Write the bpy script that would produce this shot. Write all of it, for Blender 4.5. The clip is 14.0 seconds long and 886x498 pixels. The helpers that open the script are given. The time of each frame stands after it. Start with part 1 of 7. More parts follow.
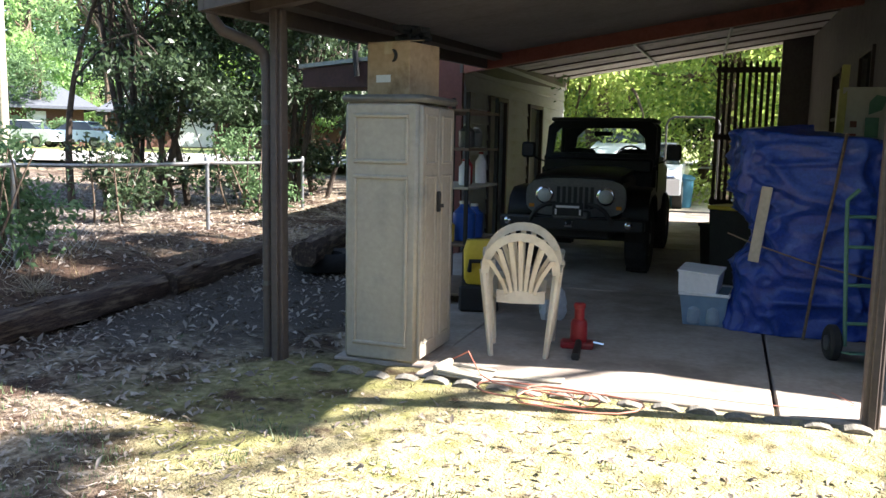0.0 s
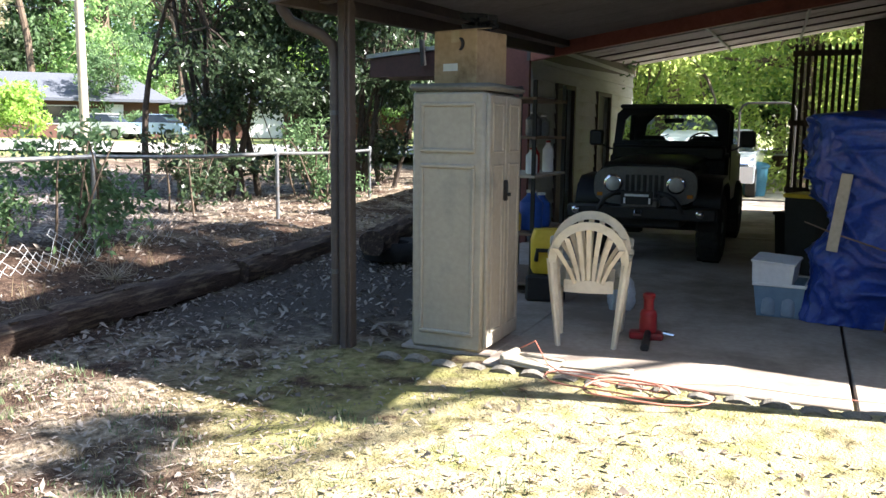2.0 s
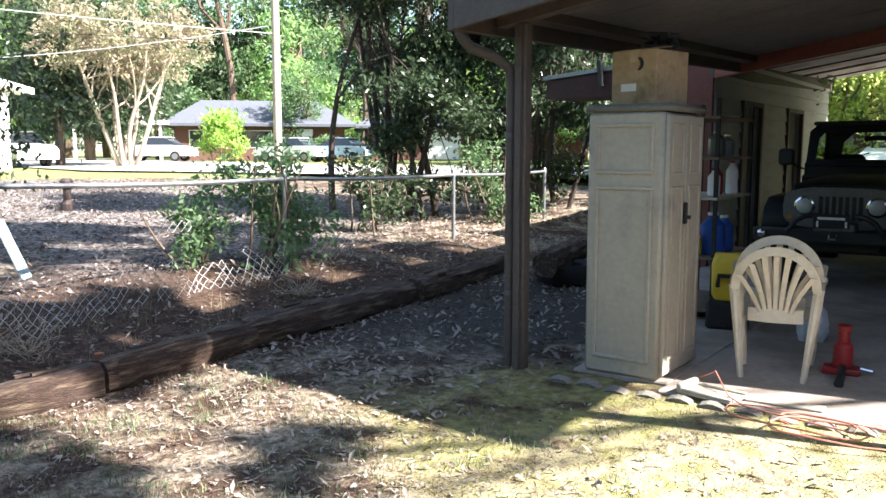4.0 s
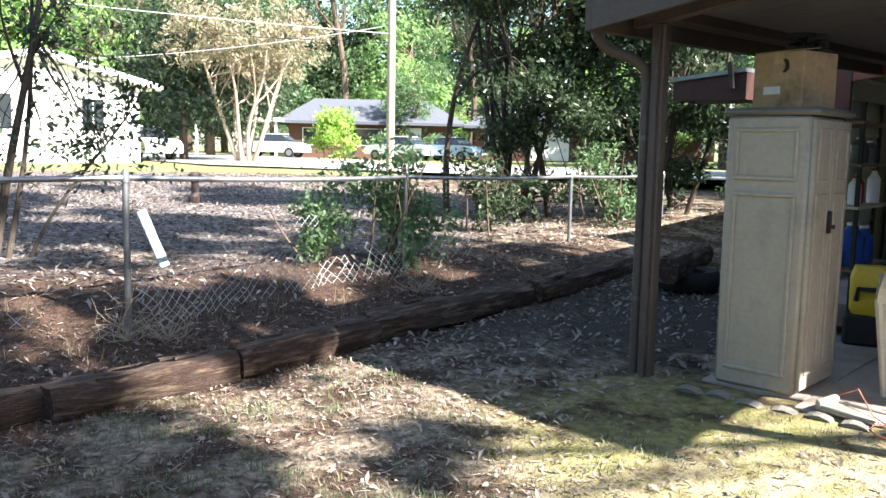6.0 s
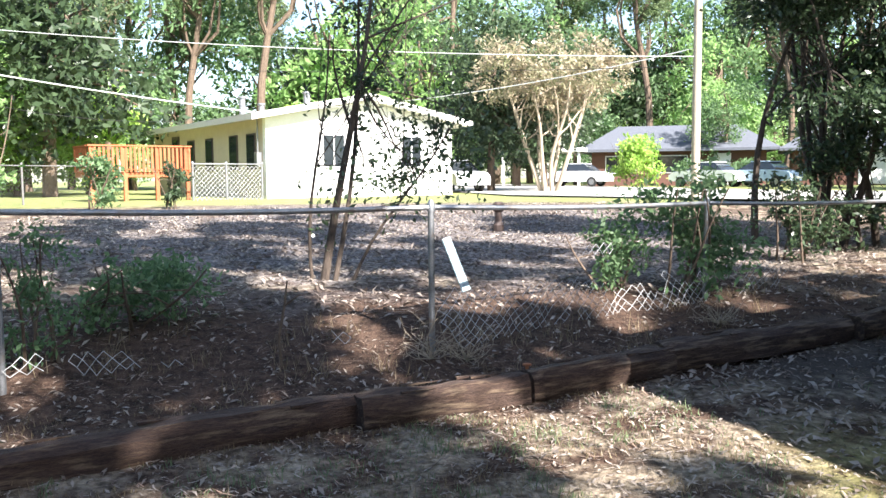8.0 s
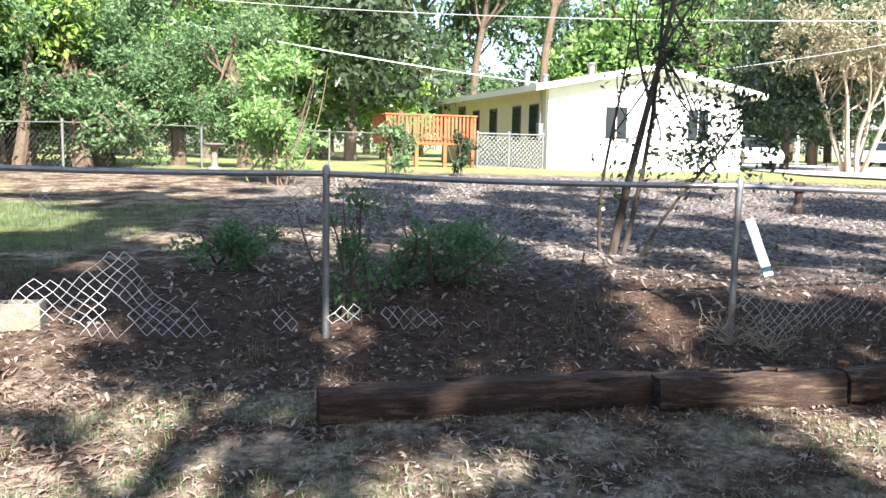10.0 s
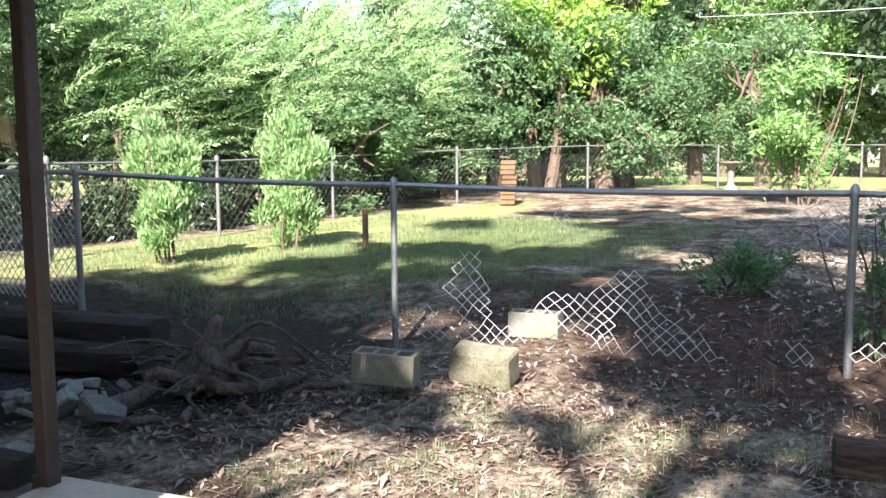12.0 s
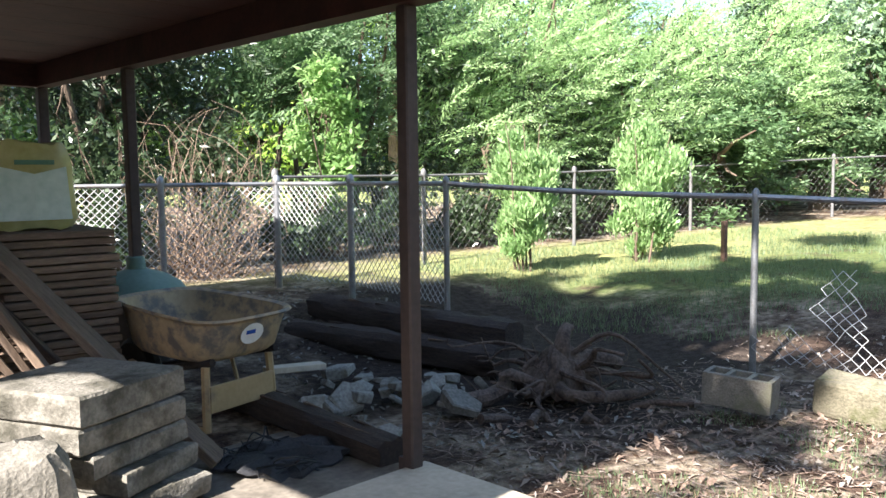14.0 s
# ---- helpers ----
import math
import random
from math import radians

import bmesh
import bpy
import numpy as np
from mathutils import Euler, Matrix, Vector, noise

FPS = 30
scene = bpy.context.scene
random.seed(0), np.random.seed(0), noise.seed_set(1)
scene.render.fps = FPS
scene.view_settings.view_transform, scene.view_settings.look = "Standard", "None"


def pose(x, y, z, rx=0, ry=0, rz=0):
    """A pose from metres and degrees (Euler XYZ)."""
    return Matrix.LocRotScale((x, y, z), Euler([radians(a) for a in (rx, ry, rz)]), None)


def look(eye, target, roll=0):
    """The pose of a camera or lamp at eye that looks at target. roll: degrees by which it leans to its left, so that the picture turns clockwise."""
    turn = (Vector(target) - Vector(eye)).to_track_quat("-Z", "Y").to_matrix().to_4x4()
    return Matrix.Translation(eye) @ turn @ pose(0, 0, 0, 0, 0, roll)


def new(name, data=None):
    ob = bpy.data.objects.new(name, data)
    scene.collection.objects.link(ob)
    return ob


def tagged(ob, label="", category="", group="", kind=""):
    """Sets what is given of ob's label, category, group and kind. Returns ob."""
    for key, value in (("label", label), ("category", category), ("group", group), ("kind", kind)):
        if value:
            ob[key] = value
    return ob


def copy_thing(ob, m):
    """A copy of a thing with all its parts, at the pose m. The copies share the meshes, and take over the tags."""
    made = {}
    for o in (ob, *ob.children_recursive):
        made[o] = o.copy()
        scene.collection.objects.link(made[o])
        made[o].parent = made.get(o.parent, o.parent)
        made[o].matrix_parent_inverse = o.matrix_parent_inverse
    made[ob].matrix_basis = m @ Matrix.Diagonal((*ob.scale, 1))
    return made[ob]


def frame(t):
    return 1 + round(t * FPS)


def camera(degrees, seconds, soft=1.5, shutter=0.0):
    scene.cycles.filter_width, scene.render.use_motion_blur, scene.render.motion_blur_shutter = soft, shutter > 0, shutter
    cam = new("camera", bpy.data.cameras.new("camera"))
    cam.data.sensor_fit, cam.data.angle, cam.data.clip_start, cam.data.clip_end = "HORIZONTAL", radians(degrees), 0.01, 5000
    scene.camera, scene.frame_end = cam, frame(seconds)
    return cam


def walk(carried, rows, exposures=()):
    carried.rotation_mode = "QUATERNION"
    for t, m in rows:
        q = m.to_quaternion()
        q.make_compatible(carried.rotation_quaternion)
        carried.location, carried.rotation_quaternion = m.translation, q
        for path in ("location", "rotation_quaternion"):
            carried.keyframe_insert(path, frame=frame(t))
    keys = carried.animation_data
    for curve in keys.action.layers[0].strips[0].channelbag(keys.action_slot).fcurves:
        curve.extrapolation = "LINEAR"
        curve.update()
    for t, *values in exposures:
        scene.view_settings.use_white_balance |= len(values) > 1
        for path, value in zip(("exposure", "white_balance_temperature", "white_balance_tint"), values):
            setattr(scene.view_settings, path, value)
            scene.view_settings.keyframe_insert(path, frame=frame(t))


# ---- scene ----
# camera: seconds, place, heading, pitch, roll
cam = camera(55.98, 14.0)
PATH = [
    (0.0, 0.085, 0.133, 1.414, 26.83, -7.27, 1.13),
    (0.5, 0.086, 0.134, 1.414, 27.94, -7.35, 0.89),
    (1.0, 0.080, 0.134, 1.412, 29.16, -7.46, 0.95),
    (1.5, 0.081, 0.134, 1.412, 30.40, -7.58, 0.77),
    (2.0, 0.077, 0.136, 1.410, 31.38, -8.06, 0.60),
    (2.5, 0.081, 0.132, 1.416, 32.71, -8.41, 0.63),
    (3.0, 0.074, 0.125, 1.421, 35.55, -8.23, 0.52),
    (3.5, 0.080, 0.134, 1.420, 39.88, -7.34, 0.19),
    (3.7, 0.083, 0.138, 1.419, 41.52, -7.02, -0.04),
    (5.8, -0.020, 0.042, 1.420, 49.29, -6.91, 1.75),
    (6.0, -0.028, 0.020, 1.419, 50.42, -6.78, 1.09),
    (6.5, -0.040, -0.006, 1.413, 54.13, -6.22, 1.02),
    (7.0, -0.025, 0.042, 1.412, 59.53, -6.20, 0.57),
    (7.5, 0.008, 0.074, 1.404, 65.13, -5.44, -0.16),
    (7.7, 0.032, 0.074, 1.405, 67.70, -5.10, -0.34),
    (9.8, -0.001, -0.107, 1.408, 87.11, -6.92, 0.89),
    (10.0, -0.007, -0.128, 1.410, 89.54, -6.93, 1.20),
    (10.5, -0.006, -0.169, 1.414, 96.41, -7.10, 1.07),
    (11.0, -0.006, -0.215, 1.412, 103.09, -7.45, 0.65),
    (11.5, -0.058, -0.173, 1.422, 111.84, -7.37, 0.48),
    (12.0, -0.113, -0.132, 1.420, 123.99, -5.91, -0.36),
    (12.5, -0.122, -0.083, 1.428, 133.57, -5.11, -0.86),
    (13.0, -0.132, -0.080, 1.437, 140.95, -4.17, -1.05),
    (13.5, -0.116, -0.106, 1.439, 144.84, -3.97, -0.18),
    (14.0, -0.128, -0.119, 1.429, 148.12, -5.01, -0.67),
]


def held(x, y, z, heading, pitch, roll):
    return pose(x, y, z, 90 + pitch, 0, heading) @ pose(0, 0, 0, 0, 0, roll)


walk(cam, [(row[0], held(*row[1:])) for row in PATH], [(0, 2.55), (3.5, 2.48), (6.5, 2.36), (9.8, 2.16), (11, 2.18), (12, 2.3), (14, 2.36)])

# ---- world and sun ----
SUN_TO = Vector((0.94, 0.33, 0.86)).normalized()
world = bpy.data.worlds.new("sky")
scene.world = world
world.use_nodes = True
wn = world.node_tree
sky = wn.nodes.new("ShaderNodeTexSky")
sky.sky_type = "NISHITA"
sky.sun_disc = False
sky.sun_elevation = math.asin(SUN_TO.z)
sky.sun_rotation = math.atan2(SUN_TO.x, SUN_TO.y)
wn.links.new(sky.outputs[0], wn.nodes["Background"].inputs[0])
wn.nodes["Background"].inputs[1].default_value = 0.085
sun_data = bpy.data.lights.new("sun", "SUN")
sun_data.energy = 5.0
sun_data.angle = radians(0.6)
sun_data.color = (1.0, 0.94, 0.9)
sun = new("sun", sun_data)
sun.matrix_world = look(SUN_TO * 50, (0, 0, 0))

# ---- mesh building ----


class Build:
    """Collects faces for one mesh."""

    def __init__(self, m=None):
        self.v, self.f, self.m = [], [], m or Matrix()

    def add(self, verts, faces):
        n = len(self.v)
        self.v += [tuple(self.m @ Vector(p)) for p in verts]
        self.f += [tuple(i + n for i in f) for f in faces]
        return self

    def box(self, x0, y0, z0, x1, y1, z1, c=0.0):
        """A box with chamfered edges of width c."""
        if c <= 0:
            vs = [(x, y, z) for x in (x0, x1) for y in (y0, y1) for z in (z0, z1)]
            return self.add(vs, [(0, 1, 3, 2), (4, 6, 7, 5), (0, 4, 5, 1), (2, 3, 7, 6), (0, 2, 6, 4), (1, 5, 7, 3)])
        vs, at = [], {}
        for i in (0, 1):
            for j in (0, 1):
                for k in (0, 1):
                    p = ((x0, x1)[i], (y0, y1)[j], (z0, z1)[k])
                    s = (1 - 2 * i, 1 - 2 * j, 1 - 2 * k)
                    for a in range(3):
                        at[i, j, k, a] = len(vs)
                        vs.append(tuple(p[b] + (0 if a == b else s[b] * c) for b in range(3)))
        fs = []
        for a in range(3):
            b, d = (a + 1) % 3, (a + 2) % 3
            for e in (0, 1):
                ring = []
                for q, w in ((0, 0), (1, 0), (1, 1), (0, 1)):
                    k = [0, 0, 0]
                    k[a], k[b], k[d] = e, q, w
                    ring.append(at[(*k, a)])
                fs.append(tuple(ring if e else ring[::-1]))
            for q in (0, 1):
                for w in (0, 1):
                    k0, k1 = [0, 0, 0], [0, 0, 0]
                    k0[b] = k1[b] = q
                    k0[d] = k1[d] = w
                    k0[a], k1[a] = 0, 1
                    ring = (at[(*k0, b)], at[(*k1, b)], at[(*k1, d)], at[(*k0, d)])
                    fs.append(ring if q != w else ring[::-1])
        for i in (0, 1):
            for j in (0, 1):
                for k in (0, 1):
                    t = tuple(at[i, j, k, a] for a in range(3))
                    fs.append(t if (i + j + k) % 2 else t[::-1])
        return self.add(vs, fs)

    def tube(self, path, radius, sides=8, caps=True):
        """A tube along a path; radius is one number or one a point."""
        path = [Vector(p) for p in path]
        rs = radius if isinstance(radius, (list, tuple)) else [radius] * len(path)
        vs, fs, n = [], [], len(path)
        ref = None
        for i, p in enumerate(path):
            d = (path[min(i + 1, n - 1)] - path[max(i - 1, 0)]).normalized()
            if ref is None:
                ref = Vector((0, 0, 1)) if abs(d.z) < 0.9 else Vector((1, 0, 0))
            u = d.cross(ref).normalized()
            w = u.cross(d).normalized()
            ref = w
            for s in range(sides):
                a = 2 * math.pi * s / sides
                vs.append(p + (u * math.cos(a) + w * math.sin(a)) * rs[i])
        for i in range(n - 1):
            for s in range(sides):
                q = (s + 1) % sides
                fs.append((i * sides + s, i * sides + q, (i + 1) * sides + q, (i + 1) * sides + s))
        if caps:
            fs.append(tuple(range(sides))[::-1])
            fs.append(tuple((n - 1) * sides + s for s in range(sides)))
        return self.add(vs, fs)

    def lathe(self, profile, sides=20, cx=0.0, cy=0.0):
        """Turns (radius, height) pairs about an upright axis."""
        vs, fs = [], []
        for r, z in profile:
            for s in range(sides):
                a = 2 * math.pi * s / sides
                vs.append((cx + r * math.cos(a), cy + r * math.sin(a), z))
        for i in range(len(profile) - 1):
            for s in range(sides):
                q = (s + 1) % sides
                fs.append((i * sides + s, i * sides + q, (i + 1) * sides + q, (i + 1) * sides + s))
        fs.append(tuple(range(sides))[::-1])
        fs.append(tuple((len(profile) - 1) * sides + s for s in range(sides)))
        return self.add(vs, fs)

    def prism(self, outline, y0, y1):
        """An outline in x and z, drawn out along y."""
        n = len(outline)
        vs = [(x, y0, z) for x, z in outline] + [(x, y1, z) for x, z in outline]
        fs = [tuple(range(n)), tuple(range(2 * n - 1, n - 1, -1))]
        fs += [(i, n + i, n + (i + 1) % n, (i + 1) % n) for i in range(n)]
        return self.add(vs, fs)

    def loft(self, rings, close=True):
        n = len(rings[0])
        vs = [p for r in rings for p in r]
        fs = []
        for i in range(len(rings) - 1):
            for s in range(n):
                q = (s + 1) % n
                fs.append((i * n + s, i * n + q, (i + 1) * n + q, (i + 1) * n + s))
        if close:
            fs.append(tuple(range(n))[::-1])
            fs.append(tuple((len(rings) - 1) * n + s for s in range(n)))
        return self.add(vs, fs)


def mesh_of(name, b, material, smooth=False):
    me = bpy.data.meshes.new(name)
    me.from_pydata([tuple(p) for p in b.v], [], b.f)
    me.materials.append(material)
    bm = bmesh.new()
    bm.from_mesh(me)
    bmesh.ops.recalc_face_normals(bm, faces=bm.faces)
    bm.to_mesh(me)
    bm.free()
    if smooth:
        me.shade_smooth()
        me.set_sharp_from_angle(angle=radians(40))
    return me


def part(name, b, material, parent, label="", smooth=False):
    ob = new(name, mesh_of(name, b, material, smooth))
    ob.parent = parent
    return tagged(ob, label)


def thing(name, m, label, category, group="", kind=""):
    ob = new(name)
    ob.matrix_world = m
    ob.empty_display_size = 0.1
    return tagged(ob, label, category, group, kind)


def solid(name, b, material, label, category="", group="", kind="", m=None, smooth=False):
    ob = new(name, mesh_of(name, b, material, smooth))
    if m is not None:
        ob.matrix_world = m
    return tagged(ob, label, category, group, kind)


def quads(name, verts, faces, material):
    """A large mesh from arrays of corners and faces."""
    me = bpy.data.meshes.new(name)
    verts = np.asarray(verts, dtype=np.float32)
    faces = np.asarray(faces, dtype=np.int32)
    k = faces.shape[1]
    me.vertices.add(len(verts))
    me.vertices.foreach_set("co", verts.ravel())
    me.loops.add(faces.size)
    me.loops.foreach_set("vertex_index", faces.ravel())
    me.polygons.add(len(faces))
    me.polygons.foreach_set("loop_start", np.arange(0, faces.size, k, dtype=np.int32))
    me.update(calc_edges=True)
    me.validate()
    me.materials.append(material)
    return me


# ---- materials ----


def mat(name, ca, cb, scale=8.0, rough=0.8, bump=0.2, metal=0.0, stain=None, stain_scale=1.5, stain_at=0.6, fine=6.0,
        stretch=(1, 1, 1), island=0.0, spec=0.4, space="Object"):
    """A surface of two colours mixed at two scales, with relief and stains."""
    m = bpy.data.materials.new(name)
    m.use_nodes = True
    nt = m.node_tree
    N, L = nt.nodes, nt.links
    bs = N["Principled BSDF"]
    bs.inputs["Roughness"].default_value = rough
    bs.inputs["Metallic"].default_value = metal
    bs.inputs["Specular IOR Level"].default_value = spec
    tc = N.new("ShaderNodeTexCoord")
    mp = N.new("ShaderNodeMapping")
    mp.inputs["Scale"].default_value = stretch
    L.new(tc.outputs[space], mp.inputs[0])
    n1 = N.new("ShaderNodeTexNoise")
    n1.inputs["Scale"].default_value = scale
    n1.inputs["Detail"].default_value = 5
    n2 = N.new("ShaderNodeTexNoise")
    n2.inputs["Scale"].default_value = scale * fine
    n2.inputs["Detail"].default_value = 4
    for n in (n1, n2):
        L.new(mp.outputs[0], n.inputs["Vector"])
    add = N.new("ShaderNodeMath")
    add.operation = "MULTIPLY_ADD"
    add.inputs[1].default_value = 0.55
    L.new(n2.outputs["Fac"], add.inputs[0])
    half = N.new("ShaderNodeMath")
    half.operation = "MULTIPLY"
    half.inputs[1].default_value = 0.45
    L.new(n1.outputs["Fac"], half.inputs[0])
    L.new(half.outputs[0], add.inputs[2])
    ramp = N.new("ShaderNodeMapRange")
    ramp.inputs[1].default_value, ramp.inputs[2].default_value = 0.35, 0.65
    L.new(add.outputs[0], ramp.inputs[0])
    mix = N.new("ShaderNodeMix")
    mix.data_type = "RGBA"
    mix.inputs[6].default_value, mix.inputs[7].default_value = (*ca, 1), (*cb, 1)
    L.new(ramp.outputs[0], mix.inputs[0])
    out = mix.outputs[2]
    if stain:
        n3 = N.new("ShaderNodeTexNoise")
        n3.inputs["Scale"].default_value = stain_scale
        n3.inputs["Detail"].default_value = 6
        n3.inputs["Roughness"].default_value = 0.65
        L.new(mp.outputs[0], n3.inputs["Vector"])
        r3 = N.new("ShaderNodeMapRange")
        r3.inputs[1].default_value, r3.inputs[2].default_value = stain_at - 0.08, stain_at + 0.08
        L.new(n3.outputs["Fac"], r3.inputs[0])
        m3 = N.new("ShaderNodeMix")
        m3.data_type = "RGBA"
        m3.inputs[7].default_value = (*stain, 1)
        L.new(r3.outputs[0], m3.inputs[0])
        L.new(out, m3.inputs[6])
        out = m3.outputs[2]
    if island:
        gi = N.new("ShaderNodeNewGeometry")
        oi = N.new("ShaderNodeObjectInfo")
        sm = N.new("ShaderNodeMath")
        L.new(gi.outputs["Random Per Island"], sm.inputs[0])
        L.new(oi.outputs["Random"], sm.inputs[1])
        fr = N.new("ShaderNodeMath")
        fr.operation = "FRACT"
        L.new(sm.outputs[0], fr.inputs[0])
        hv = N.new("ShaderNodeHueSaturation")
        mr = N.new("ShaderNodeMapRange")
        mr.inputs[3].default_value, mr.inputs[4].default_value = 1 - island, 1 + island
        L.new(fr.outputs[0], mr.inputs[0])
        L.new(mr.outputs[0], hv.inputs["Value"])
        L.new(out, hv.inputs["Color"])
        out = hv.outputs[0]
    L.new(out, bs.inputs["Base Color"])
    if bump:
        bp = N.new("ShaderNodeBump")
        bp.inputs["Strength"].default_value = bump
        bp.inputs["Distance"].default_value = 0.02
        L.new(add.outputs[0], bp.inputs["Height"])
        L.new(bp.outputs[0], bs.inputs["Normal"])
    return m


def leafy(name, ca, cb, through_light=0.35, rough=0.5):
    """Leaves: colours that vary from leaf to leaf, some light passing through."""
    m = bpy.data.materials.new(name)
    m.use_nodes = True
    nt = m.node_tree
    N, L = nt.nodes, nt.links
    bs = N["Principled BSDF"]
    bs.inputs["Roughness"].default_value = rough
    gi = N.new("ShaderNodeNewGeometry")
    tc = N.new("ShaderNodeTexCoord")
    no = N.new("ShaderNodeTexNoise")
    no.inputs["Scale"].default_value = 0.7
    L.new(tc.outputs["Object"], no.inputs["Vector"])
    av = N.new("ShaderNodeMath")
    av.operation = "MULTIPLY_ADD"
    av.inputs[1].default_value = 0.5
    L.new(gi.outputs["Random Per Island"], av.inputs[0])
    L.new(no.outputs["Fac"], av.inputs[2])
    mr = N.new("ShaderNodeMapRange")
    mr.inputs[1].default_value, mr.inputs[2].default_value = 0.35, 1.1
    L.new(av.outputs[0], mr.inputs[0])
    mix = N.new("ShaderNodeMix")
    mix.data_type = "RGBA"
    mix.inputs[6].default_value, mix.inputs[7].default_value = (*ca, 1), (*cb, 1)
    L.new(mr.outputs[0], mix.inputs[0])
    L.new(mix.outputs[2], bs.inputs["Base Color"])
    tr = N.new("ShaderNodeBsdfTranslucent")
    L.new(mix.outputs[2], tr.inputs[0])
    sh = N.new("ShaderNodeMixShader")
    sh.inputs[0].default_value = through_light
    L.new(bs.outputs[0], sh.inputs[1])
    L.new(tr.outputs[0], sh.inputs[2])
    L.new(sh.outputs[0], N["Material Output"].inputs[0])
    return m


def glass(name, tint=(0.8, 0.9, 0.9), rough=0.02):
    m = bpy.data.materials.new(name)
    m.use_nodes = True
    bs = m.node_tree.nodes["Principled BSDF"]
    bs.inputs["Base Color"].default_value = (*tint, 1)
    bs.inputs["Transmission Weight"].default_value = 1.0
    bs.inputs["Roughness"].default_value = rough
    bs.inputs["IOR"].default_value = 1.2
    return m


CONCRETE = mat("concrete", (0.3, 0.25, 0.21), (0.4, 0.345, 0.295), 4, 0.9, 0.15, stain=(0.2, 0.165, 0.135), stain_scale=1.1, stain_at=0.55)
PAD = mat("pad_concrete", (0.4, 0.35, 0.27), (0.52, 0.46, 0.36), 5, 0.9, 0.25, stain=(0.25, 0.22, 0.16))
BLOCK = mat("block_concrete", (0.125, 0.116, 0.098), (0.25, 0.232, 0.195), 14, 0.95, 0.5, stain=(0.16, 0.16, 0.1), stain_scale=5)
RUBBLE = mat("rubble_concrete", (0.12, 0.117, 0.1), (0.27, 0.265, 0.235), 9, 0.95, 0.6, stain=(0.13, 0.11, 0.08), stain_scale=4, island=0.25)
TIMBER = mat("old_timber", (0.024, 0.015, 0.012), (0.1, 0.062, 0.045), 5, 0.9, 1.0, stretch=(1, 9, 9), stain=(0.2, 0.15, 0.1), stain_scale=2.5)
# old timber again, darkened in colour to stand for shade
SHADETIMBER = mat("shaded_timber", (0.016, 0.012, 0.01), (0.06, 0.042, 0.033), 5, 0.85, 1.0, stretch=(1, 9, 9))
PLANK = mat("weathered_plank", (0.1, 0.07, 0.05), (0.24, 0.17, 0.12), 4, 0.85, 0.4, stretch=(1, 14, 14), island=0.2)
BROWN = mat("brown_paint", (0.072, 0.057, 0.05), (0.102, 0.081, 0.071), 6, 0.6, 0.1, stain=(0.15, 0.12, 0.1), stain_scale=4, stain_at=0.68)
DARKBROWN = mat("dark_brown_paint", (0.05, 0.035, 0.03), (0.075, 0.052, 0.045), 6, 0.6, 0.1)
RED = mat("red_brown_paint", (0.13, 0.042, 0.032), (0.18, 0.062, 0.046), 5, 0.65, 0.1, stain=(0.1, 0.035, 0.025))
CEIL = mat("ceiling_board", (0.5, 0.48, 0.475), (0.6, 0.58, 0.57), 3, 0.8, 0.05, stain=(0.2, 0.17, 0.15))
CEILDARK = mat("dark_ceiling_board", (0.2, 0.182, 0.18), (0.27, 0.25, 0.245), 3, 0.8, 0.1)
SIDING = mat("white_siding", (0.38, 0.395, 0.4), (0.48, 0.5, 0.5), 4, 0.7, 0.08, stain=(0.35, 0.34, 0.3), stain_scale=2)
OLDGALV = mat("dull_old_steel", (0.1, 0.1, 0.1), (0.17, 0.165, 0.16), 20, 0.7, 0.1)
# split boards, with the trees' shade darkening the wood colour itself
STACKWOOD = mat("shaded_split_wood", (0.1, 0.055, 0.03), (0.19, 0.11, 0.06), 8, 0.85, 0.3, island=0.2)
GALV = mat("galvanised_steel", (0.2, 0.21, 0.22), (0.33, 0.34, 0.35), 20, 0.45, 0.1, metal=0.7, stain=(0.25, 0.2, 0.16), stain_scale=8, stain_at=0.62)
WIRE = mat("galvanised_wire", (0.42, 0.43, 0.43), (0.55, 0.56, 0.57), 20, 0.5, 0.0)
RESIN = mat("grey_resin", (0.34, 0.305, 0.245), (0.41, 0.37, 0.3), 5, 0.55, 0.08, stain=(0.25, 0.24, 0.2), stain_scale=2.5, stain_at=0.62)
RESINDARK = mat("dark_grey_resin", (0.12, 0.12, 0.105), (0.17, 0.165, 0.15), 5, 0.5, 0.08)
CARD = mat("cardboard", (0.36, 0.25, 0.14), (0.46, 0.33, 0.2), 5, 0.9, 0.1, stain=(0.2, 0.13, 0.07), stain_scale=3)
PAPER = mat("paper", (0.7, 0.68, 0.62), (0.78, 0.76, 0.7), 5, 0.8, 0.0)
CREAM = mat("cream_plastic", (0.62, 0.56, 0.44), (0.7, 0.64, 0.51), 5, 0.4, 0.03, stain=(0.5, 0.44, 0.32), stain_scale=4)
BLACKPAINT = mat("black_car_paint", (0.006, 0.006, 0.006), (0.011, 0.011, 0.011), 3, 0.4, 0.0, spec=0.22)
BLACK = mat("black_plastic", (0.012, 0.012, 0.012), (0.022, 0.022, 0.022), 10, 0.6, 0.05)
RUBBER = mat("tyre_rubber", (0.015, 0.015, 0.015), (0.03, 0.028, 0.026), 20, 0.85, 0.3)
CHROME = mat("chrome", (0.6, 0.6, 0.6), (0.7, 0.7, 0.7), 5, 0.15, 0.0, metal=1.0)
BARE = mat("bare_bumper_steel", (0.1, 0.1, 0.1), (0.16, 0.16, 0.16), 12, 0.45, 0.1, metal=0.6)
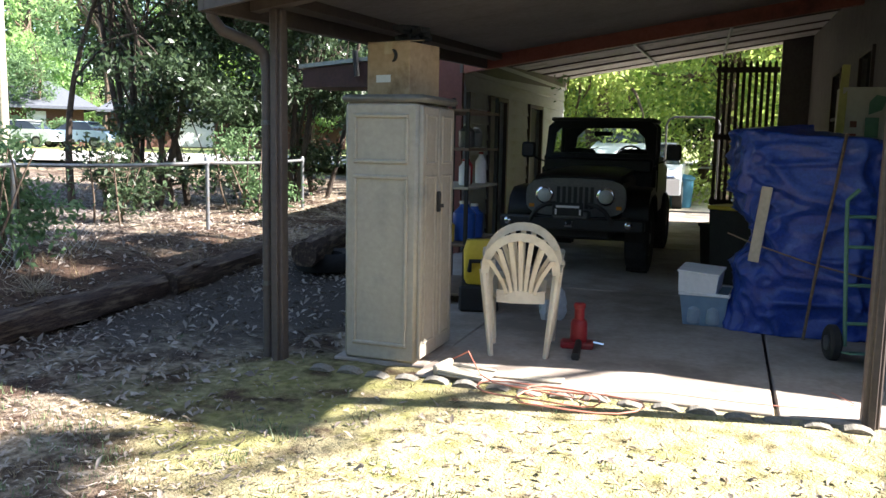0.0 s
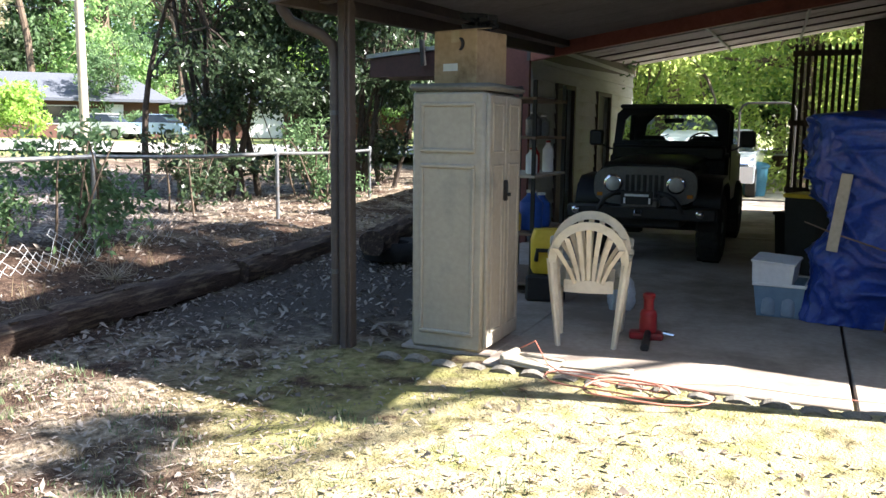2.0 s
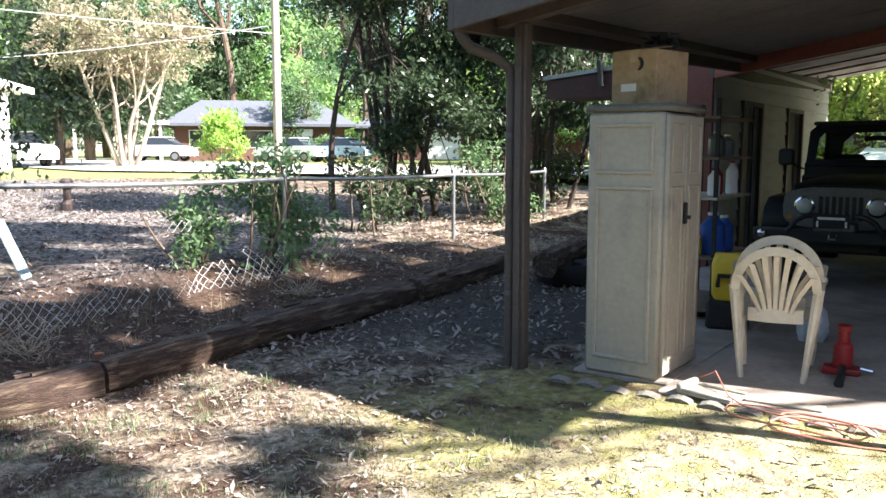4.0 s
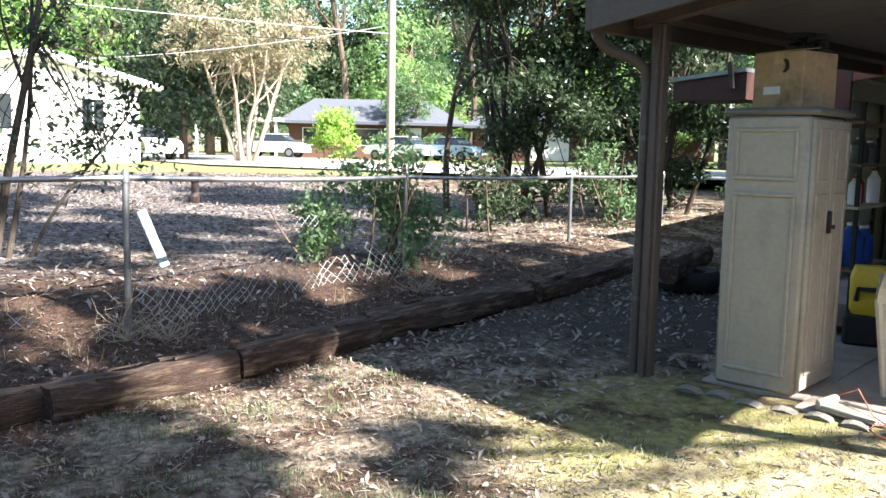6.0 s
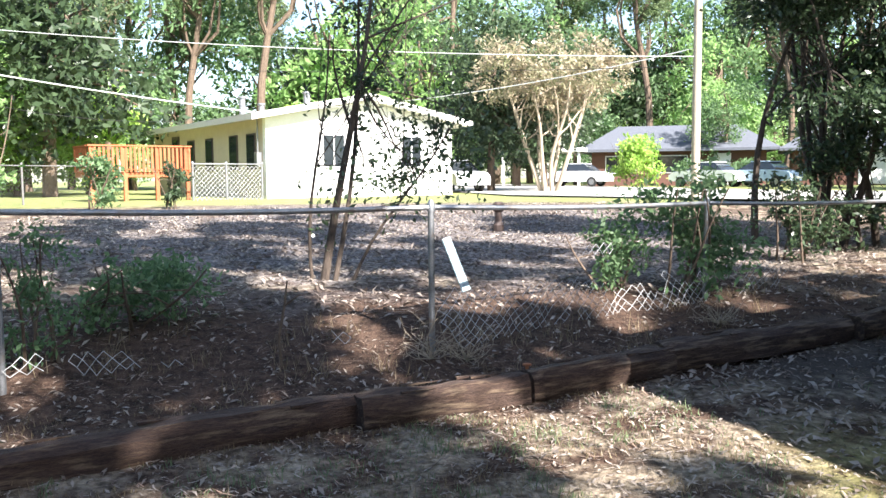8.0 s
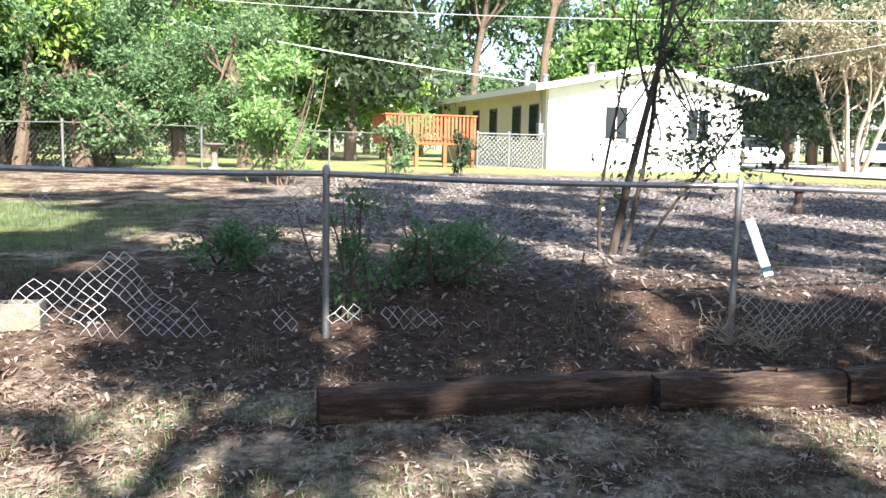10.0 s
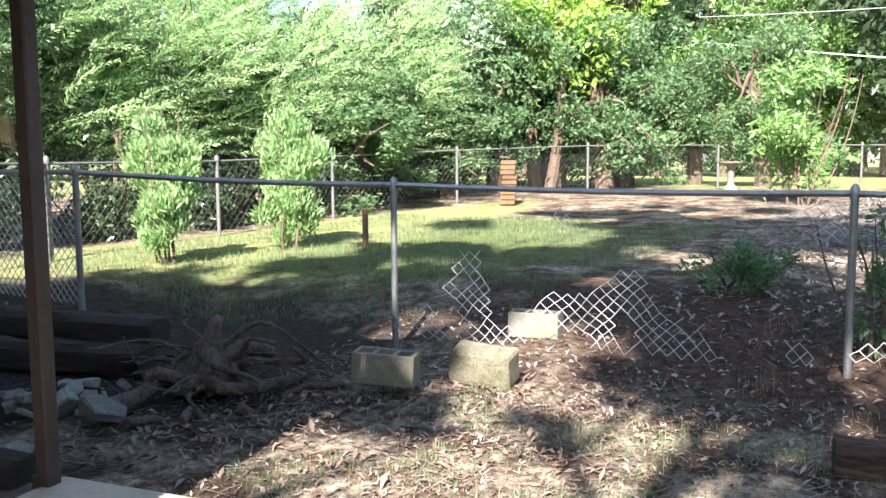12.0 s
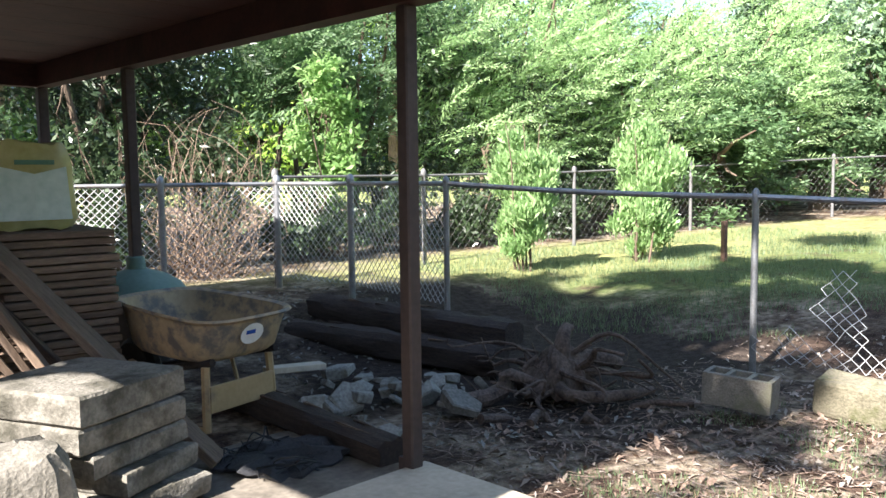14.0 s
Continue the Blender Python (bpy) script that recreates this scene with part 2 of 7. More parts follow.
GREYTRIM = mat("grey_grille_paint", (0.09, 0.09, 0.087), (0.14, 0.14, 0.136), 6, 0.4, 0.0)
WHITE = mat("white_plastic", (0.7, 0.7, 0.7), (0.8, 0.8, 0.8), 5, 0.5, 0.0)
# the lighter blue stain stands for highlights on the folds
TARP = mat("blue_tarp", (0.012, 0.034, 0.2), (0.025, 0.065, 0.33), 7, 0.32, 0.35, stain=(0.08, 0.12, 0.4), stain_scale=3, stain_at=0.66)
BLUE = mat("blue_plastic", (0.02, 0.07, 0.3), (0.03, 0.1, 0.4), 5, 0.4, 0.0)
TEAL = mat("teal_blue_plastic", (0.03, 0.13, 0.2), (0.05, 0.18, 0.26), 5, 0.5, 0.0)
YELLOW = mat("yellow_plastic", (0.6, 0.42, 0.03), (0.7, 0.5, 0.05), 5, 0.45, 0.0)
REDPAINT = mat("red_enamel", (0.26, 0.015, 0.02), (0.34, 0.03, 0.03), 8, 0.4, 0.05, stain=(0.15, 0.03, 0.03), stain_scale=8)
GREENMETAL = mat("green_painted_steel", (0.06, 0.15, 0.1), (0.09, 0.2, 0.14), 8, 0.5, 0.05)
GREENDOME = mat("grey_green_resin", (0.12, 0.2, 0.17), (0.17, 0.26, 0.22), 6, 0.6, 0.05)
ORANGECORD = mat("orange_cord", (0.45, 0.16, 0.11), (0.55, 0.22, 0.16), 10, 0.6, 0.0)
BARROW = mat("tan_barrow_tray", (0.34, 0.25, 0.15), (0.44, 0.34, 0.21), 5, 0.6, 0.1, stain=(0.15, 0.138, 0.125), stain_scale=9, stain_at=0.53)
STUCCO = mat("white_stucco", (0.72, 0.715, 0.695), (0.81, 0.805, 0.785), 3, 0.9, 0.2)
# cream wall colour, lowered below the white gable to stand for shade
SHADECREAM = mat("shaded_cream_wall", (0.5, 0.43, 0.34), (0.58, 0.5, 0.4), 3, 0.9, 0.1)
DECK = mat("orange_deck_stain", (0.28, 0.075, 0.028), (0.38, 0.125, 0.05), 6, 0.7, 0.2, stretch=(1, 1, 6), island=0.15)
BRICKRED = mat("red_brick", (0.09, 0.045, 0.035), (0.14, 0.07, 0.055), 12, 0.9, 0.2)
ROOFGREY = mat("grey_roof_shingle", (0.065, 0.073, 0.09), (0.12, 0.13, 0.155), 10, 0.9, 0.4)
ROOFWHITE = mat("pale_roof", (0.62, 0.6, 0.56), (0.7, 0.68, 0.64), 4, 0.8, 0.1)
ASPHALT = mat("pale_street", (0.3, 0.29, 0.27), (0.38, 0.37, 0.35), 2, 0.9, 0.2)
DARKGLASS = mat("dark_window", (0.02, 0.025, 0.03), (0.03, 0.035, 0.04), 3, 0.08, 0.0, spec=0.8)
CARWHITE = mat("white_car_paint", (0.7, 0.72, 0.74), (0.75, 0.77, 0.8), 3, 0.25, 0.0)
CARBLUE = mat("pale_blue_car_paint", (0.3, 0.4, 0.52), (0.36, 0.46, 0.58), 3, 0.25, 0.0)
BARK = mat("bark", (0.07, 0.05, 0.035), (0.17, 0.125, 0.09), 9, 0.95, 0.9, stretch=(1, 1, 0.25))
DARKBARK = mat("dark_thin_bark", (0.03, 0.022, 0.017), (0.085, 0.065, 0.05), 9, 0.9, 0.5, stretch=(1, 1, 0.3))
MOSSBLOCK = mat("mossy_old_concrete", (0.1, 0.09, 0.06), (0.22, 0.2, 0.14), 12, 0.95, 0.6, stain=(0.07, 0.075, 0.03), stain_scale=6)
PATIORED = mat("dark_red_stain", (0.04, 0.016, 0.013), (0.07, 0.028, 0.022), 5, 0.65, 0.1, stain=(0.025, 0.012, 0.01))
# patio paving again, stained, with the roof's shade put into the colour
SHADEPAD = mat("shaded_paving", (0.1, 0.087, 0.07), (0.2, 0.175, 0.14), 5, 0.9, 0.3, stain=(0.07, 0.058, 0.045))
PALEBARK = mat("pale_bark", (0.3, 0.24, 0.17), (0.45, 0.38, 0.29), 7, 0.9, 0.4, stretch=(1, 1, 0.3))
POLEWOOD = mat("pole_wood", (0.3, 0.26, 0.2), (0.42, 0.37, 0.3), 5, 0.9, 0.2, stretch=(3, 3, 0.3))
ROOTWOOD = mat("root_wood", (0.03, 0.021, 0.017), (0.15, 0.11, 0.085), 9, 0.9, 0.8)
CHIP = mat("bark_chip", (0.095, 0.062, 0.046), (0.31, 0.225, 0.17), 14, 0.9, 0.5, island=0.45)
BAG = mat("yellow_bag", (0.36, 0.33, 0.12), (0.46, 0.43, 0.2), 4, 0.35, 0.1)
BAGWHITE = mat("pale_green_bag", (0.4, 0.5, 0.45), (0.55, 0.63, 0.58), 4, 0.35, 0.1)
GLASS = glass("clear_glass")
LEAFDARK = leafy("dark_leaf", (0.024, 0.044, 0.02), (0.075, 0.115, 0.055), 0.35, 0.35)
LEAFMID = leafy("green_leaf", (0.065, 0.135, 0.055), (0.21, 0.33, 0.15), 0.5, 0.55)
LEAFBRIGHT = leafy("bright_leaf", (0.15, 0.3, 0.085), (0.42, 0.6, 0.24), 0.58, 0.55)
LEAFYELLOW = leafy("yellow_green_leaf", (0.2, 0.39, 0.06), (0.5, 0.66, 0.17), 0.5, 0.55)
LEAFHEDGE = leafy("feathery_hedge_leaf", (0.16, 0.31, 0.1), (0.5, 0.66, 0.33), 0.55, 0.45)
# the pale end of this leaf colour stands for grey-white highlights
LEAFHOLLY = leafy("glossy_grey_green_leaf", (0.1, 0.19, 0.1), (0.4, 0.5, 0.36), 0.4, 0.25)
LEAFPINK = leafy("faded_green_leaf", (0.17, 0.2, 0.09), (0.46, 0.37, 0.27), 0.45)
# glow of light from behind is put into this leaf's colour and translucency
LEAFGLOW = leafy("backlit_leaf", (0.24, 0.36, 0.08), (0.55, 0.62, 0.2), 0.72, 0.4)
LEAFPINE = leafy("pine_needle", (0.05, 0.085, 0.035), (0.17, 0.23, 0.1), 0.3)
GRASS = leafy("grass_blade", (0.075, 0.12, 0.05), (0.21, 0.28, 0.135), 0.4)
DRYGRASS = leafy("dry_grass_blade", (0.15, 0.11, 0.06), (0.28, 0.22, 0.13), 0.3)
LITTER = leafy("fallen_leaf", (0.09, 0.064, 0.048), (0.45, 0.39, 0.33), 0.15, 0.7)

# ---- ground ----


def ease(t):
    t = max(0.0, min(1.0, t))
    return t * t * (3 - 2 * t)


def rise(x, y):
    """The lie of the land: level yard, a bank along the fence, then a slow rise."""
    d = max(-4.75 - x, -5.6 - y)
    z = 0.3 * ease(d / 2.4) + 0.42 * ease((d - 1) / 16)
    k = ease((9 - max(abs(x + 4), abs(y))) / 3)
    z += 0.022 * noise.noise((x * 0.8, y * 0.8, 0)) * (1 if x < -3.3 or y < 3.6 else 0.0)
    z += (0.012 * noise.noise((x * 5, y * 5, 3)) + 0.006 * noise.noise((x * 17, y * 17, 5))) * k * ease((abs(y - 10.2) - 5.9) / 0.8 if x > -3.6 else 1)
    z += 0.28 * math.exp(-((x + 7.8) ** 2 + (y - 12.5) ** 2) / 3.0)
    z += 0.03 * ease((y - 3.6) / 0.8) * ease((x + 3.6) / 0.5)
    if x > -2.9 and y > 4.9 + 0.14 * x:
        z = -0.03
    return z


def ground_sheet():
    def axis(lo, hi, mid_lo, mid_hi, fine, far):
        pts = list(np.arange(mid_lo, mid_hi, fine))
        step, p = fine, mid_hi
        while p < hi:
            pts.append(p)
            step = min(step * 1.35, far)
            p += step
        step, p, low = fine, mid_lo, []
        while p > lo:
            step = min(step * 1.35, far)
            p -= step
            low.append(p)
        return np.array(low[::-1] + pts)
    xs = axis(-420, 300, -9.0, 0.8, 0.07, 30)
    ys = axis(-300, 420, -6.5, 5.4, 0.07, 30)
    verts = [(x, y, rise(x, y)) for y in ys for x in xs]
    nx, ny = len(xs), len(ys)
    i = np.arange(nx * ny).reshape(ny, nx)
    faces = np.stack([i[:-1, :-1], i[:-1, 1:], i[1:, 1:], i[1:, :-1]], -1).reshape(-1, 4)
    me = quads("ground", verts, faces, ground_material())
    me.shade_smooth()
    return tagged(new("ground", me), "dry dirt yard with moss, grass and leaf litter", "ground", kind="structure")


def ground_material():
    m = bpy.data.materials.new("yard_ground")
    m.use_nodes = True
    nt = m.node_tree
    N, L = nt.nodes, nt.links
    bs = N["Principled BSDF"]
    bs.inputs["Roughness"].default_value = 0.95
    bs.inputs["Specular IOR Level"].default_value = 0.15
    geo = N.new("ShaderNodeNewGeometry")

    def noise_at(scale, detail=6, rough=0.6):
        n = N.new("ShaderNodeTexNoise")
        n.inputs["Scale"].default_value, n.inputs["Detail"].default_value, n.inputs["Roughness"].default_value = scale, detail, rough
        L.new(geo.outputs["Position"], n.inputs["Vector"])
        return n.outputs["Fac"]

    def ramp(src, lo, hi):
        r = N.new("ShaderNodeMapRange")
        r.inputs[1].default_value, r.inputs[2].default_value = lo, hi
        L.new(src, r.inputs[0])
        return r.outputs[0]

    def op(kind, a, b):
        n = N.new("ShaderNodeMath")
        n.operation = kind
        for s, v in zip(n.inputs, (a, b)):
            if isinstance(v, (int, float)):
                s.default_value = v
            else:
                L.new(v, s)
        return n.outputs[0]

    def mix(f, a, b):
        n = N.new("ShaderNodeMix")
        n.data_type = "RGBA"
        L.new(f, n.inputs[0])
        for s, v in ((n.inputs[6], a), (n.inputs[7], b)):
            if isinstance(v, tuple):
                s.default_value = (*v, 1)
            else:
                L.new(v, s)
        return n.outputs[2]

    def near(x, y, rx, ry):
        """1 at a place, falling to 0 about it."""
        s = N.new("ShaderNodeSeparateXYZ")
        L.new(geo.outputs["Position"], s.inputs[0])
        dx = op("DIVIDE", op("SUBTRACT", s.outputs[0], x), rx)
        dy = op("DIVIDE", op("SUBTRACT", s.outputs[1], y), ry)
        d = op("ADD", op("MULTIPLY", dx, dx), op("MULTIPLY", dy, dy))
        wob = op("MULTIPLY", op("SUBTRACT", noise_at(1.3), 0.5), 1.8)
        return ramp(op("ADD", d, wob), 1.25, 0.55)

    big, mid, fine, grit = noise_at(0.45), noise_at(2.6), noise_at(14), noise_at(70, 3)
    dirt = mix(ramp(fine, 0.35, 0.65), (0.03, 0.018, 0.013), (0.105, 0.066, 0.047))
    dirt = mix(ramp(grit, 0.58, 0.72), dirt, (0.22, 0.165, 0.125))
    straw = mix(ramp(fine, 0.38, 0.62), (0.13, 0.1, 0.068), (0.4, 0.335, 0.25))
    col = mix(ramp(mid, 0.42, 0.6), dirt, straw)
    bank = near(-6.3, 1.5, 1.9, 6.5)
    col = mix(bank, col, dirt)
    moss = mix(ramp(fine, 0.3, 0.7), (0.15, 0.15, 0.05), (0.34, 0.315, 0.125))
    mossy = op("MULTIPLY", near(-1.0, 3.6, 2.6, 1.25), ramp(mid, 0.36, 0.56))
    col = mix(mossy, col, moss)
    sand = near(0.0, 3.2, 2.3, 1.9)
    col = mix(op("MULTIPLY", sand, ramp(noise_at(6), 0.36, 0.56)), col, (0.42, 0.37, 0.22))
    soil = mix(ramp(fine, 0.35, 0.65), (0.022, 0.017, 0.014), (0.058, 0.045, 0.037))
    col = mix(near(-4.4, 6.6, 1.4, 2.6), col, mix(ramp(grit, 0.5, 0.7), (0.065, 0.054, 0.046), (0.14, 0.12, 0.1)))
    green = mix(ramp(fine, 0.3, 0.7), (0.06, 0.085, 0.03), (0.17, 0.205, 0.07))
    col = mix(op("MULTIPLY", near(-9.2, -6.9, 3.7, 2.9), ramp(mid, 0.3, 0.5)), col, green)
    # pale grass strip before the hedge, with sunlight put into its colour
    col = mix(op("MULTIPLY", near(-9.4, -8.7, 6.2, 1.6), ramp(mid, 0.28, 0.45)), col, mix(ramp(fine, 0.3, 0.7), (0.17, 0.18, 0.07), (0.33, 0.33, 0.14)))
    # dark soil whose colour also deepens the shade beside the patio
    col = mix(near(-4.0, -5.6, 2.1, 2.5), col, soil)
    litter = mix(ramp(fine, 0.42, 0.6), (0.05, 0.042, 0.04), (0.27, 0.247, 0.24))
    col = mix(op("MULTIPLY", near(-15, 4, 7.5, 7.5), ramp(mid, 0.3, 0.5)), col, litter)
    far = N.new("ShaderNodeVectorMath")
    far.operation = "LENGTH"
    L.new(geo.outputs["Position"], far.inputs[0])
    lawn = mix(ramp(mid, 0.3, 0.7), (0.17, 0.2, 0.07), (0.27, 0.29, 0.12))
    col = mix(ramp(op("ADD", far.outputs["Value"], op("MULTIPLY", big, 4)), 24.0, 26.5), col, lawn)
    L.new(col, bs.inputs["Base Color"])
    bp = N.new("ShaderNodeBump")
    bp.inputs["Strength"].default_value, bp.inputs["Distance"].default_value = 0.9, 0.05
    L.new(op("ADD", fine, op("MULTIPLY", grit, 0.5)), bp.inputs["Height"])
    L.new(bp.outputs[0], bs.inputs["Normal"])
    return m


ground_sheet()
street = Build()
ROUTE = [Vector(p) for p in ((4, 44, 0), (-14, 27, 0), (-20.5, 21, 0), (-28, 18.6, 0), (-40, 19.8, 0), (-75, 24, 0))]
edge = []
for i, p in enumerate(ROUTE):
    d = (ROUTE[min(i + 1, 5)] - ROUTE[max(i - 1, 0)]).normalized()
    w = Vector((-d.y, d.x, 0)) * 6.5
    edge.append(((p + w).x, (p + w).y, (p - w).x, (p - w).y))
for e, g in zip(edge, edge[1:]):
    street.add([(e[0], e[1], 0.77), (e[2], e[3], 0.77), (g[2], g[3], 0.77), (g[0], g[1], 0.77)], [(0, 1, 2, 3)])
solid("road", street, ASPHALT, "pale sunlit residential street", "road", kind="structure")

# ---- carport: u runs along the front edge, v into it ----
CP = pose(0.16, 4.72, 0, 0, 0, 8)


def ceil_z(u, v):
    return 2.36 + 0.155 * (u + 3.4) + 0.033 * v


def sloped(b, u0, v0, u1, v1, dz0, dz1):
    """A board that follows the ceiling, from dz0 to dz1 above it."""
    vs = [(u, v, ceil_z(u, v) + dz) for u in (u0, u1) for v in (v0, v1) for dz in (dz0, dz1)]
    return b.add(vs, [(0, 1, 3, 2), (4, 6, 7, 5), (0, 4, 5, 1), (2, 3, 7, 6), (0, 2, 6, 4), (1, 5, 7, 3)])


floor = Build()
for u0, u1 in ((-3.04, -0.42), (-0.4, 2.4)):
    for v0, v1 in ((0.0, 3.35), (3.37, 7.0), (7.02, 10.6), (10.62, 14.0)):
        if v0 > 3 and u0 < -1:
            floor.box(-3.9, v0, -0.2, u1, v1, 0.05, 0.008)
        else:
            if u0 < -1:
                floor.box(u0, 0.17, -0.2, -2.42, v1, 0.05, 0.008)
                u0 = -2.419
            floor.box(u0, v0, -0.2, u1, v1, 0.05, 0.008)
solid("floor", floor, CONCRETE, "stained concrete carport slab with joints", "floor", kind="structure", m=CP)
drive = Build().box(-4.5, 14.02, -0.2, 2.4, 40, 0.045)
solid("driveway", drive, PAD, "sunlit concrete driveway", "driveway", kind="structure", m=CP)

roof = Build()
sloped(roof, -3.54, -0.4, 0.62, 5.28, -0.026, -0.004)
sloped(roof, -3.85, 5.3, 0.62, 12.0, 0.034, 0.055)
solid("carport_roof", roof, ROOFGREY, "low sloping carport roof deck", "roof", kind="structure", m=CP)
# front boards have a darker colour than the rear ceiling
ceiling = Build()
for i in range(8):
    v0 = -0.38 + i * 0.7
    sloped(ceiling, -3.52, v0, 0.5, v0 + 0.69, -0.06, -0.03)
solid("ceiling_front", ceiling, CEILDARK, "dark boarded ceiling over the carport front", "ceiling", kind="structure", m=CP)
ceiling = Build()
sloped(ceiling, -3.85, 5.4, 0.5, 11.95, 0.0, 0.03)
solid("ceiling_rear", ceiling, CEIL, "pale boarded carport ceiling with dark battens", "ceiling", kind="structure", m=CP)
battens = Build()
for v in (6.3, 7.3, 7.42, 8.6, 9.7, 9.82, 11.0):
    sloped(battens, -3.84, v, 0.49, v + 0.05, -0.022, -0.003)
solid("trim_battens", battens, DARKBROWN, "dark battens across the carport ceiling", "battens", kind="structure", m=CP)
conduit = thing("ceiling_conduit", CP, "pale conduit strips under the carport ceiling", "conduit")
for u0, v0, u1, v1 in ((-2.0, 5.5, -2.1, 11.8), (-0.75, 5.5, -0.95, 11.8)):
    part("strip", Build().tube([(u0, v0, ceil_z(u0, v0) - 0.035), (u1, v1, ceil_z(u1, v1) - 0.035)], 0.02, 6), GALV, conduit)

fascia = Build()
sloped(fascia, -3.54, -0.45, 0.66, -0.412, -0.2, 0.0)
sloped(fascia, 0.622, -0.41, 0.66, 5.28, -0.1, 0.0)
sloped(fascia, 0.622, 5.29, 0.66, 12.0, -0.1, 0.06)
sloped(fascia, -3.58, -0.45, -3.542, 5.28, -0.2, 0.0)
sloped(fascia, -3.89, 5.29, -3.852, 12.0, -0.2, 0.06)
solid("trim_fascia", fascia, BROWN, "brown fascia boards round the carport roof", "fascia", kind="structure", m=CP)
beam = Build()
sloped(beam, -3.5, -0.04, 0.5, 0.07, -0.17, -0.063)
sloped(beam, -3.46, 0.075, -3.36, 5.27, -0.13, -0.063)
solid("front_beam", beam, BROWN, "brown timber beam on the carport posts", "beam", kind="structure", m=CP)
beam = Build()
sloped(beam, -3.84, 5.28, 0.5, 5.4, -0.21, 0.036)
solid("cross_beam", beam, mat("red_beam_paint", (0.24, 0.075, 0.05), (0.32, 0.11, 0.075), 5, 0.6, 0.1, stain=(0.12, 0.04, 0.03)), "red-brown beam across the carport", "beam", kind="structure", m=CP)


def carport_post(u, v, w, label):
    t = thing("carport_post", CP @ pose(u, v, 0), label, "post", "carport posts")
    h = ceil_z(u, v) - 0.172
    part("shaft", Build().box(-w, -w, -0.04, w, w, h, 0.008), BROWN, t)
    part("trim_board", Build().box(-w * 0.45, -w - 0.022, -0.03, w * 0.45, -w - 0.002, h - 0.002, 0.004), BROWN, t)
    part("base_plate", Build().box(-w - 0.02, -w - 0.03, -0.02, w + 0.02, w + 0.02, 0.012, 0.003), BARE, t)
    return t


carport_post(-3.36, 0.05, 0.042, "brown painted timber post beside the cabinet")
carport_post(0.03, 0.03, 0.042, "slim brown metal post at the slab edge")
downspout = thing("downspout", CP @ pose(-3.44, 0.02, 0), "brown rain pipe elbow at the roof corner", "downspout")
part("elbow", Build().tube([(-0.2, -0.26, 2.2), (-0.2, -0.25, 2.12), (-0.17, -0.19, 2.05), (-0.06, -0.04, 1.99), (-0.01, 0.015, 1.93), (0.0, 0.02, 1.84)], 0.034, 10), BROWN, downspout, smooth=True)
part("pipe", Build().tube([(0.0, 0.02, 1.86), (0.0, 0.02, 0.04)], 0.031, 10), BROWN, downspout, smooth=True)
for z in (0.5, 1.5):
    part("strap", Build().tube([(0.0, 0.02, z), (0.0, 0.02, z + 0.03)], 0.034, 10), BARE, downspout, "thin metal pipe strap")

# left store room: brown end board and white lap siding with two doors
wall = Build()
wall.box(-4.75, 5.3, -0.1, -3.86, 5.38, 2.55)
solid("wall_store_front", wall, RED, "red-brown boarded store room end wall", "wall", kind="structure", m=CP)
wall = Build()
for v0, v1, z0 in ((5.38, 6.55, 0), (7.35, 8.9, 0), (9.75, 11.85, 0), (6.55, 7.35, 2.02), (8.9, 9.75, 2.02)):
    wall.box(-4.0, v0, z0 - (0.1 if z0 == 0 else 0), -3.875, v1, 2.76)
store_wall = solid("wall_store_side", wall, SIDING, "white lap-sided store room wall", "wall", kind="structure", m=CP)
lap = Build().add([(0, 0, 0), (0.028, 0, 0), (0.004, 0, 0.2), (0, 0, 0.2), (0, 1, 0), (0.028, 1, 0), (0.004, 1, 0.2), (0, 1, 0.2)],
                  [(0, 1, 2, 3), (7, 6, 5, 4), (1, 5, 6, 2), (0, 4, 5, 1), (3, 2, 6, 7), (0, 3, 7, 4)])
lap_mesh = mesh_of("siding_board", lap, SIDING)
for k in range(13):
    for v0, v1 in ((5.4, 6.47), (7.43, 8.82), (9.83, 11.83)) if k < 10 else ((5.4, 11.83),):
        ob = new("siding_board", lap_mesh)
        ob.parent = store_wall
        ob.matrix_local = Matrix.Translation((-3.873, v0, 0.06 + k * 0.2)) @ Matrix.Diagonal((1, v1 - v0, 1, 1))
for i, (v0, v1) in enumerate(((6.55, 7.35), (8.9, 9.75))):
    d = thing("door_%d" % (i + 1), CP, "dark brown flush store room door" if i == 0 else "grey framed store room door standing ajar", "door", "store room doors", "structure")
    part("leaf", Build().box(-3.96, v0 + 0.02, 0.06, -3.92, v1 - 0.02, 2.0, 0.004), DARKBROWN if i == 0 else BLACK, d)
    part("frame", Build().box(-3.9, v0 - 0.07, 0.05, -3.82, v0, 2.06).box(-3.9, v1, 0.05, -3.82, v1 + 0.07, 2.06).box(-3.9, v0 + 0.001, 2.0, -3.82, v1 - 0.001, 2.06), DARKBROWN if i == 0 else BROWN, d)
    part("handle", Build().lathe([(0.012, 0), (0.028, 0.02), (0.03, 0.04), (0.015, 0.055)], 12, -3.9, v1 - 0.1), CHROME, d)
eave = thing("store_eave", CP @ pose(-4.35, 3.2, 0), "red eave with pale edge beside the carport", "eave")
part("board", Build().add([(-0.55, 0, 1.95), (0.2, 0, 1.95), (0.2, 0, 2.2), (-0.55, 0, 2.13), (-0.55, 0.6, 1.95), (0.2, 0.6, 1.95), (0.2, 0.6, 2.2), (-0.55, 0.6, 2.13)],
                          [(0, 1, 2, 3), (7, 6, 5, 4), (0, 4, 5, 1), (1, 5, 6, 2), (3, 2, 6, 7), (0, 3, 7, 4)]), PATIORED, eave)
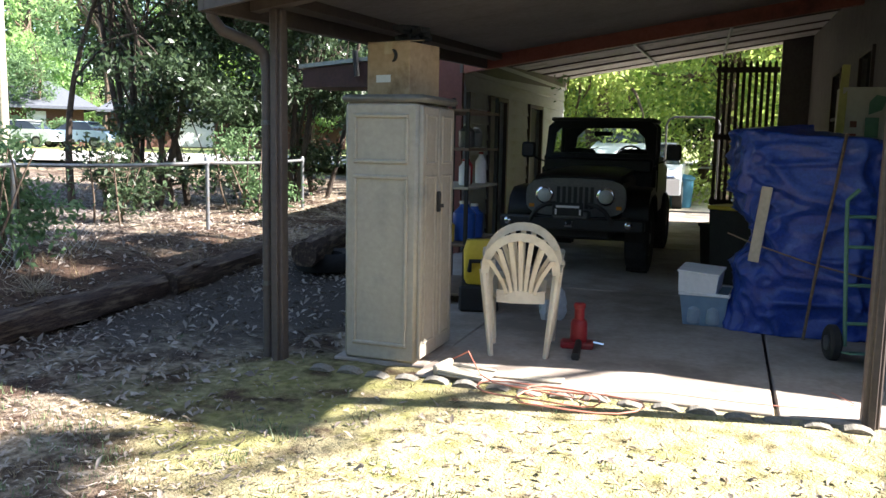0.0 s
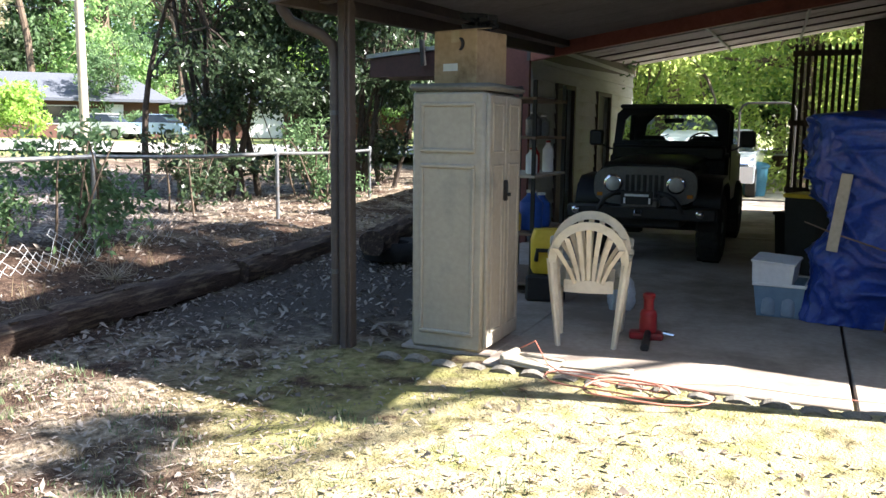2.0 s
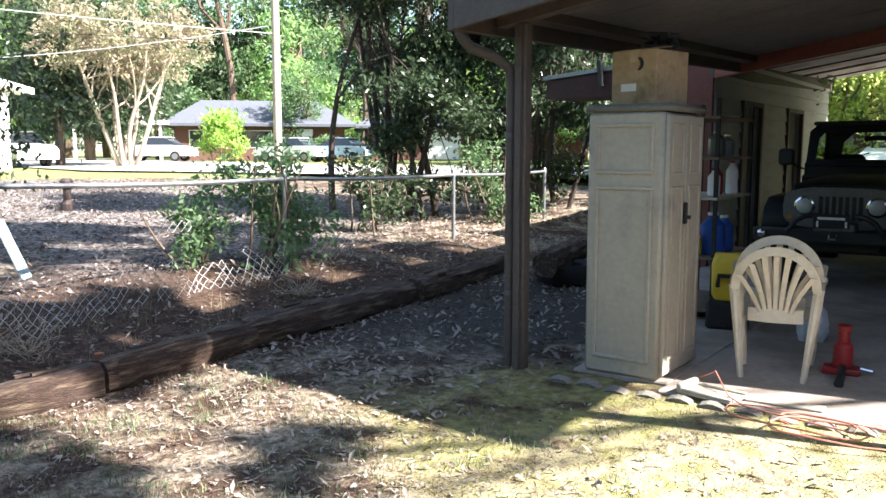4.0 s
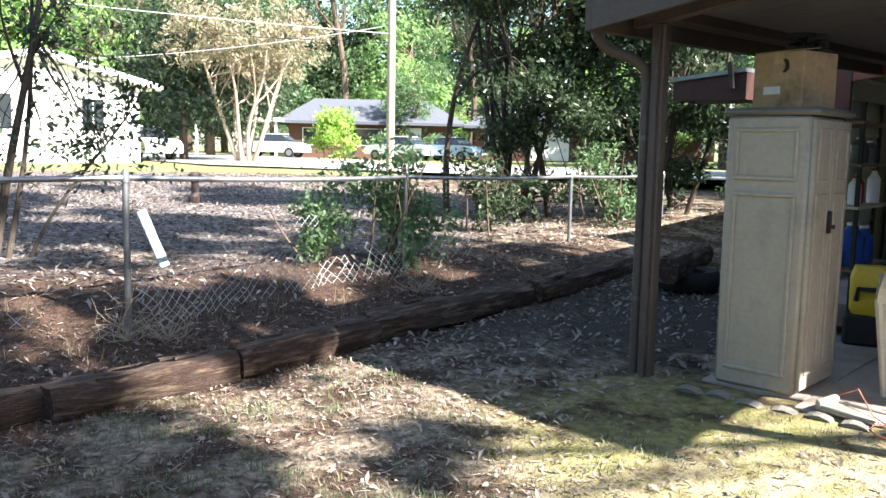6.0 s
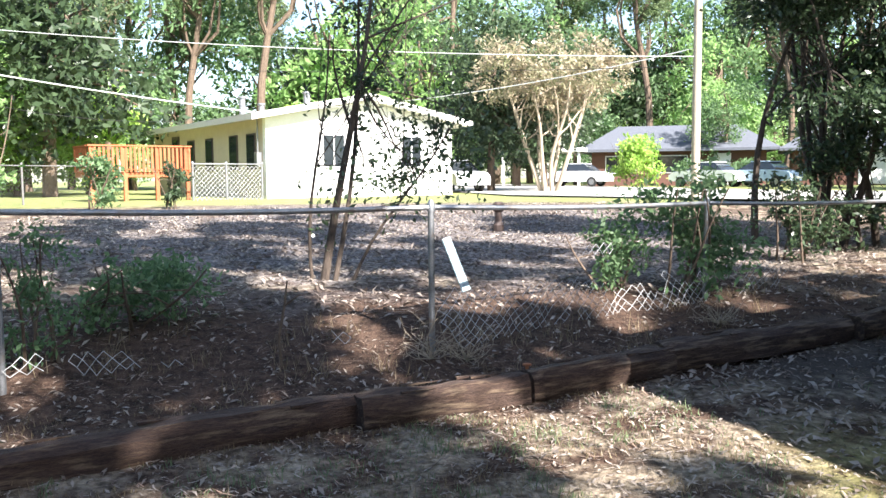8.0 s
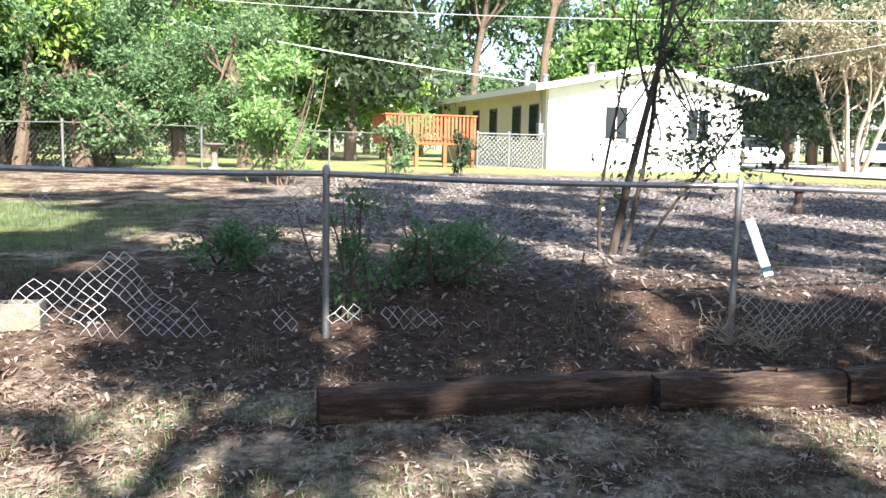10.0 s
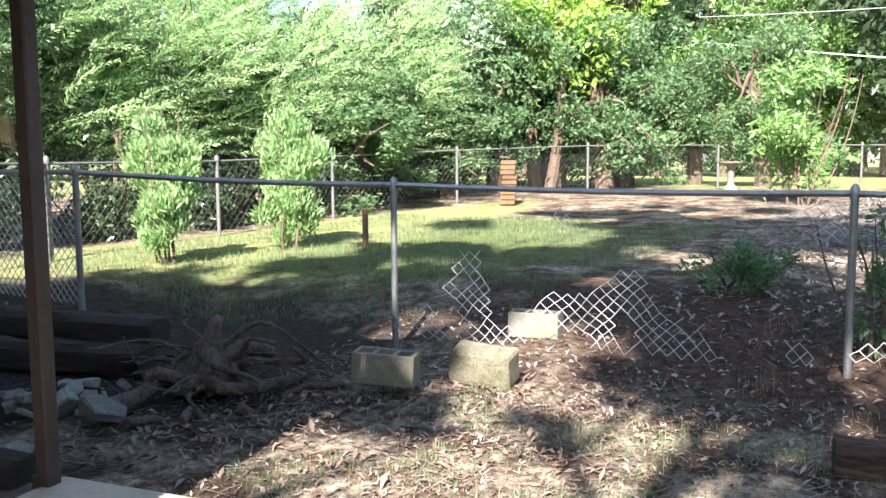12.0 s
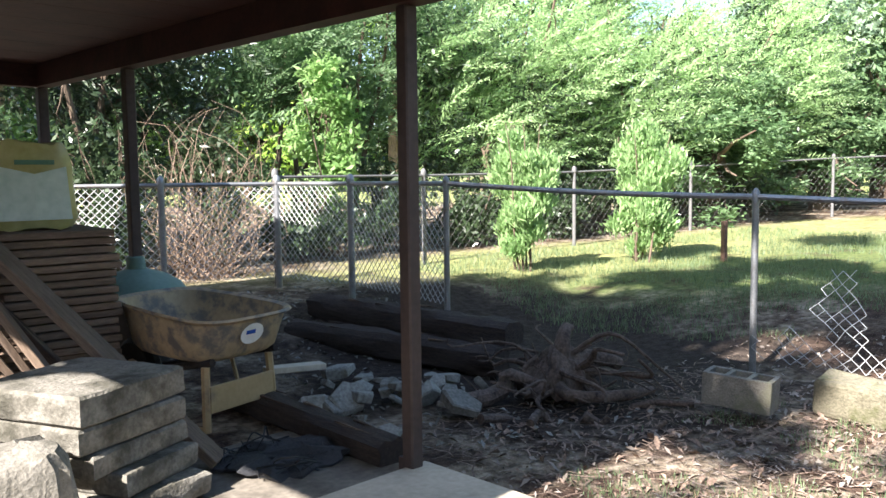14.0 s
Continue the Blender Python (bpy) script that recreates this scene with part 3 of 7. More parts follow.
part("edge_strip", Build().add([(-0.58, -0.03, 2.135), (0.2, -0.03, 2.205), (0.2, -0.03, 2.245), (-0.58, -0.03, 2.175), (-0.58, 0.6, 2.135), (0.2, 0.6, 2.205), (0.2, 0.6, 2.245), (-0.58, 0.6, 2.175)],
                               [(0, 1, 2, 3), (7, 6, 5, 4), (0, 4, 5, 1), (1, 5, 6, 2), (3, 2, 6, 7), (0, 3, 7, 4)]), GALV, eave)
part("bracket", Build().tube([(0.08, -0.05, 2.05), (0.06, -0.06, 2.3)], 0.03, 8), BLACK, eave)

# house wall on the far side of the carport, with two windows
wall = Build()
for v0, v1, z0, z1 in ((0.9, 4.3, -0.1, 3.4), (5.1, 6.7, -0.1, 3.4), (7.5, 11.9, -0.1, 3.4), (4.3, 5.1, -0.1, 1.25), (6.7, 7.5, -0.1, 1.25), (4.3, 5.1, 2.35, 3.4), (6.7, 7.5, 2.35, 3.4)):
    wall.box(0.5, v0, z0, 0.68, v1, z1)
wall.box(0.02, 11.2, -0.1, 0.498, 11.38, 3.4)
# the wall's dimness inside the carport is put into its brown colour
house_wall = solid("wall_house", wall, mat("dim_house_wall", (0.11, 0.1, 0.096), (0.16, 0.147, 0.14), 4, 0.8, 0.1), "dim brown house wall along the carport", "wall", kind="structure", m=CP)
for i, v0 in enumerate((4.3, 6.7)):
    w = thing("window_%d" % (i + 1), CP, "tall dark house window with brown frame", "window", "house windows", "structure")
    part("window_frame", Build().box(0.47, v0 - 0.05, 1.2, 0.53, v0, 2.4).box(0.47, v0 + 0.8, 1.2, 0.53, v0 + 0.85, 2.4).box(0.47, v0 + 0.001, 1.2, 0.53, v0 + 0.799, 1.25).box(0.47, v0 + 0.001, 2.35, 0.53, v0 + 0.799, 2.4).box(0.48, v0 + 0.001, 1.78, 0.52, v0 + 0.799, 1.82), DARKBROWN, w)
    part("pane", Build().box(0.55, v0, 1.25, 0.56, v0 + 0.8, 2.35), DARKGLASS, w)
# plain walls that close the house behind the camera
shell = Build().box(3.4, -12, -0.2, 3.6, 6.198, 2.9).box(0.75, 6.2, -0.2, 3.6, 6.4, 2.9)
solid("wall_house_back", shell, BRICKRED, "plain red brick house wall", "wall", kind="structure")

# ---- fence ----
FENCE = [(-7.55, 10.46), (-7.03, 7.85), (-6.54, 4.92), (-5.77, 1.96), (-5.65, -0.88), (-5.05, -3.9), (-3.59, -5.63)]
RAIL = [1.11, 1.12, 1.15, 1.19, 1.22, 1.26, 1.37]


def wire_run(p, q, zlo, zhi, inside, cell=0.075, r=0.0022, sag=0.0, warp=0.0):
    """Zigzag wires between two posts where inside(distance, height) holds."""
    p, q = Vector(p), Vector(q)
    ln = (q - p).length
    d = (q - p) / ln
    nrm = Vector((-d.y, d.x))
    vs, fs = [], []
    rows_n = int((zhi - zlo) / (cell / 2))
    for i in range(int(ln / (cell / 2)) + 1):
        for k in range(rows_n):
            s0 = i * cell / 2
            side = 1 if (i + k) % 2 == 0 else -1
            if side < 0:
                continue
            for ds in (cell / 2, -cell / 2):
                s1 = s0 + ds
                z0, z1 = zlo + k * cell / 2, zlo + (k + 1) * cell / 2
                if not (0 <= s1 <= ln) or not inside(s0, z0) or not inside(s1, z1):
                    continue
                a = p + d * s0 + nrm * sag * math.sin(z0 * 5 + s0 * 2.2)
                b = p + d * s1 + nrm * sag * math.sin(z1 * 5 + s1 * 2.2)
                a, b = Vector((a.x, a.y, z0)), Vector((b.x, b.y, z1))
                if warp:
                    a += noise.noise_vector((s0 * 4, z0 * 4, ln)) * warp
                    b += noise.noise_vector((s1 * 4, z1 * 4, ln)) * warp
                w = (b - a).cross(Vector((nrm.x, nrm.y, 0))).normalized() * r
                o = Vector((nrm.x, nrm.y, 0)) * r
                n = len(vs)
                vs += [a + w, a + o, a - w, a - o, b + w, b + o, b - w, b - o]
                fs += [(n + j, n + (j + 1) % 4, n + 4 + (j + 1) % 4, n + 4 + j) for j in range(4)]
    return vs, fs


def fence_post(parent, x, y, z0, z1, r=0.028, label="", metal=None):
    b = Build().tube([(x, y, z0 - 0.1), (x, y, z1 + 0.01)], r, 10)
    metal = metal or GALV
    po = part("post", b, metal, parent, label, smooth=True)
    part("cap", Build().lathe([(r * 1.25, z1 - 0.03), (r * 1.3, z1 + 0.0), (r * 1.1, z1 + 0.035), (r * 0.4, z1 + 0.06)], 10, x, y), metal, po, smooth=True)


fence = thing("chain_link_fence", Matrix(), "galvanised chain-link fence with torn, missing mesh", "fence")
for (x, y), z in zip(FENCE, RAIL):
    fence_post(fence, x, y, rise(x, y), z, 0.024)
for i in range(len(FENCE) - 1):
    a, b = Vector((*FENCE[i], RAIL[i] + 0.0)), Vector((*FENCE[i + 1], RAIL[i + 1] + 0.0))
    pts = [a.lerp(b, k / 6) + Vector((0, 0, -0.02 * math.sin(math.pi * k / 6))) for k in range(7)]
    part("rail", Build().tube(pts, 0.02, 8), GALV, fence, smooth=True)


def patch(c, base, w, h, seed):
    """True inside one ragged remnant, tall ones narrowing upwards (distance, foot, half width, height)."""
    def inside(s, z):
        f = (z - base) / h
        wob = 0.5 * noise.noise((s * 3.1, z * 3.1, seed)) + 0.45 * noise.noise((s * 9, z * 9, seed))
        belly = max(0.0, 1 - (1.7 * (f - 0.42)) ** 2) ** 0.5 if h < 0.5 else max(0.0, 1 - max(f, 0.0) ** 1.2)
        return -0.1 < f < 1 and abs(s - c - 0.15 * w * math.sin(f * 4 + seed)) < w * (0.2 + 0.8 * belly) * (1 + 0.8 * wob) and wob > -0.3
    return inside


TORN = {1: [(2.45, 0.26, 0.5, 0.36)], 2: [(0.2, 0.2, 0.42, 0.36), (2.6, 0.16, 0.55, 0.42), (1.75, 0.17, 0.6, 0.42), (1.05, 0.18, 0.4, 0.3), (1.45, 0.74, 0.2, 0.14)],
        3: [(2.24, 0.14, 0.22, 0.2), (1.82, 0.13, 0.08, 0.1), (0.69, 0.25, 0.1, 0.12), (2.7, 0.2, 0.12, 0.16)],
        4: [(0.15, 0.95, 0.14, 0.22), (0.3, 0.16, 0.12, 0.16), (1.3, 0.14, 0.46, 0.6), (1.75, 0.24, 0.2, 0.3), (2.5, 0.14, 0.44, 0.68), (1.77, 0.98, 0.1, 0.14)]}
for i, spot in [(i, spot) for i, spots in TORN.items() for spot in spots]:
    vs, fs = wire_run(FENCE[i], FENCE[i + 1], 0.12, 1.2, patch(*spot, i + spot[0]), sag=0.06, cell=0.09, r=0.0023, warp=0.04)
    part("mesh_wire", Build().add(vs, fs), WIRE, fence, "torn remnant of wire mesh")

rear = thing("rear_chain_link_fence", Matrix(), "sunlit galvanised chain-link fence with whole mesh", "fence")
REAR = [(-3.57, -5.62), (-3.52, -7.2), (-3.17, -8.18), (-2.08, -8.4), (-1.05, -8.7), (0.6, -9.1), (3.0, -9.7)]
for (x, y) in REAR[1:]:
    fence_post(rear, x, y, rise(x, y), 1.4, 0.032)
for i in range(len(REAR) - 1):
    part("rail", Build().tube([(*REAR[i], 1.37), (*REAR[i + 1], 1.37)], 0.02, 8), GALV, rear, smooth=True)
    vs, fs = wire_run(REAR[i], REAR[i + 1], 0.42, 1.36, lambda s, z: True, cell=0.075, r=0.0032)
    part("mesh_wire", Build().add(vs, fs), WIRE, rear)
# boundary fences farther off
back = thing("boundary_fence", Matrix(), "weathered chain-link boundary fence before the hedge", "fence")
LINE = [(-3.2, -8.3), (-5.5, -9.2), (-8.5, -9.8), (-11.5, -10.2), (-15, -9.8), (-19, -8.6), (-23, -6.6), (-26, -3.5), (-28.5, -1.5)]
for i, (x, y) in enumerate(LINE):
    fence_post(back, x, y, rise(x, y), rise(x, y) + 1.15, 0.03, metal=OLDGALV)
for i in range(len(LINE) - 1):
    za, zb = rise(*LINE[i]) + 1.12, rise(*LINE[i + 1]) + 1.12
    part("rail", Build().tube([(*LINE[i], za), (*LINE[i + 1], zb)], 0.018, 6), OLDGALV, back)
    vs, fs = wire_run(LINE[i], LINE[i + 1], rise(*LINE[i]), rise(*LINE[i]) + 1.1, lambda s, z: True, cell=0.14, r=0.0015)
    part("mesh_wire", Build().add(vs, fs), OLDGALV, back)

# ---- landscape timbers ----


RUST = mat("rusty_iron", (0.2, 0.07, 0.03), (0.32, 0.13, 0.06), 20, 0.85, 0.4)


def timber(p, q, w=0.09, h=0.17, z=0.0, seed=0, roll=0.0, spike=0.0):
    """An old squared timber from p to q, rounded and ragged."""
    p, q = Vector((*p, z)), Vector((*q, z))
    ln = (q - p).length
    rings = []
    n = max(4, int(ln / 0.12))
    for i in range(n + 1):
        ring = []
        for k in range(12):
            a = 2 * math.pi * k / 12
            cx, cz = math.cos(a), math.sin(a)
            e = 1 / max(abs(cx), abs(cz)) * 0.9 + 0.1
            g = 1 + 0.24 * noise.noise((i * 0.5 + seed * 9, cx * 1.5, cz * 1.5)) + 0.1 * noise.noise((i * 2.1, cx * 4, cz * 4 + seed))
            end = 0.94 if i in (0, n) else 1
            ring.append((ln * i / n, cx * e * w * g * end, h * 0.5 + cz * e * h * 0.5 * g * end))
        rings.append(ring)
    d = q - p
    m = Matrix.Translation(p) @ Matrix.Rotation(math.atan2(d.y, d.x), 4, "Z") @ Matrix.Rotation(roll, 4, "X")
    t = thing("landscape_timber", m, "old dark landscape timber, weathered and partly split", "timber", "edging timbers")
    # the three timbers by the patio carry their shade in the colour
    wood = SHADETIMBER if seed in (7, 8, 9) else TIMBER
    part("beam", Build().loft(rings), wood, t, smooth=True)
    rng = np.random.default_rng(300 + seed)
    for k in range(5):
        x0, ls = ln * (0.08 + 0.7 * rng.random()), 0.12 + 0.3 * rng.random()
        side, zz = (-1 if k % 2 else 1) * w * (0.35 + 0.5 * rng.random()), h * (0.98 + 0.05 * rng.random())
        part("splinter", Build().loft([[(x0 + ls * q, side + 0.012 * (1 - q) * a, zz + 0.008 * (1 - q) * b) for a, b in ((-1, -1), (1, -1), (1, 1), (-1, 1))] for q in (0, 0.4, 0.97)]), TIMBER, t)
    if spike:
        part("spike", Build().lathe([(0.012, h * 0.8), (0.012, h * 1.04), (0.03, h * 1.05), (0.028, h * 1.1), (0.01, h * 1.12)], 10, ln * spike, w * 0.5), RUST, t, "rusty iron spike head", smooth=True)
    return t


timber((-4.17, -0.72), (-4.62, 1.12), 0.1, 0.2, -0.03, 1)
timber((-4.5, 1.1), (-4.68, 2.2), 0.1, 0.21, -0.03, 2)
timber((-4.68, 2.22), (-4.97, 3.45), 0.1, 0.22, -0.02, 3, spike=0.04)
timber((-5.0, 3.4), (-5.35, 5.4), 0.11, 0.23, 0.0, 4)
timber((-5.3, 5.45), (-5.9, 7.6), 0.11, 0.24, 0.02, 5)
timber((-4.9, 6.9), (-5.6, 8.6), 0.13, 0.24, 0.15, 6)
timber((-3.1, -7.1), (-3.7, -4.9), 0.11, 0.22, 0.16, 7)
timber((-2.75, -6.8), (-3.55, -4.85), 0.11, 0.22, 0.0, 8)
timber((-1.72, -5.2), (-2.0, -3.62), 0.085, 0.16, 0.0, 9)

# ---- things in the carport ----
CAB = pose(-2.80, 4.47, 0.05, 0, 0, 7)


def storage_cabinet():
    t = thing("storage_cabinet", CAB, "tall weathered beige-grey resin storage cabinet", "cabinet")
    W, D, H = 0.485, 0.6, 1.6
    part("body", Build().box(0, 0, 0.0, W, D - 0.03, H, 0.02), RESIN, t, smooth=True)
    panels = Build()
    for z0, z1 in ((0.1, 1.16), (1.23, 1.53)):
        for a, b, c, d in ((0.06, z0, W - 0.06, z0 + 0.024), (0.06, z1 - 0.024, W - 0.06, z1), (0.06, z0 + 0.022, 0.084, z1 - 0.022), (W - 0.084, z0 + 0.022, W - 0.06, z1 - 0.022)):
            panels.box(a, -0.014, b, c, 0.004, d, 0.006)
    part("panel_moulding", panels, RESIN, t)
    for i, (y0, y1) in enumerate(((0.015, 0.295), (0.3, 0.58))):
        dr = part("door", Build().box(W - 0.002, y0, 0.03, W + 0.025, y1, H - 0.02, 0.008), RESIN, t, smooth=True)
        mo = Build()
        for z0, z1 in ((0.12, 1.16), (1.23, 1.53)):
            for a, b, c, d in ((y0 + 0.05, z0, y1 - 0.05, z0 + 0.014), (y0 + 0.05, z1 - 0.014, y1 - 0.05, z1), (y0 + 0.05, z0 + 0.015, y0 + 0.064, z1 - 0.015), (y1 - 0.064, z0 + 0.015, y1 - 0.05, z1 - 0.015)):
                mo.box(W + 0.022, a, b, W + 0.033, c, d, 0.003)
        part("door_moulding", mo, RESIN, dr)
        if i == 0:
            part("handle", Build().box(W + 0.026, 0.255, 0.93, W + 0.05, 0.285, 1.06, 0.006).tube([(W + 0.04, 0.27, 0.97), (W + 0.07, 0.28, 0.97)], 0.012, 8), BLACK, dr, "black plastic latch handle")
    part("top", Build().box(-0.02, -0.02, H, W + 0.045, D, H + 0.045, 0.018), RESINDARK, t, "darker grey cabinet lid", smooth=True)


storage_cabinet()


def carton():
    t = thing("cardboard_box", CAB @ pose(0.26, 0.3, 1.647, 0, 0, -13), "worn brown cardboard box on the cabinet top", "box")
    w = 0.163
    part("body", Build().box(-w, -w, 0, w, w, 0.32, 0.004), CARD, t)
    part("tape", Build().box(-0.03, -w - 0.001, 0.25, 0.03, -w - 0.0004, 0.318).box(-0.03, -w, 0.3205, 0.03, w, 0.3215), mat("packing_tape", (0.4, 0.3, 0.17), (0.48, 0.37, 0.23), 6, 0.3, 0.0), t, "shiny packing tape")
    part("flap", Build().add([(-w, -w, 0.322), (w, -w, 0.322), (w, -0.01, 0.34), (-w, -0.01, 0.335), (-w, -w, 0.326), (w, -w, 0.326), (w, -0.01, 0.344), (-w, -0.01, 0.339)],
                             [(0, 1, 2, 3), (7, 6, 5, 4), (0, 4, 5, 1), (1, 5, 6, 2), (2, 6, 7, 3), (3, 7, 4, 0)]), CARD, t)
    part("label", Build().box(-0.09, -w - 0.002, 0.08, 0.02, -w - 0.0005, 0.125), PAPER, t, "white paper label")
    part("hand_hole", Build().tube([(0.03 * math.cos(a) + 0.03, -w - 0.0015, 0.24 + 0.035 * math.sin(a)) for a in np.linspace(-1.6, 1.6, 9)], [0.002, 0.008, 0.011, 0.012, 0.012, 0.012, 0.011, 0.008, 0.002], 6), BLACK, t, "dark crescent print")


carton()


def stack_chair():
    """A stacking resin garden chair, seen from its back; faces +y."""
    t = thing("garden_chair", CP @ pose(-1.96, 0.72, 0.05, 0, 0, 10) @ Matrix.Scale(0.93, 4), "cream moulded plastic garden chair", "chair", "stacked garden chairs")
    seat = Build()
    nx, ny = 8, 8
    top, low = [], []
    for j in range(ny + 1):
        for i in range(nx + 1):
            x, y = -0.22 + 0.44 * i / nx, -0.02 + 0.44 * j / ny
            z = 0.41 - 0.02 * math.cos((i / nx - 0.5) * 3) + 0.03 * (j / ny) ** 2
            top.append((x, y, z))
            low.append((x, y, z - 0.012))
    n = (nx + 1) * (ny + 1)
    fs = []
    for j in range(ny):
        for i in range(nx):
            a = j * (nx + 1) + i
            fs += [(a, a + 1, a + nx + 2, a + nx + 1), (n + a + nx + 1, n + a + nx + 2, n + a + 1, n + a)]
    seat.add(top + low, fs)
    part("seat", seat, CREAM, t, smooth=True)
    hoop = []
    for k in range(17):
        a = math.pi * k / 16
        hoop.append((0.27 * math.cos(a), -0.13 + 0.02 * math.sin(a) * 0 - 0.05 * math.sin(a), 0.6 + 0.27 * math.sin(a)))
    def band(path, w, th):
        b = Build()
        rings = []
        c = Vector((0, -0.1, 0.6))
        for p in path:
            p = Vector(p)
            o = (p - c)
            o.y = 0
            o = o.normalized() if o.length > 1e-4 else Vector((1, 0, 0))
            q = p - o * w
            rings.append([tuple(p), tuple(p + Vector((0, th, 0))), tuple(q + Vector((0, th, 0))), tuple(q)])
        return b.loft(rings)
    back = part("backrest", band(hoop, 0.055, 0.018), CREAM, t, smooth=True)
    for k in range(-3, 4):
        s = Build()
        rings = []
        for q in range(7):
            f = q / 6
            x = k * (0.032 + 0.042 * f ** 1.4)
            z = 0.42 + f * (0.42 - 0.034 * abs(k) ** 1.5 * 0.9)
            y = -0.035 - 0.13 * f
            w = 0.012 + 0.007 * f
            rings.append([(x - w, y, z), (x - w, y + 0.012, z), (x + w, y + 0.012, z), (x + w, y, z)])
        part("slat", s.loft(rings), CREAM, back, smooth=True)
    part("lower_rail", Build().loft([[(x, -0.045 + 0.02 * (x / 0.15) ** 2, 0.36), (x, -0.03 + 0.02 * (x / 0.15) ** 2, 0.36), (x, -0.03 + 0.02 * (x / 0.15) ** 2, 0.45), (x, -0.045 + 0.02 * (x / 0.15) ** 2, 0.45)] for x in np.linspace(-0.17, 0.17, 7)]), CREAM, t, smooth=True)
    for sx in (-1, 1):
        arm = Build().loft([[(sx * (0.24 + dx), y, z), (sx * (0.29 + dx), y, z), (sx * (0.29 + dx), y, z - 0.02), (sx * (0.24 + dx), y, z - 0.02)] for y, z, dx in ((-0.13, 0.6, -0.02), (0.0, 0.635, 0.0), (0.2, 0.64, 0.01), (0.36, 0.63, 0.0), (0.41, 0.6, -0.01))])
        part("armrest", arm, CREAM, t, smooth=True)
        for y0, y1, x1 in ((-0.08, -0.12, 0.17), (0.38, 0.42, 0.2)):
            leg = Build()
            rings = []
            for f in np.linspace(0, 1, 6):
                x = sx * (0.255 * (1 - f) + (x1 + 0.02) * f)
                y = y0 + (y1 - y0) * f
                z = 0.6 * (1 - f)
                w = 0.034 * (1 - f) + 0.02 * f
                rings.append([(x - w, y, z), (x - w * 0.3, y - 0.03, z), (x + w * 0.3, y - 0.03, z), (x + w, y, z), (x + w * 0.7, y + 0.012, z), (x - w * 0.7, y + 0.012, z)])
            part("leg", leg.loft(rings), CREAM, t, smooth=True)
    return t


chair = stack_chair()
copy_thing(chair, CP @ pose(-1.975, 0.82, 0.11, 0, 0, 12))


def jeep():
    t = thing("off_road_vehicle", CP @ pose(-2.24, 4.75, 0.05) @ Matrix.Diagonal((0.96, 1, 0.95, 1)), "black open off-road vehicle parked in the carport", "car")
    # y: forward is -y, front axle at 0
    body = Build()
    body.box(-0.5, -0.48, 0.62, 0.5, 0.95, 1.08, 0.05)
    body.box(-0.72, 0.95, 0.55, 0.72, 2.9, 1.18, 0.04)
    part("tub", body, BLACKPAINT, t, smooth=True)
    hood = Build().loft([[(-0.44, y, 1.06), (-0.47, y, 1.1 + d), (-0.25, y, 1.135 + d), (0.25, y, 1.135 + d), (0.47, y, 1.1 + d), (0.44, y, 1.06)] for y, d in ((-0.46, -0.04), (-0.38, 0.0), (0.4, 0.03), (0.96, 0.05))])
    part("hood", hood, BLACKPAINT, t, smooth=True)
    part("cowl", Build().box(-0.68, 0.9, 1.1, 0.68, 1.12, 1.28, 0.03), BLACKPAINT, t, smooth=True)
    grille = Build()
    ring = []
    for k in range(24):
        a = 2 * math.pi * k / 24
        cx, cz = math.cos(a), math.sin(a)
        ring.append((0.55 * abs(cx) ** 0.5 * (1 if cx > 0 else -1), 0.86 + 0.21 * abs(cz) ** 0.55 * (1 if cz > 0 else -1)))
    grille.prism(ring, -0.53, -0.46)
    gr = part("grille", grille, GREYTRIM, t, "dark grey grille panel", smooth=True)
    for k in range(7):
        x = (k - 3) * 0.062
        part("slot", Build().box(x - 0.018, -0.536, 0.74, x + 0.018, -0.527, 0.98, 0.002), BLACK, gr)
    for sx in (-1, 1):
        lamp = Build(pose(sx * 0.335, -0.53, 0.88, 90))
        lamp.lathe([(0.1, 0.0), (0.1, 0.02), (0.085, 0.03)], 24)
        hl = part("headlight", lamp, CHROME, t, "round headlight with chrome ring", smooth=True)
        part("lens", Build(pose(sx * 0.335, -0.53, 0.88, 90)).lathe([(0.084, 0.02), (0.075, 0.035), (0.045, 0.05), (0.01, 0.055)], 20), mat("headlight_lens", (0.4, 0.42, 0.4), (0.5, 0.52, 0.5), 10, 0.08, 0.0), hl, smooth=True)
        part("marker_lamp", Build().box(sx * 0.48 - 0.03, -0.542, 0.74, sx * 0.48 + 0.03, -0.53, 0.78, 0.004), mat("amber_lens", (0.4, 0.15, 0.02), (0.5, 0.2, 0.03), 5, 0.2, 0), t)
        fender = Build()
        prof = [(-0.42, 0.72), (-0.36, 0.86), (-0.2, 0.96), (0.3, 0.98), (0.55, 0.9), (0.75, 0.6)]
        rings = [[(sx * 0.44, y, z), (sx * 0.78, y, z - 0.02), (sx * 0.79, y, z - 0.09), (sx * 0.44, y, z - 0.06)] for y, z in prof]
        part("fender", fender.loft(rings), BLACKPAINT, t, smooth=True)
        for y in (0.0, 2.4):
            prof = [(0.2, -0.11), (0.33, -0.13), (0.385, -0.1), (0.39, 0.0), (0.385, 0.1), (0.33, 0.13), (0.2, 0.11)]
            ty = part("wheel", Build(pose(sx * 0.66, y, 0.39, 0, 90)).lathe(prof, 28), RUBBER, t, "chunky off-road tyre", smooth=True)
            tread = Build(pose(sx * 0.66, y, 0.39, 0, 90))
            for k in range(26):
                a = 2 * math.pi * k / 26
                tr = Build(tread.m @ Matrix.Rotation(a, 4, "Z"))
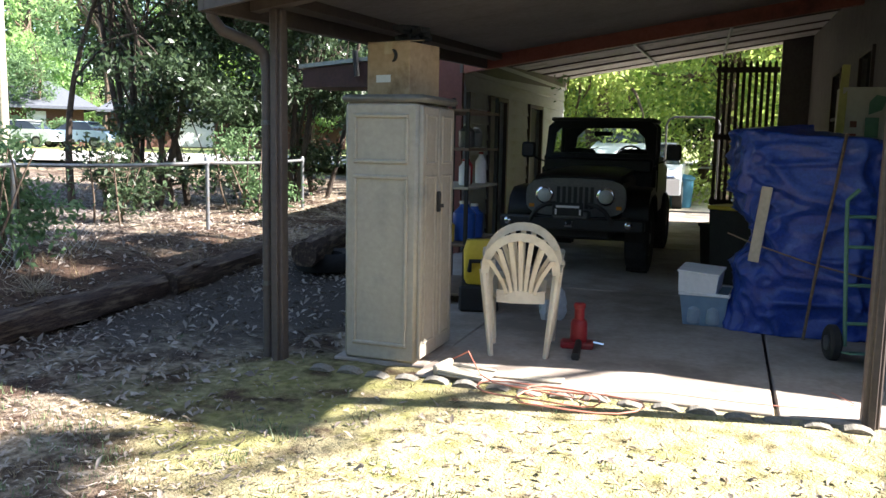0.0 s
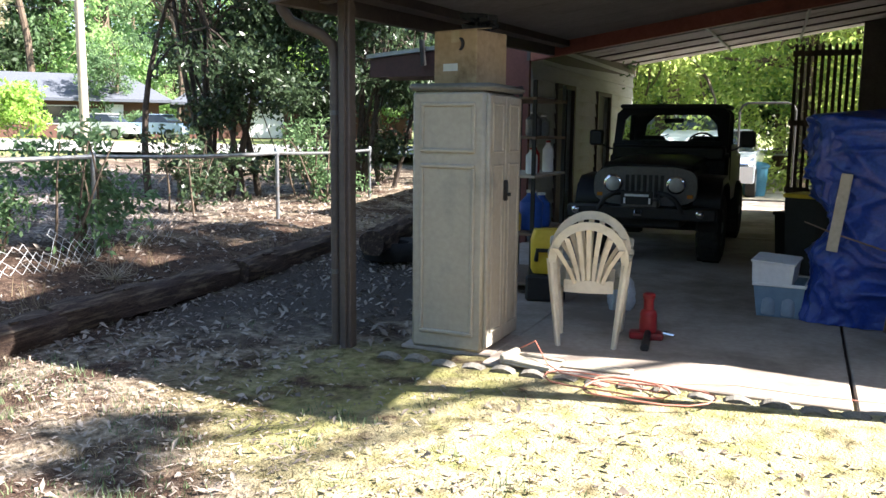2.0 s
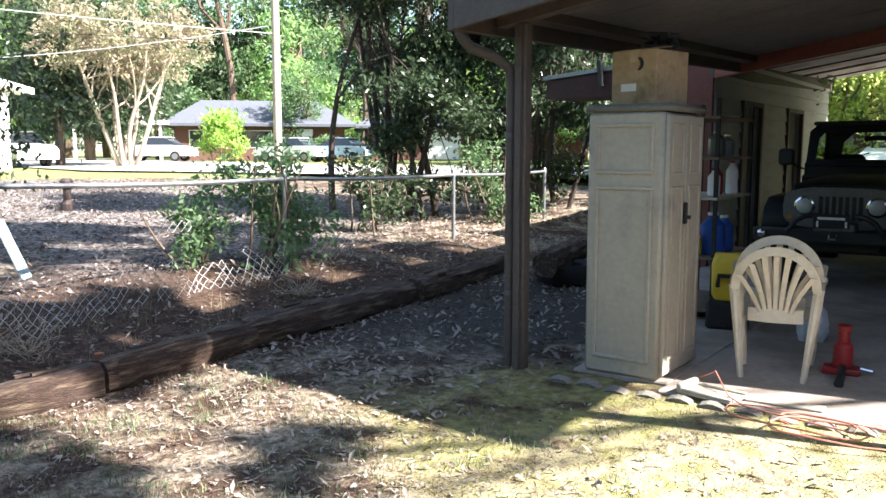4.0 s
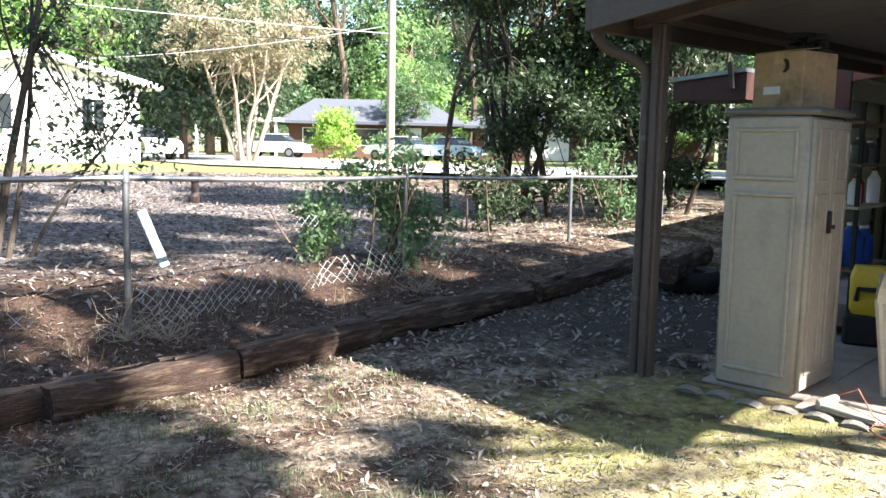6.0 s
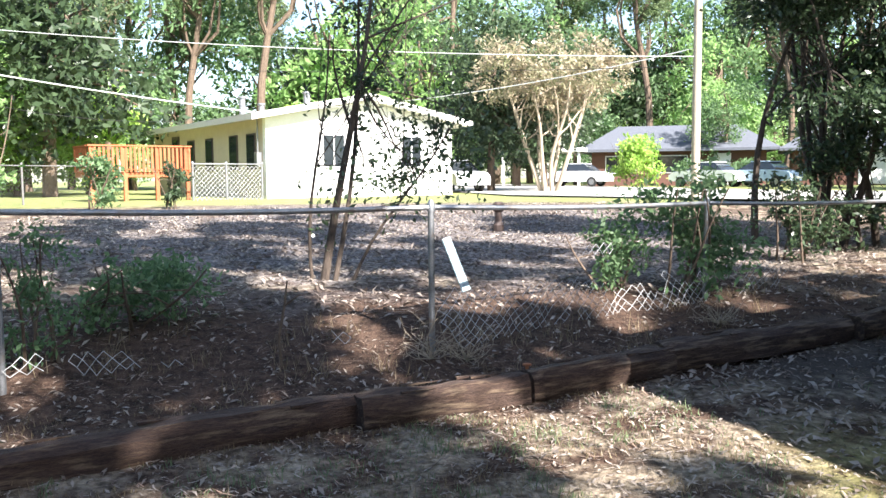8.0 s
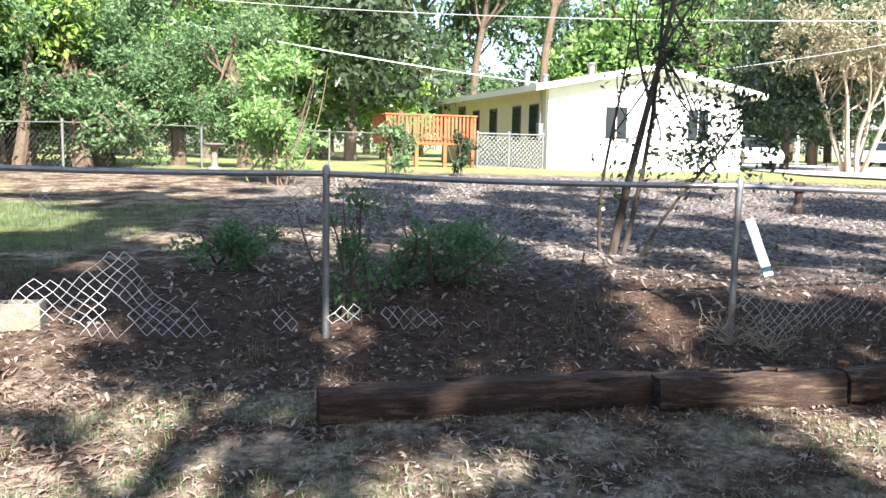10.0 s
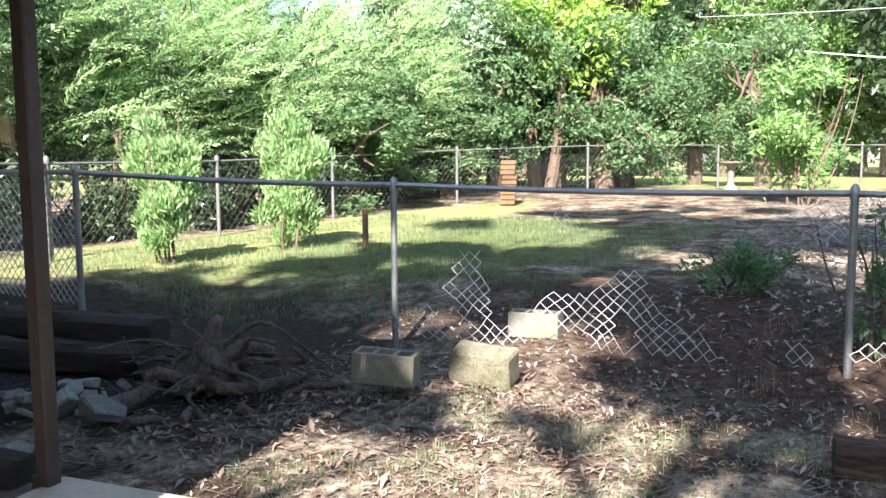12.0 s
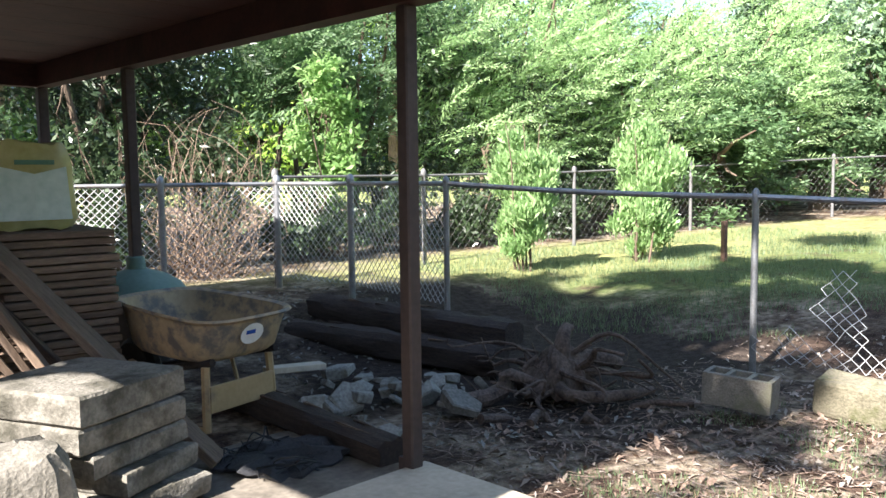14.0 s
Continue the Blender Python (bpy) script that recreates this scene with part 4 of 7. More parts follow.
                tr.box(0.375, -0.03, -0.115 + 0.05 * (k % 2), 0.4, 0.025, 0.06 + 0.05 * (k % 2))
                n = len(tread.v)
                tread.v += tr.v
                tread.f += [tuple(i + n for i in f) for f in tr.f]
            part("tread", tread, RUBBER, ty)
            part("rim", Build(pose(sx * 0.66, y, 0.39, 0, 90)).lathe([(0.05, sx * 0.12), (0.08, sx * 0.1), (0.17, sx * 0.06), (0.2, sx * 0.115), (0.205, sx * 0.09)], 20), BARE, ty, smooth=True)
        mir = Build().box(sx * 0.92 - 0.09, 1.02, 1.27, sx * 0.92 + 0.09, 1.1, 1.47, 0.025)
        mo = part("mirror", mir, BLACK, t, "black square door mirror", smooth=True)
        part("mirror_arm", Build().tube([(sx * 0.7, 1.1, 1.22), (sx * 0.8, 1.08, 1.25), (sx * 0.86, 1.07, 1.3)], 0.012, 6), BLACK, mo)
        part("half_door", Build().box(sx * 0.72 - 0.012, 1.15, 0.72, sx * 0.72 + 0.012, 1.95, 1.3, 0.008), BLACKPAINT, t)
    # windshield frame with rounded opening
    fr = Build()
    outer = [(-0.7, 1.26), (-0.69, 1.68), (-0.62, 1.75), (0.62, 1.75), (0.69, 1.68), (0.7, 1.26)]
    inner = [(-0.6, 1.34), (-0.58, 1.6), (-0.52, 1.66), (0.52, 1.66), (0.58, 1.6), (0.6, 1.34)]
    n = 6
    def tilt(x, z, dy):
        return (x, 1.06 + (z - 1.26) * 0.28 + dy, z)
    vs = [tilt(x, z, 0) for x, z in outer] + [tilt(x, z, 0) for x, z in inner] + [tilt(x, z, 0.05) for x, z in outer] + [tilt(x, z, 0.05) for x, z in inner]
    fs = []
    for i in range(n):
        j = (i + 1) % n
        fs += [(i, j, n + j, n + i), (2 * n + i, 3 * n + i, 3 * n + j, 2 * n + j), (i, 2 * n + i, 2 * n + j, j), (n + i, n + j, 3 * n + j, 3 * n + i)]
    wf = part("windshield_frame", fr.add(vs, fs), BLACKPAINT, t, smooth=True)
    pane = part("windshield", Build().add([tilt(x, z, 0.025) for x, z in inner], [tuple(range(6))]), GLASS, wf)
    pane.visible_shadow = False
    for x0 in (-0.3, 0.15):
        part("wiper", Build().tube([(x0, 1.05, 1.31), (x0 + 0.28, 1.09, 1.42)], 0.006, 5), BLACK, wf)
    part("rear_view_mirror", Build().box(-0.1, 1.2, 1.56, 0.14, 1.225, 1.62, 0.01), BLACK, wf)
    # roll cage and soft top bow
    cage = Build()
    for sx in (-1, 1):
        cage.tube([(sx * 0.62, 1.95, 1.15), (sx * 0.62, 1.95, 1.68), (sx * 0.58, 2.0, 1.76)], 0.03, 8)
        cage.tube([(sx * 0.58, 2.0, 1.76), (sx * 0.6, 2.75, 1.25)], 0.03, 8)
        cage.tube([(sx * 0.6, 1.25, 1.74), (sx * 0.58, 2.0, 1.77)], 0.028, 8)
    cage.tube([(-0.58, 2.0, 1.76), (0.58, 2.0, 1.76)], 0.03, 8)
    part("roll_bar", cage, BLACK, t, smooth=True)
    part("soft_top", Build().box(-0.66, 1.18, 1.745, 0.66, 2.15, 1.8, 0.02), BLACK, t, "black fabric soft top", smooth=True)
    for x in (-0.36, 0.36):
        se = part("seat", Build().box(x - 0.22, 1.5, 0.95, x + 0.22, 1.95, 1.12, 0.05), BLACK, t, smooth=True)
        part("seat_back", Build().box(x - 0.2, 1.85, 1.05, x + 0.2, 1.97, 1.36, 0.05), BLACK, se, smooth=True)
    part("steering_wheel", Build(pose(0.36, 1.28, 1.28, 60)).tube([(0.17 * math.cos(a), 0.17 * math.sin(a), 0) for a in np.linspace(0, 2 * math.pi, 21)], 0.015, 6), BLACK, t, smooth=True)
    bumper = Build().box(-0.78, -0.78, 0.52, 0.78, -0.66, 0.66, 0.02)
    part("bumper", bumper, BLACK, t, "black steel front bumper", smooth=True)
    for sx in (-1, 1):
        part("bull_bar", Build().tube([(sx * 0.46, -0.74, 0.54), (sx * 0.43, -0.77, 0.64), (sx * 0.36, -0.78, 0.74), (sx * 0.28, -0.76, 0.79), (sx * 0.18, -0.7, 0.8)], 0.026, 10), BLACK, t, smooth=True)
    # rear of the soft top with its wide rounded opening
    out_r = [(-0.66, 1.1), (-0.66, 1.7), (-0.6, 1.76), (0.6, 1.76), (0.66, 1.7), (0.66, 1.1)]
    in_r = [(-0.5, 1.2), (-0.46, 1.5), (-0.3, 1.66), (0.3, 1.66), (0.46, 1.5), (0.5, 1.2)]
    vs = [(x, y, z) for y in (2.18, 2.22) for ring in (out_r, in_r) for x, z in ring]
    fs = []
    for i in range(6):
        j = (i + 1) % 6
        fs += [(i, j, 6 + j, 6 + i), (12 + i, 18 + i, 18 + j, 12 + j), (i, 12 + i, 12 + j, j), (6 + i, 6 + j, 18 + j, 18 + i)]
    part("rear_curtain", Build().add(vs, fs), BLACK, t, "black fabric rear curtain with open window")
    winch = part("winch", Build().box(-0.2, -0.8, 0.64, 0.2, -0.66, 0.74, 0.02), BARE, t, smooth=True)
    pl = part("front_plate", Build().box(-0.19, -0.815, 0.68, 0.14, -0.803, 0.82, 0.004), BLACK, winch, "dark plate with pale bar")
    part("plate_bar", Build().box(-0.15, -0.82, 0.765, 0.1, -0.8155, 0.79).box(-0.16, -0.82, 0.69, -0.14, -0.8155, 0.75).box(0.1, -0.82, 0.69, 0.12, -0.8155, 0.75), WHITE, pl)
    part("tow_hook", Build().tube([(-0.03, -0.82, 0.62), (-0.03, -0.87, 0.58), (0.03, -0.87, 0.58), (0.03, -0.82, 0.62)], 0.014, 8), CHROME, t, smooth=True)
    for x in (-0.68, 0.62):
        part("fog_lamp", Build(pose(x, -0.79, 0.6, 90)).lathe([(0.035, 0), (0.04, 0.02), (0.02, 0.035)], 12), CHROME, t, smooth=True)
    part("chassis", Build().box(-0.4, -0.6, 0.42, 0.4, 2.9, 0.6, 0.02).tube([(-0.66, 0, 0.39), (0.66, 0, 0.39)], 0.05, 8), BLACK, t)


jeep()

# ---- trees and shrubs ----


def leaves(rng, blobs, count, length, width, droop=0.2, gap=0.45, gap_scale=1.1, stroke=None, shell=0.55):
    """Corners and faces of many small leaves, gathered in uneven clumps within the blobs (x, y, z, rx, ry, rz)."""
    blobs = np.array(blobs, dtype=float)
    vol = blobs[:, 3] * blobs[:, 4] * blobs[:, 5]
    pick = rng.choice(len(blobs), size=count * 4, p=vol / vol.sum())
    d = rng.normal(size=(count * 4, 3))
    d /= np.linalg.norm(d, axis=1)[:, None]
    r = shell + (1 - shell) * rng.random(count * 4) ** 0.6
    r *= 1 + 0.18 * rng.normal(size=count * 4)
    c = blobs[pick, :3] + d * r[:, None] * blobs[pick, 3:]
    keep = np.array([noise.noise((p[0] * gap_scale, p[1] * gap_scale, p[2] * gap_scale)) for p in c]) > gap - 0.5
    c, d = c[keep][:count], d[keep][:count]
    n = len(c)
    if stroke is None:
        a = rng.normal(size=(n, 3)) + d * 0.5
        a[:, 2] -= droop
    else:
        a = np.array(stroke) + rng.normal(size=(n, 3)) * 0.28 + d * 0.35
    a /= np.linalg.norm(a, axis=1)[:, None]
    b = np.cross(a, rng.normal(size=(n, 3)))
    b /= np.linalg.norm(b, axis=1)[:, None] + 1e-9
    up = np.cross(a, b)
    ln = length * (0.6 + 0.8 * rng.random(n))[:, None]
    w = width * (0.6 + 0.8 * rng.random(n))[:, None]
    v = np.stack([c - a * ln / 2, c + b * w / 2 + up * w * 0.2 + a * ln * 0.05, c + a * ln / 2, c - b * w / 2 + up * w * 0.2 + a * ln * 0.05], 1).reshape(-1, 3)
    f = np.arange(4 * n).reshape(n, 4)
    return v, f


def limb(rng, p, q, r0, r1, bend=0.12, n=6):
    p, q = Vector(p), Vector(q)
    ln = (q - p).length
    one, two = Vector(rng.normal(size=3)) * ln * bend * 0.5, Vector(rng.normal(size=3)) * ln * bend * 0.3
    pts = []
    for i in range(n + 1):
        t = i / n
        pts.append(p.lerp(q, t) + one * math.sin(math.pi * t) + two * math.sin(2 * math.pi * t))
    return pts, [r0 + (r1 - r0) * i / n for i in range(n + 1)]


def tree(name, place, label, seed, stems, blobs, count, length, width, leaf, bark=None, branches=10, group="", category="tree", **more):
    """stems: (foot, head, radius at foot) in the tree's own space."""
    rng = np.random.default_rng(seed)
    t = thing(name, Matrix.Translation(place), label, category, group)
    heads = []
    for foot, head, r in stems:
        pts, rs = limb(rng, foot, head, r, r * 0.3, 0.045, 8)
        heads.append((pts, rs, Build().tube(pts, rs, 8, caps=False)))
    for k in range(branches):
        pts, rs, wood = heads[k % len(heads)]
        i = int(rng.integers(len(pts) // 2, len(pts) - 1))
        b = blobs[int(rng.integers(len(blobs)))]
        q = Vector(b[:3]) + Vector(rng.normal(size=3)) * 0.4 * min(b[3:])
        bp, br = limb(rng, pts[i], q, rs[i] * 0.6, rs[i] * 0.12, 0.15, 5)
        wood.tube(bp, br, 5, caps=False)
    for pts, rs, wood in heads:
        part("trunk", wood, bark or BARK, t, smooth=True)
    v, f = leaves(rng, blobs, count, length, width, **more)
    crown = new("crown", quads("crown", v, f, leaf))
    crown.parent = t
    return t


def gather(seed, n, cx, cy, cz, sx, sy, sz, r):
    rng = np.random.default_rng(seed)
    out = []
    for _ in range(n):
        d = rng.normal(size=3)
        d /= np.linalg.norm(d)
        k = rng.random() ** 0.5
        q = r * (0.7 + 0.6 * rng.random())
        out.append((cx + d[0] * sx * k, cy + d[1] * sy * k, cz + d[2] * sz * k, q, q, q * 0.8))
    return out


# dark evergreen clump behind the fence, many stems
def stems(seed, n, spread, lean, h):
    rng = np.random.default_rng(seed)
    return [((rng.normal() * spread, rng.normal() * spread, -0.1), (rng.normal() * lean, rng.normal() * lean, h * (0.85 + 0.25 * rng.random())), 0.03 + 0.03 * rng.random()) for _ in range(n)]


tree("evergreen_tree", (-9.3, 9.2, 0.35), "dark glossy evergreen tree with many thin stems", 1, stems(1, 9, 0.35, 0.9, 4.3),
     gather(1, 30, 0.2, 0.1, 3.9, 1.8, 1.8, 1.8, 0.6) + gather(2, 22, 0.2, 0.3, 1.9, 1.3, 1.4, 1.0, 0.42) + gather(7, 8, 0.2, 0.5, 0.5, 1.0, 1.2, 0.3, 0.35), 50000, 0.1, 0.042, LEAFDARK, DARKBARK, branches=54, gap=0.26, gap_scale=1.7, shell=0.2)
tree("evergreen_tree", (-8.1, 11.3, 0.45), "dense dark evergreen tree reaching low", 2, stems(2, 8, 0.4, 0.9, 4.4),
     gather(3, 30, 0.1, 0.1, 3.8, 1.9, 1.9, 1.7, 0.65) + gather(4, 22, 0.2, 0.2, 1.6, 1.5, 1.5, 0.9, 0.45) + gather(8, 8, 0.0, 0.0, 0.5, 1.2, 1.2, 0.3, 0.35), 50000, 0.1, 0.042, LEAFDARK, DARKBARK, branches=48, gap=0.26, gap_scale=1.7, shell=0.2)
tree("evergreen_tree", (-7.0, 14.5, 0.4), "dark evergreen tree beside the store room", 3,
     [((0, 0, -0.1), (0.1, 0.1, 4.5), 0.08), ((0.5, 0.2, -0.1), (1.0, 0.5, 4.0), 0.06)],
     gather(5, 22, 0.1, 0.1, 3.4, 1.8, 1.8, 1.8, 0.85) + gather(6, 6, 0.1, 0.1, 1.2, 1.4, 1.4, 0.5, 0.6), 10000, 0.18, 0.07, LEAFMID, branches=14, gap=0.36)
# thin sapling beyond the torn fence
tree("sapling", (-8.7, 1.7, 0.3), "thin leaning sapling with sparse leaves", 7,
     [((0, 0, -0.1), (0.1, 0.6, 3.4), 0.05), ((0.05, 0.1, -0.1), (-0.2, 0.5, 4.0), 0.03), ((0.0, -0.1, -0.1), (0.1, 0.1, 2.6), 0.022), ((0.1, 0.3, 0.0), (0.3, 1.5, 1.9), 0.02)],
     [(0.1, 0.9, 1.1, 0.6, 1.1, 0.5), (0.1, 1.3, 1.6, 0.6, 0.9, 0.5), (0.1, 0.5, 2.1, 0.6, 0.9, 0.5), (0, 0.1, 0.6, 0.3, 0.3, 0.3), (-0.1, 0.4, 2.9, 0.5, 0.7, 0.5), (-0.1, 1.0, 3.7, 0.9, 1.1, 0.6), (0.1, 2.0, 3.6, 0.8, 0.9, 0.5)], 3400, 0.085, 0.036, LEAFDARK, DARKBARK, branches=40, gap=0.3, gap_scale=3.0, shell=0.0)

def shrub(place, label, seed, w, h, count, leaf, length=0.09, width=0.035, gap=0.42, stems=6, bark=None, **more):
    rng = np.random.default_rng(seed)
    st = [((rng.normal() * w * 0.15, rng.normal() * w * 0.15, -0.08), (rng.normal() * w * 0.4, rng.normal() * w * 0.4, h * 0.85), 0.012 + 0.006 * w) for _ in range(stems)]
    return tree("shrub", place, label, seed, st, gather(seed, 28, 0, 0, h * 0.5, w * 0.6, w * 0.6, h * 0.47, min(w, h) * 0.36), count, length, width, leaf, bark, branches=stems * 2, category="shrub", gap=gap, shell=0.15, **more)


def at_ground(x, y):
    return (x, y, rise(x, y))


shrub(at_ground(-6.75, 4.9), "leafy shrub growing through the torn fence", 11, 0.95, 1.2, 1900, LEAFMID, 0.085, 0.035, gap=0.36)
shrub(at_ground(-7.1, 4.2), "low green shrub beside the fence post", 12, 0.7, 0.6, 1000, LEAFMID, 0.07, 0.03, gap=0.34)
shrub(at_ground(-6.9, -0.2), "straggly green shrub behind the torn fence", 13, 0.95, 0.55, 1700, LEAFMID, 0.07, 0.028, gap=0.34)
shrub(at_ground(-6.1, -0.75), "thin shrub beside the fence post", 14, 0.4, 1.0, 700, LEAFMID, 0.06, 0.025, gap=0.34)
shrub(at_ground(-7.4, -2.0), "low weedy green shrub by the fence", 15, 0.9, 0.4, 1300, LEAFMID, 0.06, 0.025, gap=0.34)
shrub(at_ground(-8.3, 7.5), "dark shrub under the evergreen trees", 16, 0.9, 1.1, 1300, LEAFDARK)
shrub(at_ground(-8.0, 9.7), "leafy shrub along the fence", 17, 1.0, 1.3, 1400, LEAFMID)
shrub(at_ground(-7.9, -7.8), "bright green upright shrub in sun", 18, 0.6, 1.85, 17000, LEAFHEDGE, 0.09, 0.03, gap=0.16, stroke=(0.05, 0.1, 0.8))
shrub(at_ground(-6.1, -7.9), "bright green slender shrub on a thin trunk", 19, 0.48, 2.0, 14000, LEAFHEDGE, 0.09, 0.03, gap=0.16, stroke=(0.1, 0.0, 0.8))
shrub(at_ground(-4.7, -10.4), "bright green young tree in the hedge", 20, 0.7, 2.7, 3600, LEAFBRIGHT, 0.12, 0.045, gap=0.34)
shrub(at_ground(-16.5, -3.3), "upright pale green shrub with cut stems", 21, 1.3, 2.8, 3000, LEAFBRIGHT, 0.17, 0.06, gap=0.4, stems=9)
shrub(at_ground(-20.5, -1.2), "small dark shrub by the boundary fence", 22, 0.8, 1.5, 900, LEAFMID, 0.16, 0.06)
shrub(at_ground(-21, 0.4), "small dark shrub by the boundary fence", 23, 0.5, 1.3, 500, LEAFDARK, 0.16, 0.06)

# dark leaf colour here stands for the shade low in the hedge
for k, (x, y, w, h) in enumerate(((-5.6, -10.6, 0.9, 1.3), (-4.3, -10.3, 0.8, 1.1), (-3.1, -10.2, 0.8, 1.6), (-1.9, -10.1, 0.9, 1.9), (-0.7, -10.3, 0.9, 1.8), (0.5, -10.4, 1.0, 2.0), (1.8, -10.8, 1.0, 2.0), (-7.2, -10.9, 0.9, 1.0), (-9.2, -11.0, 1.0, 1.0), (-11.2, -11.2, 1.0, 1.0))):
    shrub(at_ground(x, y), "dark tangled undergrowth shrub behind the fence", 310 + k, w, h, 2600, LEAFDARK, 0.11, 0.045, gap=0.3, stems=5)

# sunlit hedge of arching boughs along the back


def boughs(rng, blobs, count, reach, sweep, leaflet, per=46):
    """Corners and faces of arching sprays with leaflets down both sides."""
    blobs = np.array(blobs, dtype=float)
    vol = blobs[:, 3] * blobs[:, 4] * blobs[:, 5]
    pick = rng.choice(len(blobs), size=count, p=vol / vol.sum())
    d = rng.normal(size=(count, 3))
    d /= np.linalg.norm(d, axis=1)[:, None]
    start = blobs[pick, :3] + d * blobs[pick, 3:] * (rng.random(count) ** 0.5)[:, None]
    aim = np.array(sweep) + rng.normal(size=(count, 3)) * 0.3 + d * 0.3
    aim /= np.linalg.norm(aim, axis=1)[:, None]
    ln = reach * (0.5 + 0.8 * rng.random(count))
    f = (np.arange(per) + 0.5) / per
    drop = np.array([0, 0, -1.0]) * (0.27 * ln)[:, None]
    spine = start[:, None] + aim[:, None] * (ln[:, None] * f)[..., None] + drop[:, None] * (f ** 2)[None, :, None]
    along = aim[:, None] * ln[:, None, None] + 2 * drop[:, None] * f[None, :, None]
    along = along / np.linalg.norm(along, axis=2)[..., None]
    side = np.cross(along, rng.normal(size=(count, 1, 3)))
    side /= np.linalg.norm(side, axis=2)[..., None] + 1e-9
    side = side * np.where(np.arange(per) % 2 == 0, 1.0, -1.0)[None, :, None]
    tip = along * 0.75 + side * 0.66 + rng.normal(size=spine.shape) * 0.18
    size = (leaflet * (1.05 - 0.6 * f))[None, :, None] * (0.7 + 0.6 * rng.random((count, per, 1)))
    over = np.cross(tip, rng.normal(size=spine.shape) * 0.5 + np.cross(along, side))
    over /= np.linalg.norm(over, axis=2)[..., None] + 1e-9
    v = np.stack([spine, spine + tip * size * 0.5 + over * size * 0.13, spine + tip * size, spine + tip * size * 0.5 - over * size * 0.13], 2).reshape(-1, 3)
    return v, np.arange(len(v)).reshape(-1, 4)


hedge_rng = np.random.default_rng(40)
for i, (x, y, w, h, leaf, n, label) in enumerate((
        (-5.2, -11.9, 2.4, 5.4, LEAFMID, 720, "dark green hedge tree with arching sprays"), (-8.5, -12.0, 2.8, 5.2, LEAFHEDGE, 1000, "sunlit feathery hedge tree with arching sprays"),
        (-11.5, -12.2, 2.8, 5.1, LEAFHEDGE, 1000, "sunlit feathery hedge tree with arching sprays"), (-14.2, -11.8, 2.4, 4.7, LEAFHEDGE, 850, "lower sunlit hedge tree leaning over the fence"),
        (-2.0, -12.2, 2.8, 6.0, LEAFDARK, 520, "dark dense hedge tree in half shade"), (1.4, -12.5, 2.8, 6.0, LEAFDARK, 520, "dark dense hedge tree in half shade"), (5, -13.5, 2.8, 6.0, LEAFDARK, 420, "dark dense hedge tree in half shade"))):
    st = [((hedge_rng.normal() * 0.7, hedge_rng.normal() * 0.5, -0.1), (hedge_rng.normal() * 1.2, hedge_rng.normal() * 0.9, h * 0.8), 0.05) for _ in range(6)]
    # inner leaves are coloured dark, as shade behind the brighter sprays
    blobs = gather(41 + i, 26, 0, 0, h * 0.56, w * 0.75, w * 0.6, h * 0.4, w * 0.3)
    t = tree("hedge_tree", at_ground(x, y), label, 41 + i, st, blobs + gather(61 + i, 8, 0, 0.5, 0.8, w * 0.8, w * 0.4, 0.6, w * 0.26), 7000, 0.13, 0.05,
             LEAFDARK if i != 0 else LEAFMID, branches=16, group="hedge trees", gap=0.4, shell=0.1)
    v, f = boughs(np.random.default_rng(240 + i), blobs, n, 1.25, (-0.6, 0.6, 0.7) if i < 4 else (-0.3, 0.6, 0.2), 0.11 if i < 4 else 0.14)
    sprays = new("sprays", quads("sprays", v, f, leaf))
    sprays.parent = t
tree("holly_tree", at_ground(-17.0, -12.4), "tall grey-green evergreen tree", 50, [((0, 0, -0.1), (0.2, 0, 5.5), 0.16), ((0.5, 0.3, -0.1), (0.8, 0.4, 4.5), 0.1)],
     gather(50, 26, 0, 0, 4.3, 2.1, 2.1, 2.4, 1.0), 17000, 0.17, 0.075, LEAFHOLLY, branches=16, gap=0.36)
tree("yellow_tree", at_ground(-20.5, -10.8), "yellow-green vine-covered tree in sun", 51, [((0, 0, -0.1), (0.2, 0, 6.5), 0.2), ((0.8, 0.8, -0.1), (0.9, 1.0, 5.5), 0.16), ((-0.9, 0.2, -0.1), (-1.2, 0.2, 5.5), 0.14)],
     gather(51, 30, 0, 0, 4.9, 2.6, 2.6, 2.4, 1.05), 15000, 0.21, 0.1, LEAFYELLOW, branches=16, gap=0.36)
tree("vine_tree", at_ground(-24.0, -9.6), "tree trunk wrapped in dark vines", 52, [((0, 0, -0.1), (0.2, 0, 7.5), 0.26), ((1.2, 0.4, -0.1), (1.4, 0.6, 7.0), 0.2)],
     gather(52, 18, 0.5, 0.2, 6.5, 2.6, 2.6, 2.2, 1.1) + [(0.2, 0, 3, 0.7, 0.7, 2.5), (1.3, 0.5, 3, 0.6, 0.6, 2.4)], 11000, 0.2, 0.09, LEAFMID, branches=12, gap=0.42)
# bare brushy shrub by the rear fence
brush = thing("dead_brush", Matrix.Translation(at_ground(-2.75, -9.3)), "dry leafless tan brush against the fence", "brush")
BRUSHWOOD = mat("dry_brush_wood", (0.14, 0.095, 0.065), (0.26, 0.19, 0.14), 10, 0.9, 0.2)
brng = np.random.default_rng(60)
for _ in range(110):
    a, q = brng.random() * 6.28, 0.2 + brng.random() * 0.8
    p = (brng.normal() * 0.2, brng.normal() * 0.12, 0)
    pts, rs = limb(brng, p, (p[0] + math.cos(a) * q, p[1] + math.sin(a) * q * 0.5, 0.5 + brng.random() * 1.5), 0.006, 0.0015, 0.3, 6)
    part("twig", Build().tube(pts, rs, 4, caps=False), BRUSHWOOD, brush)

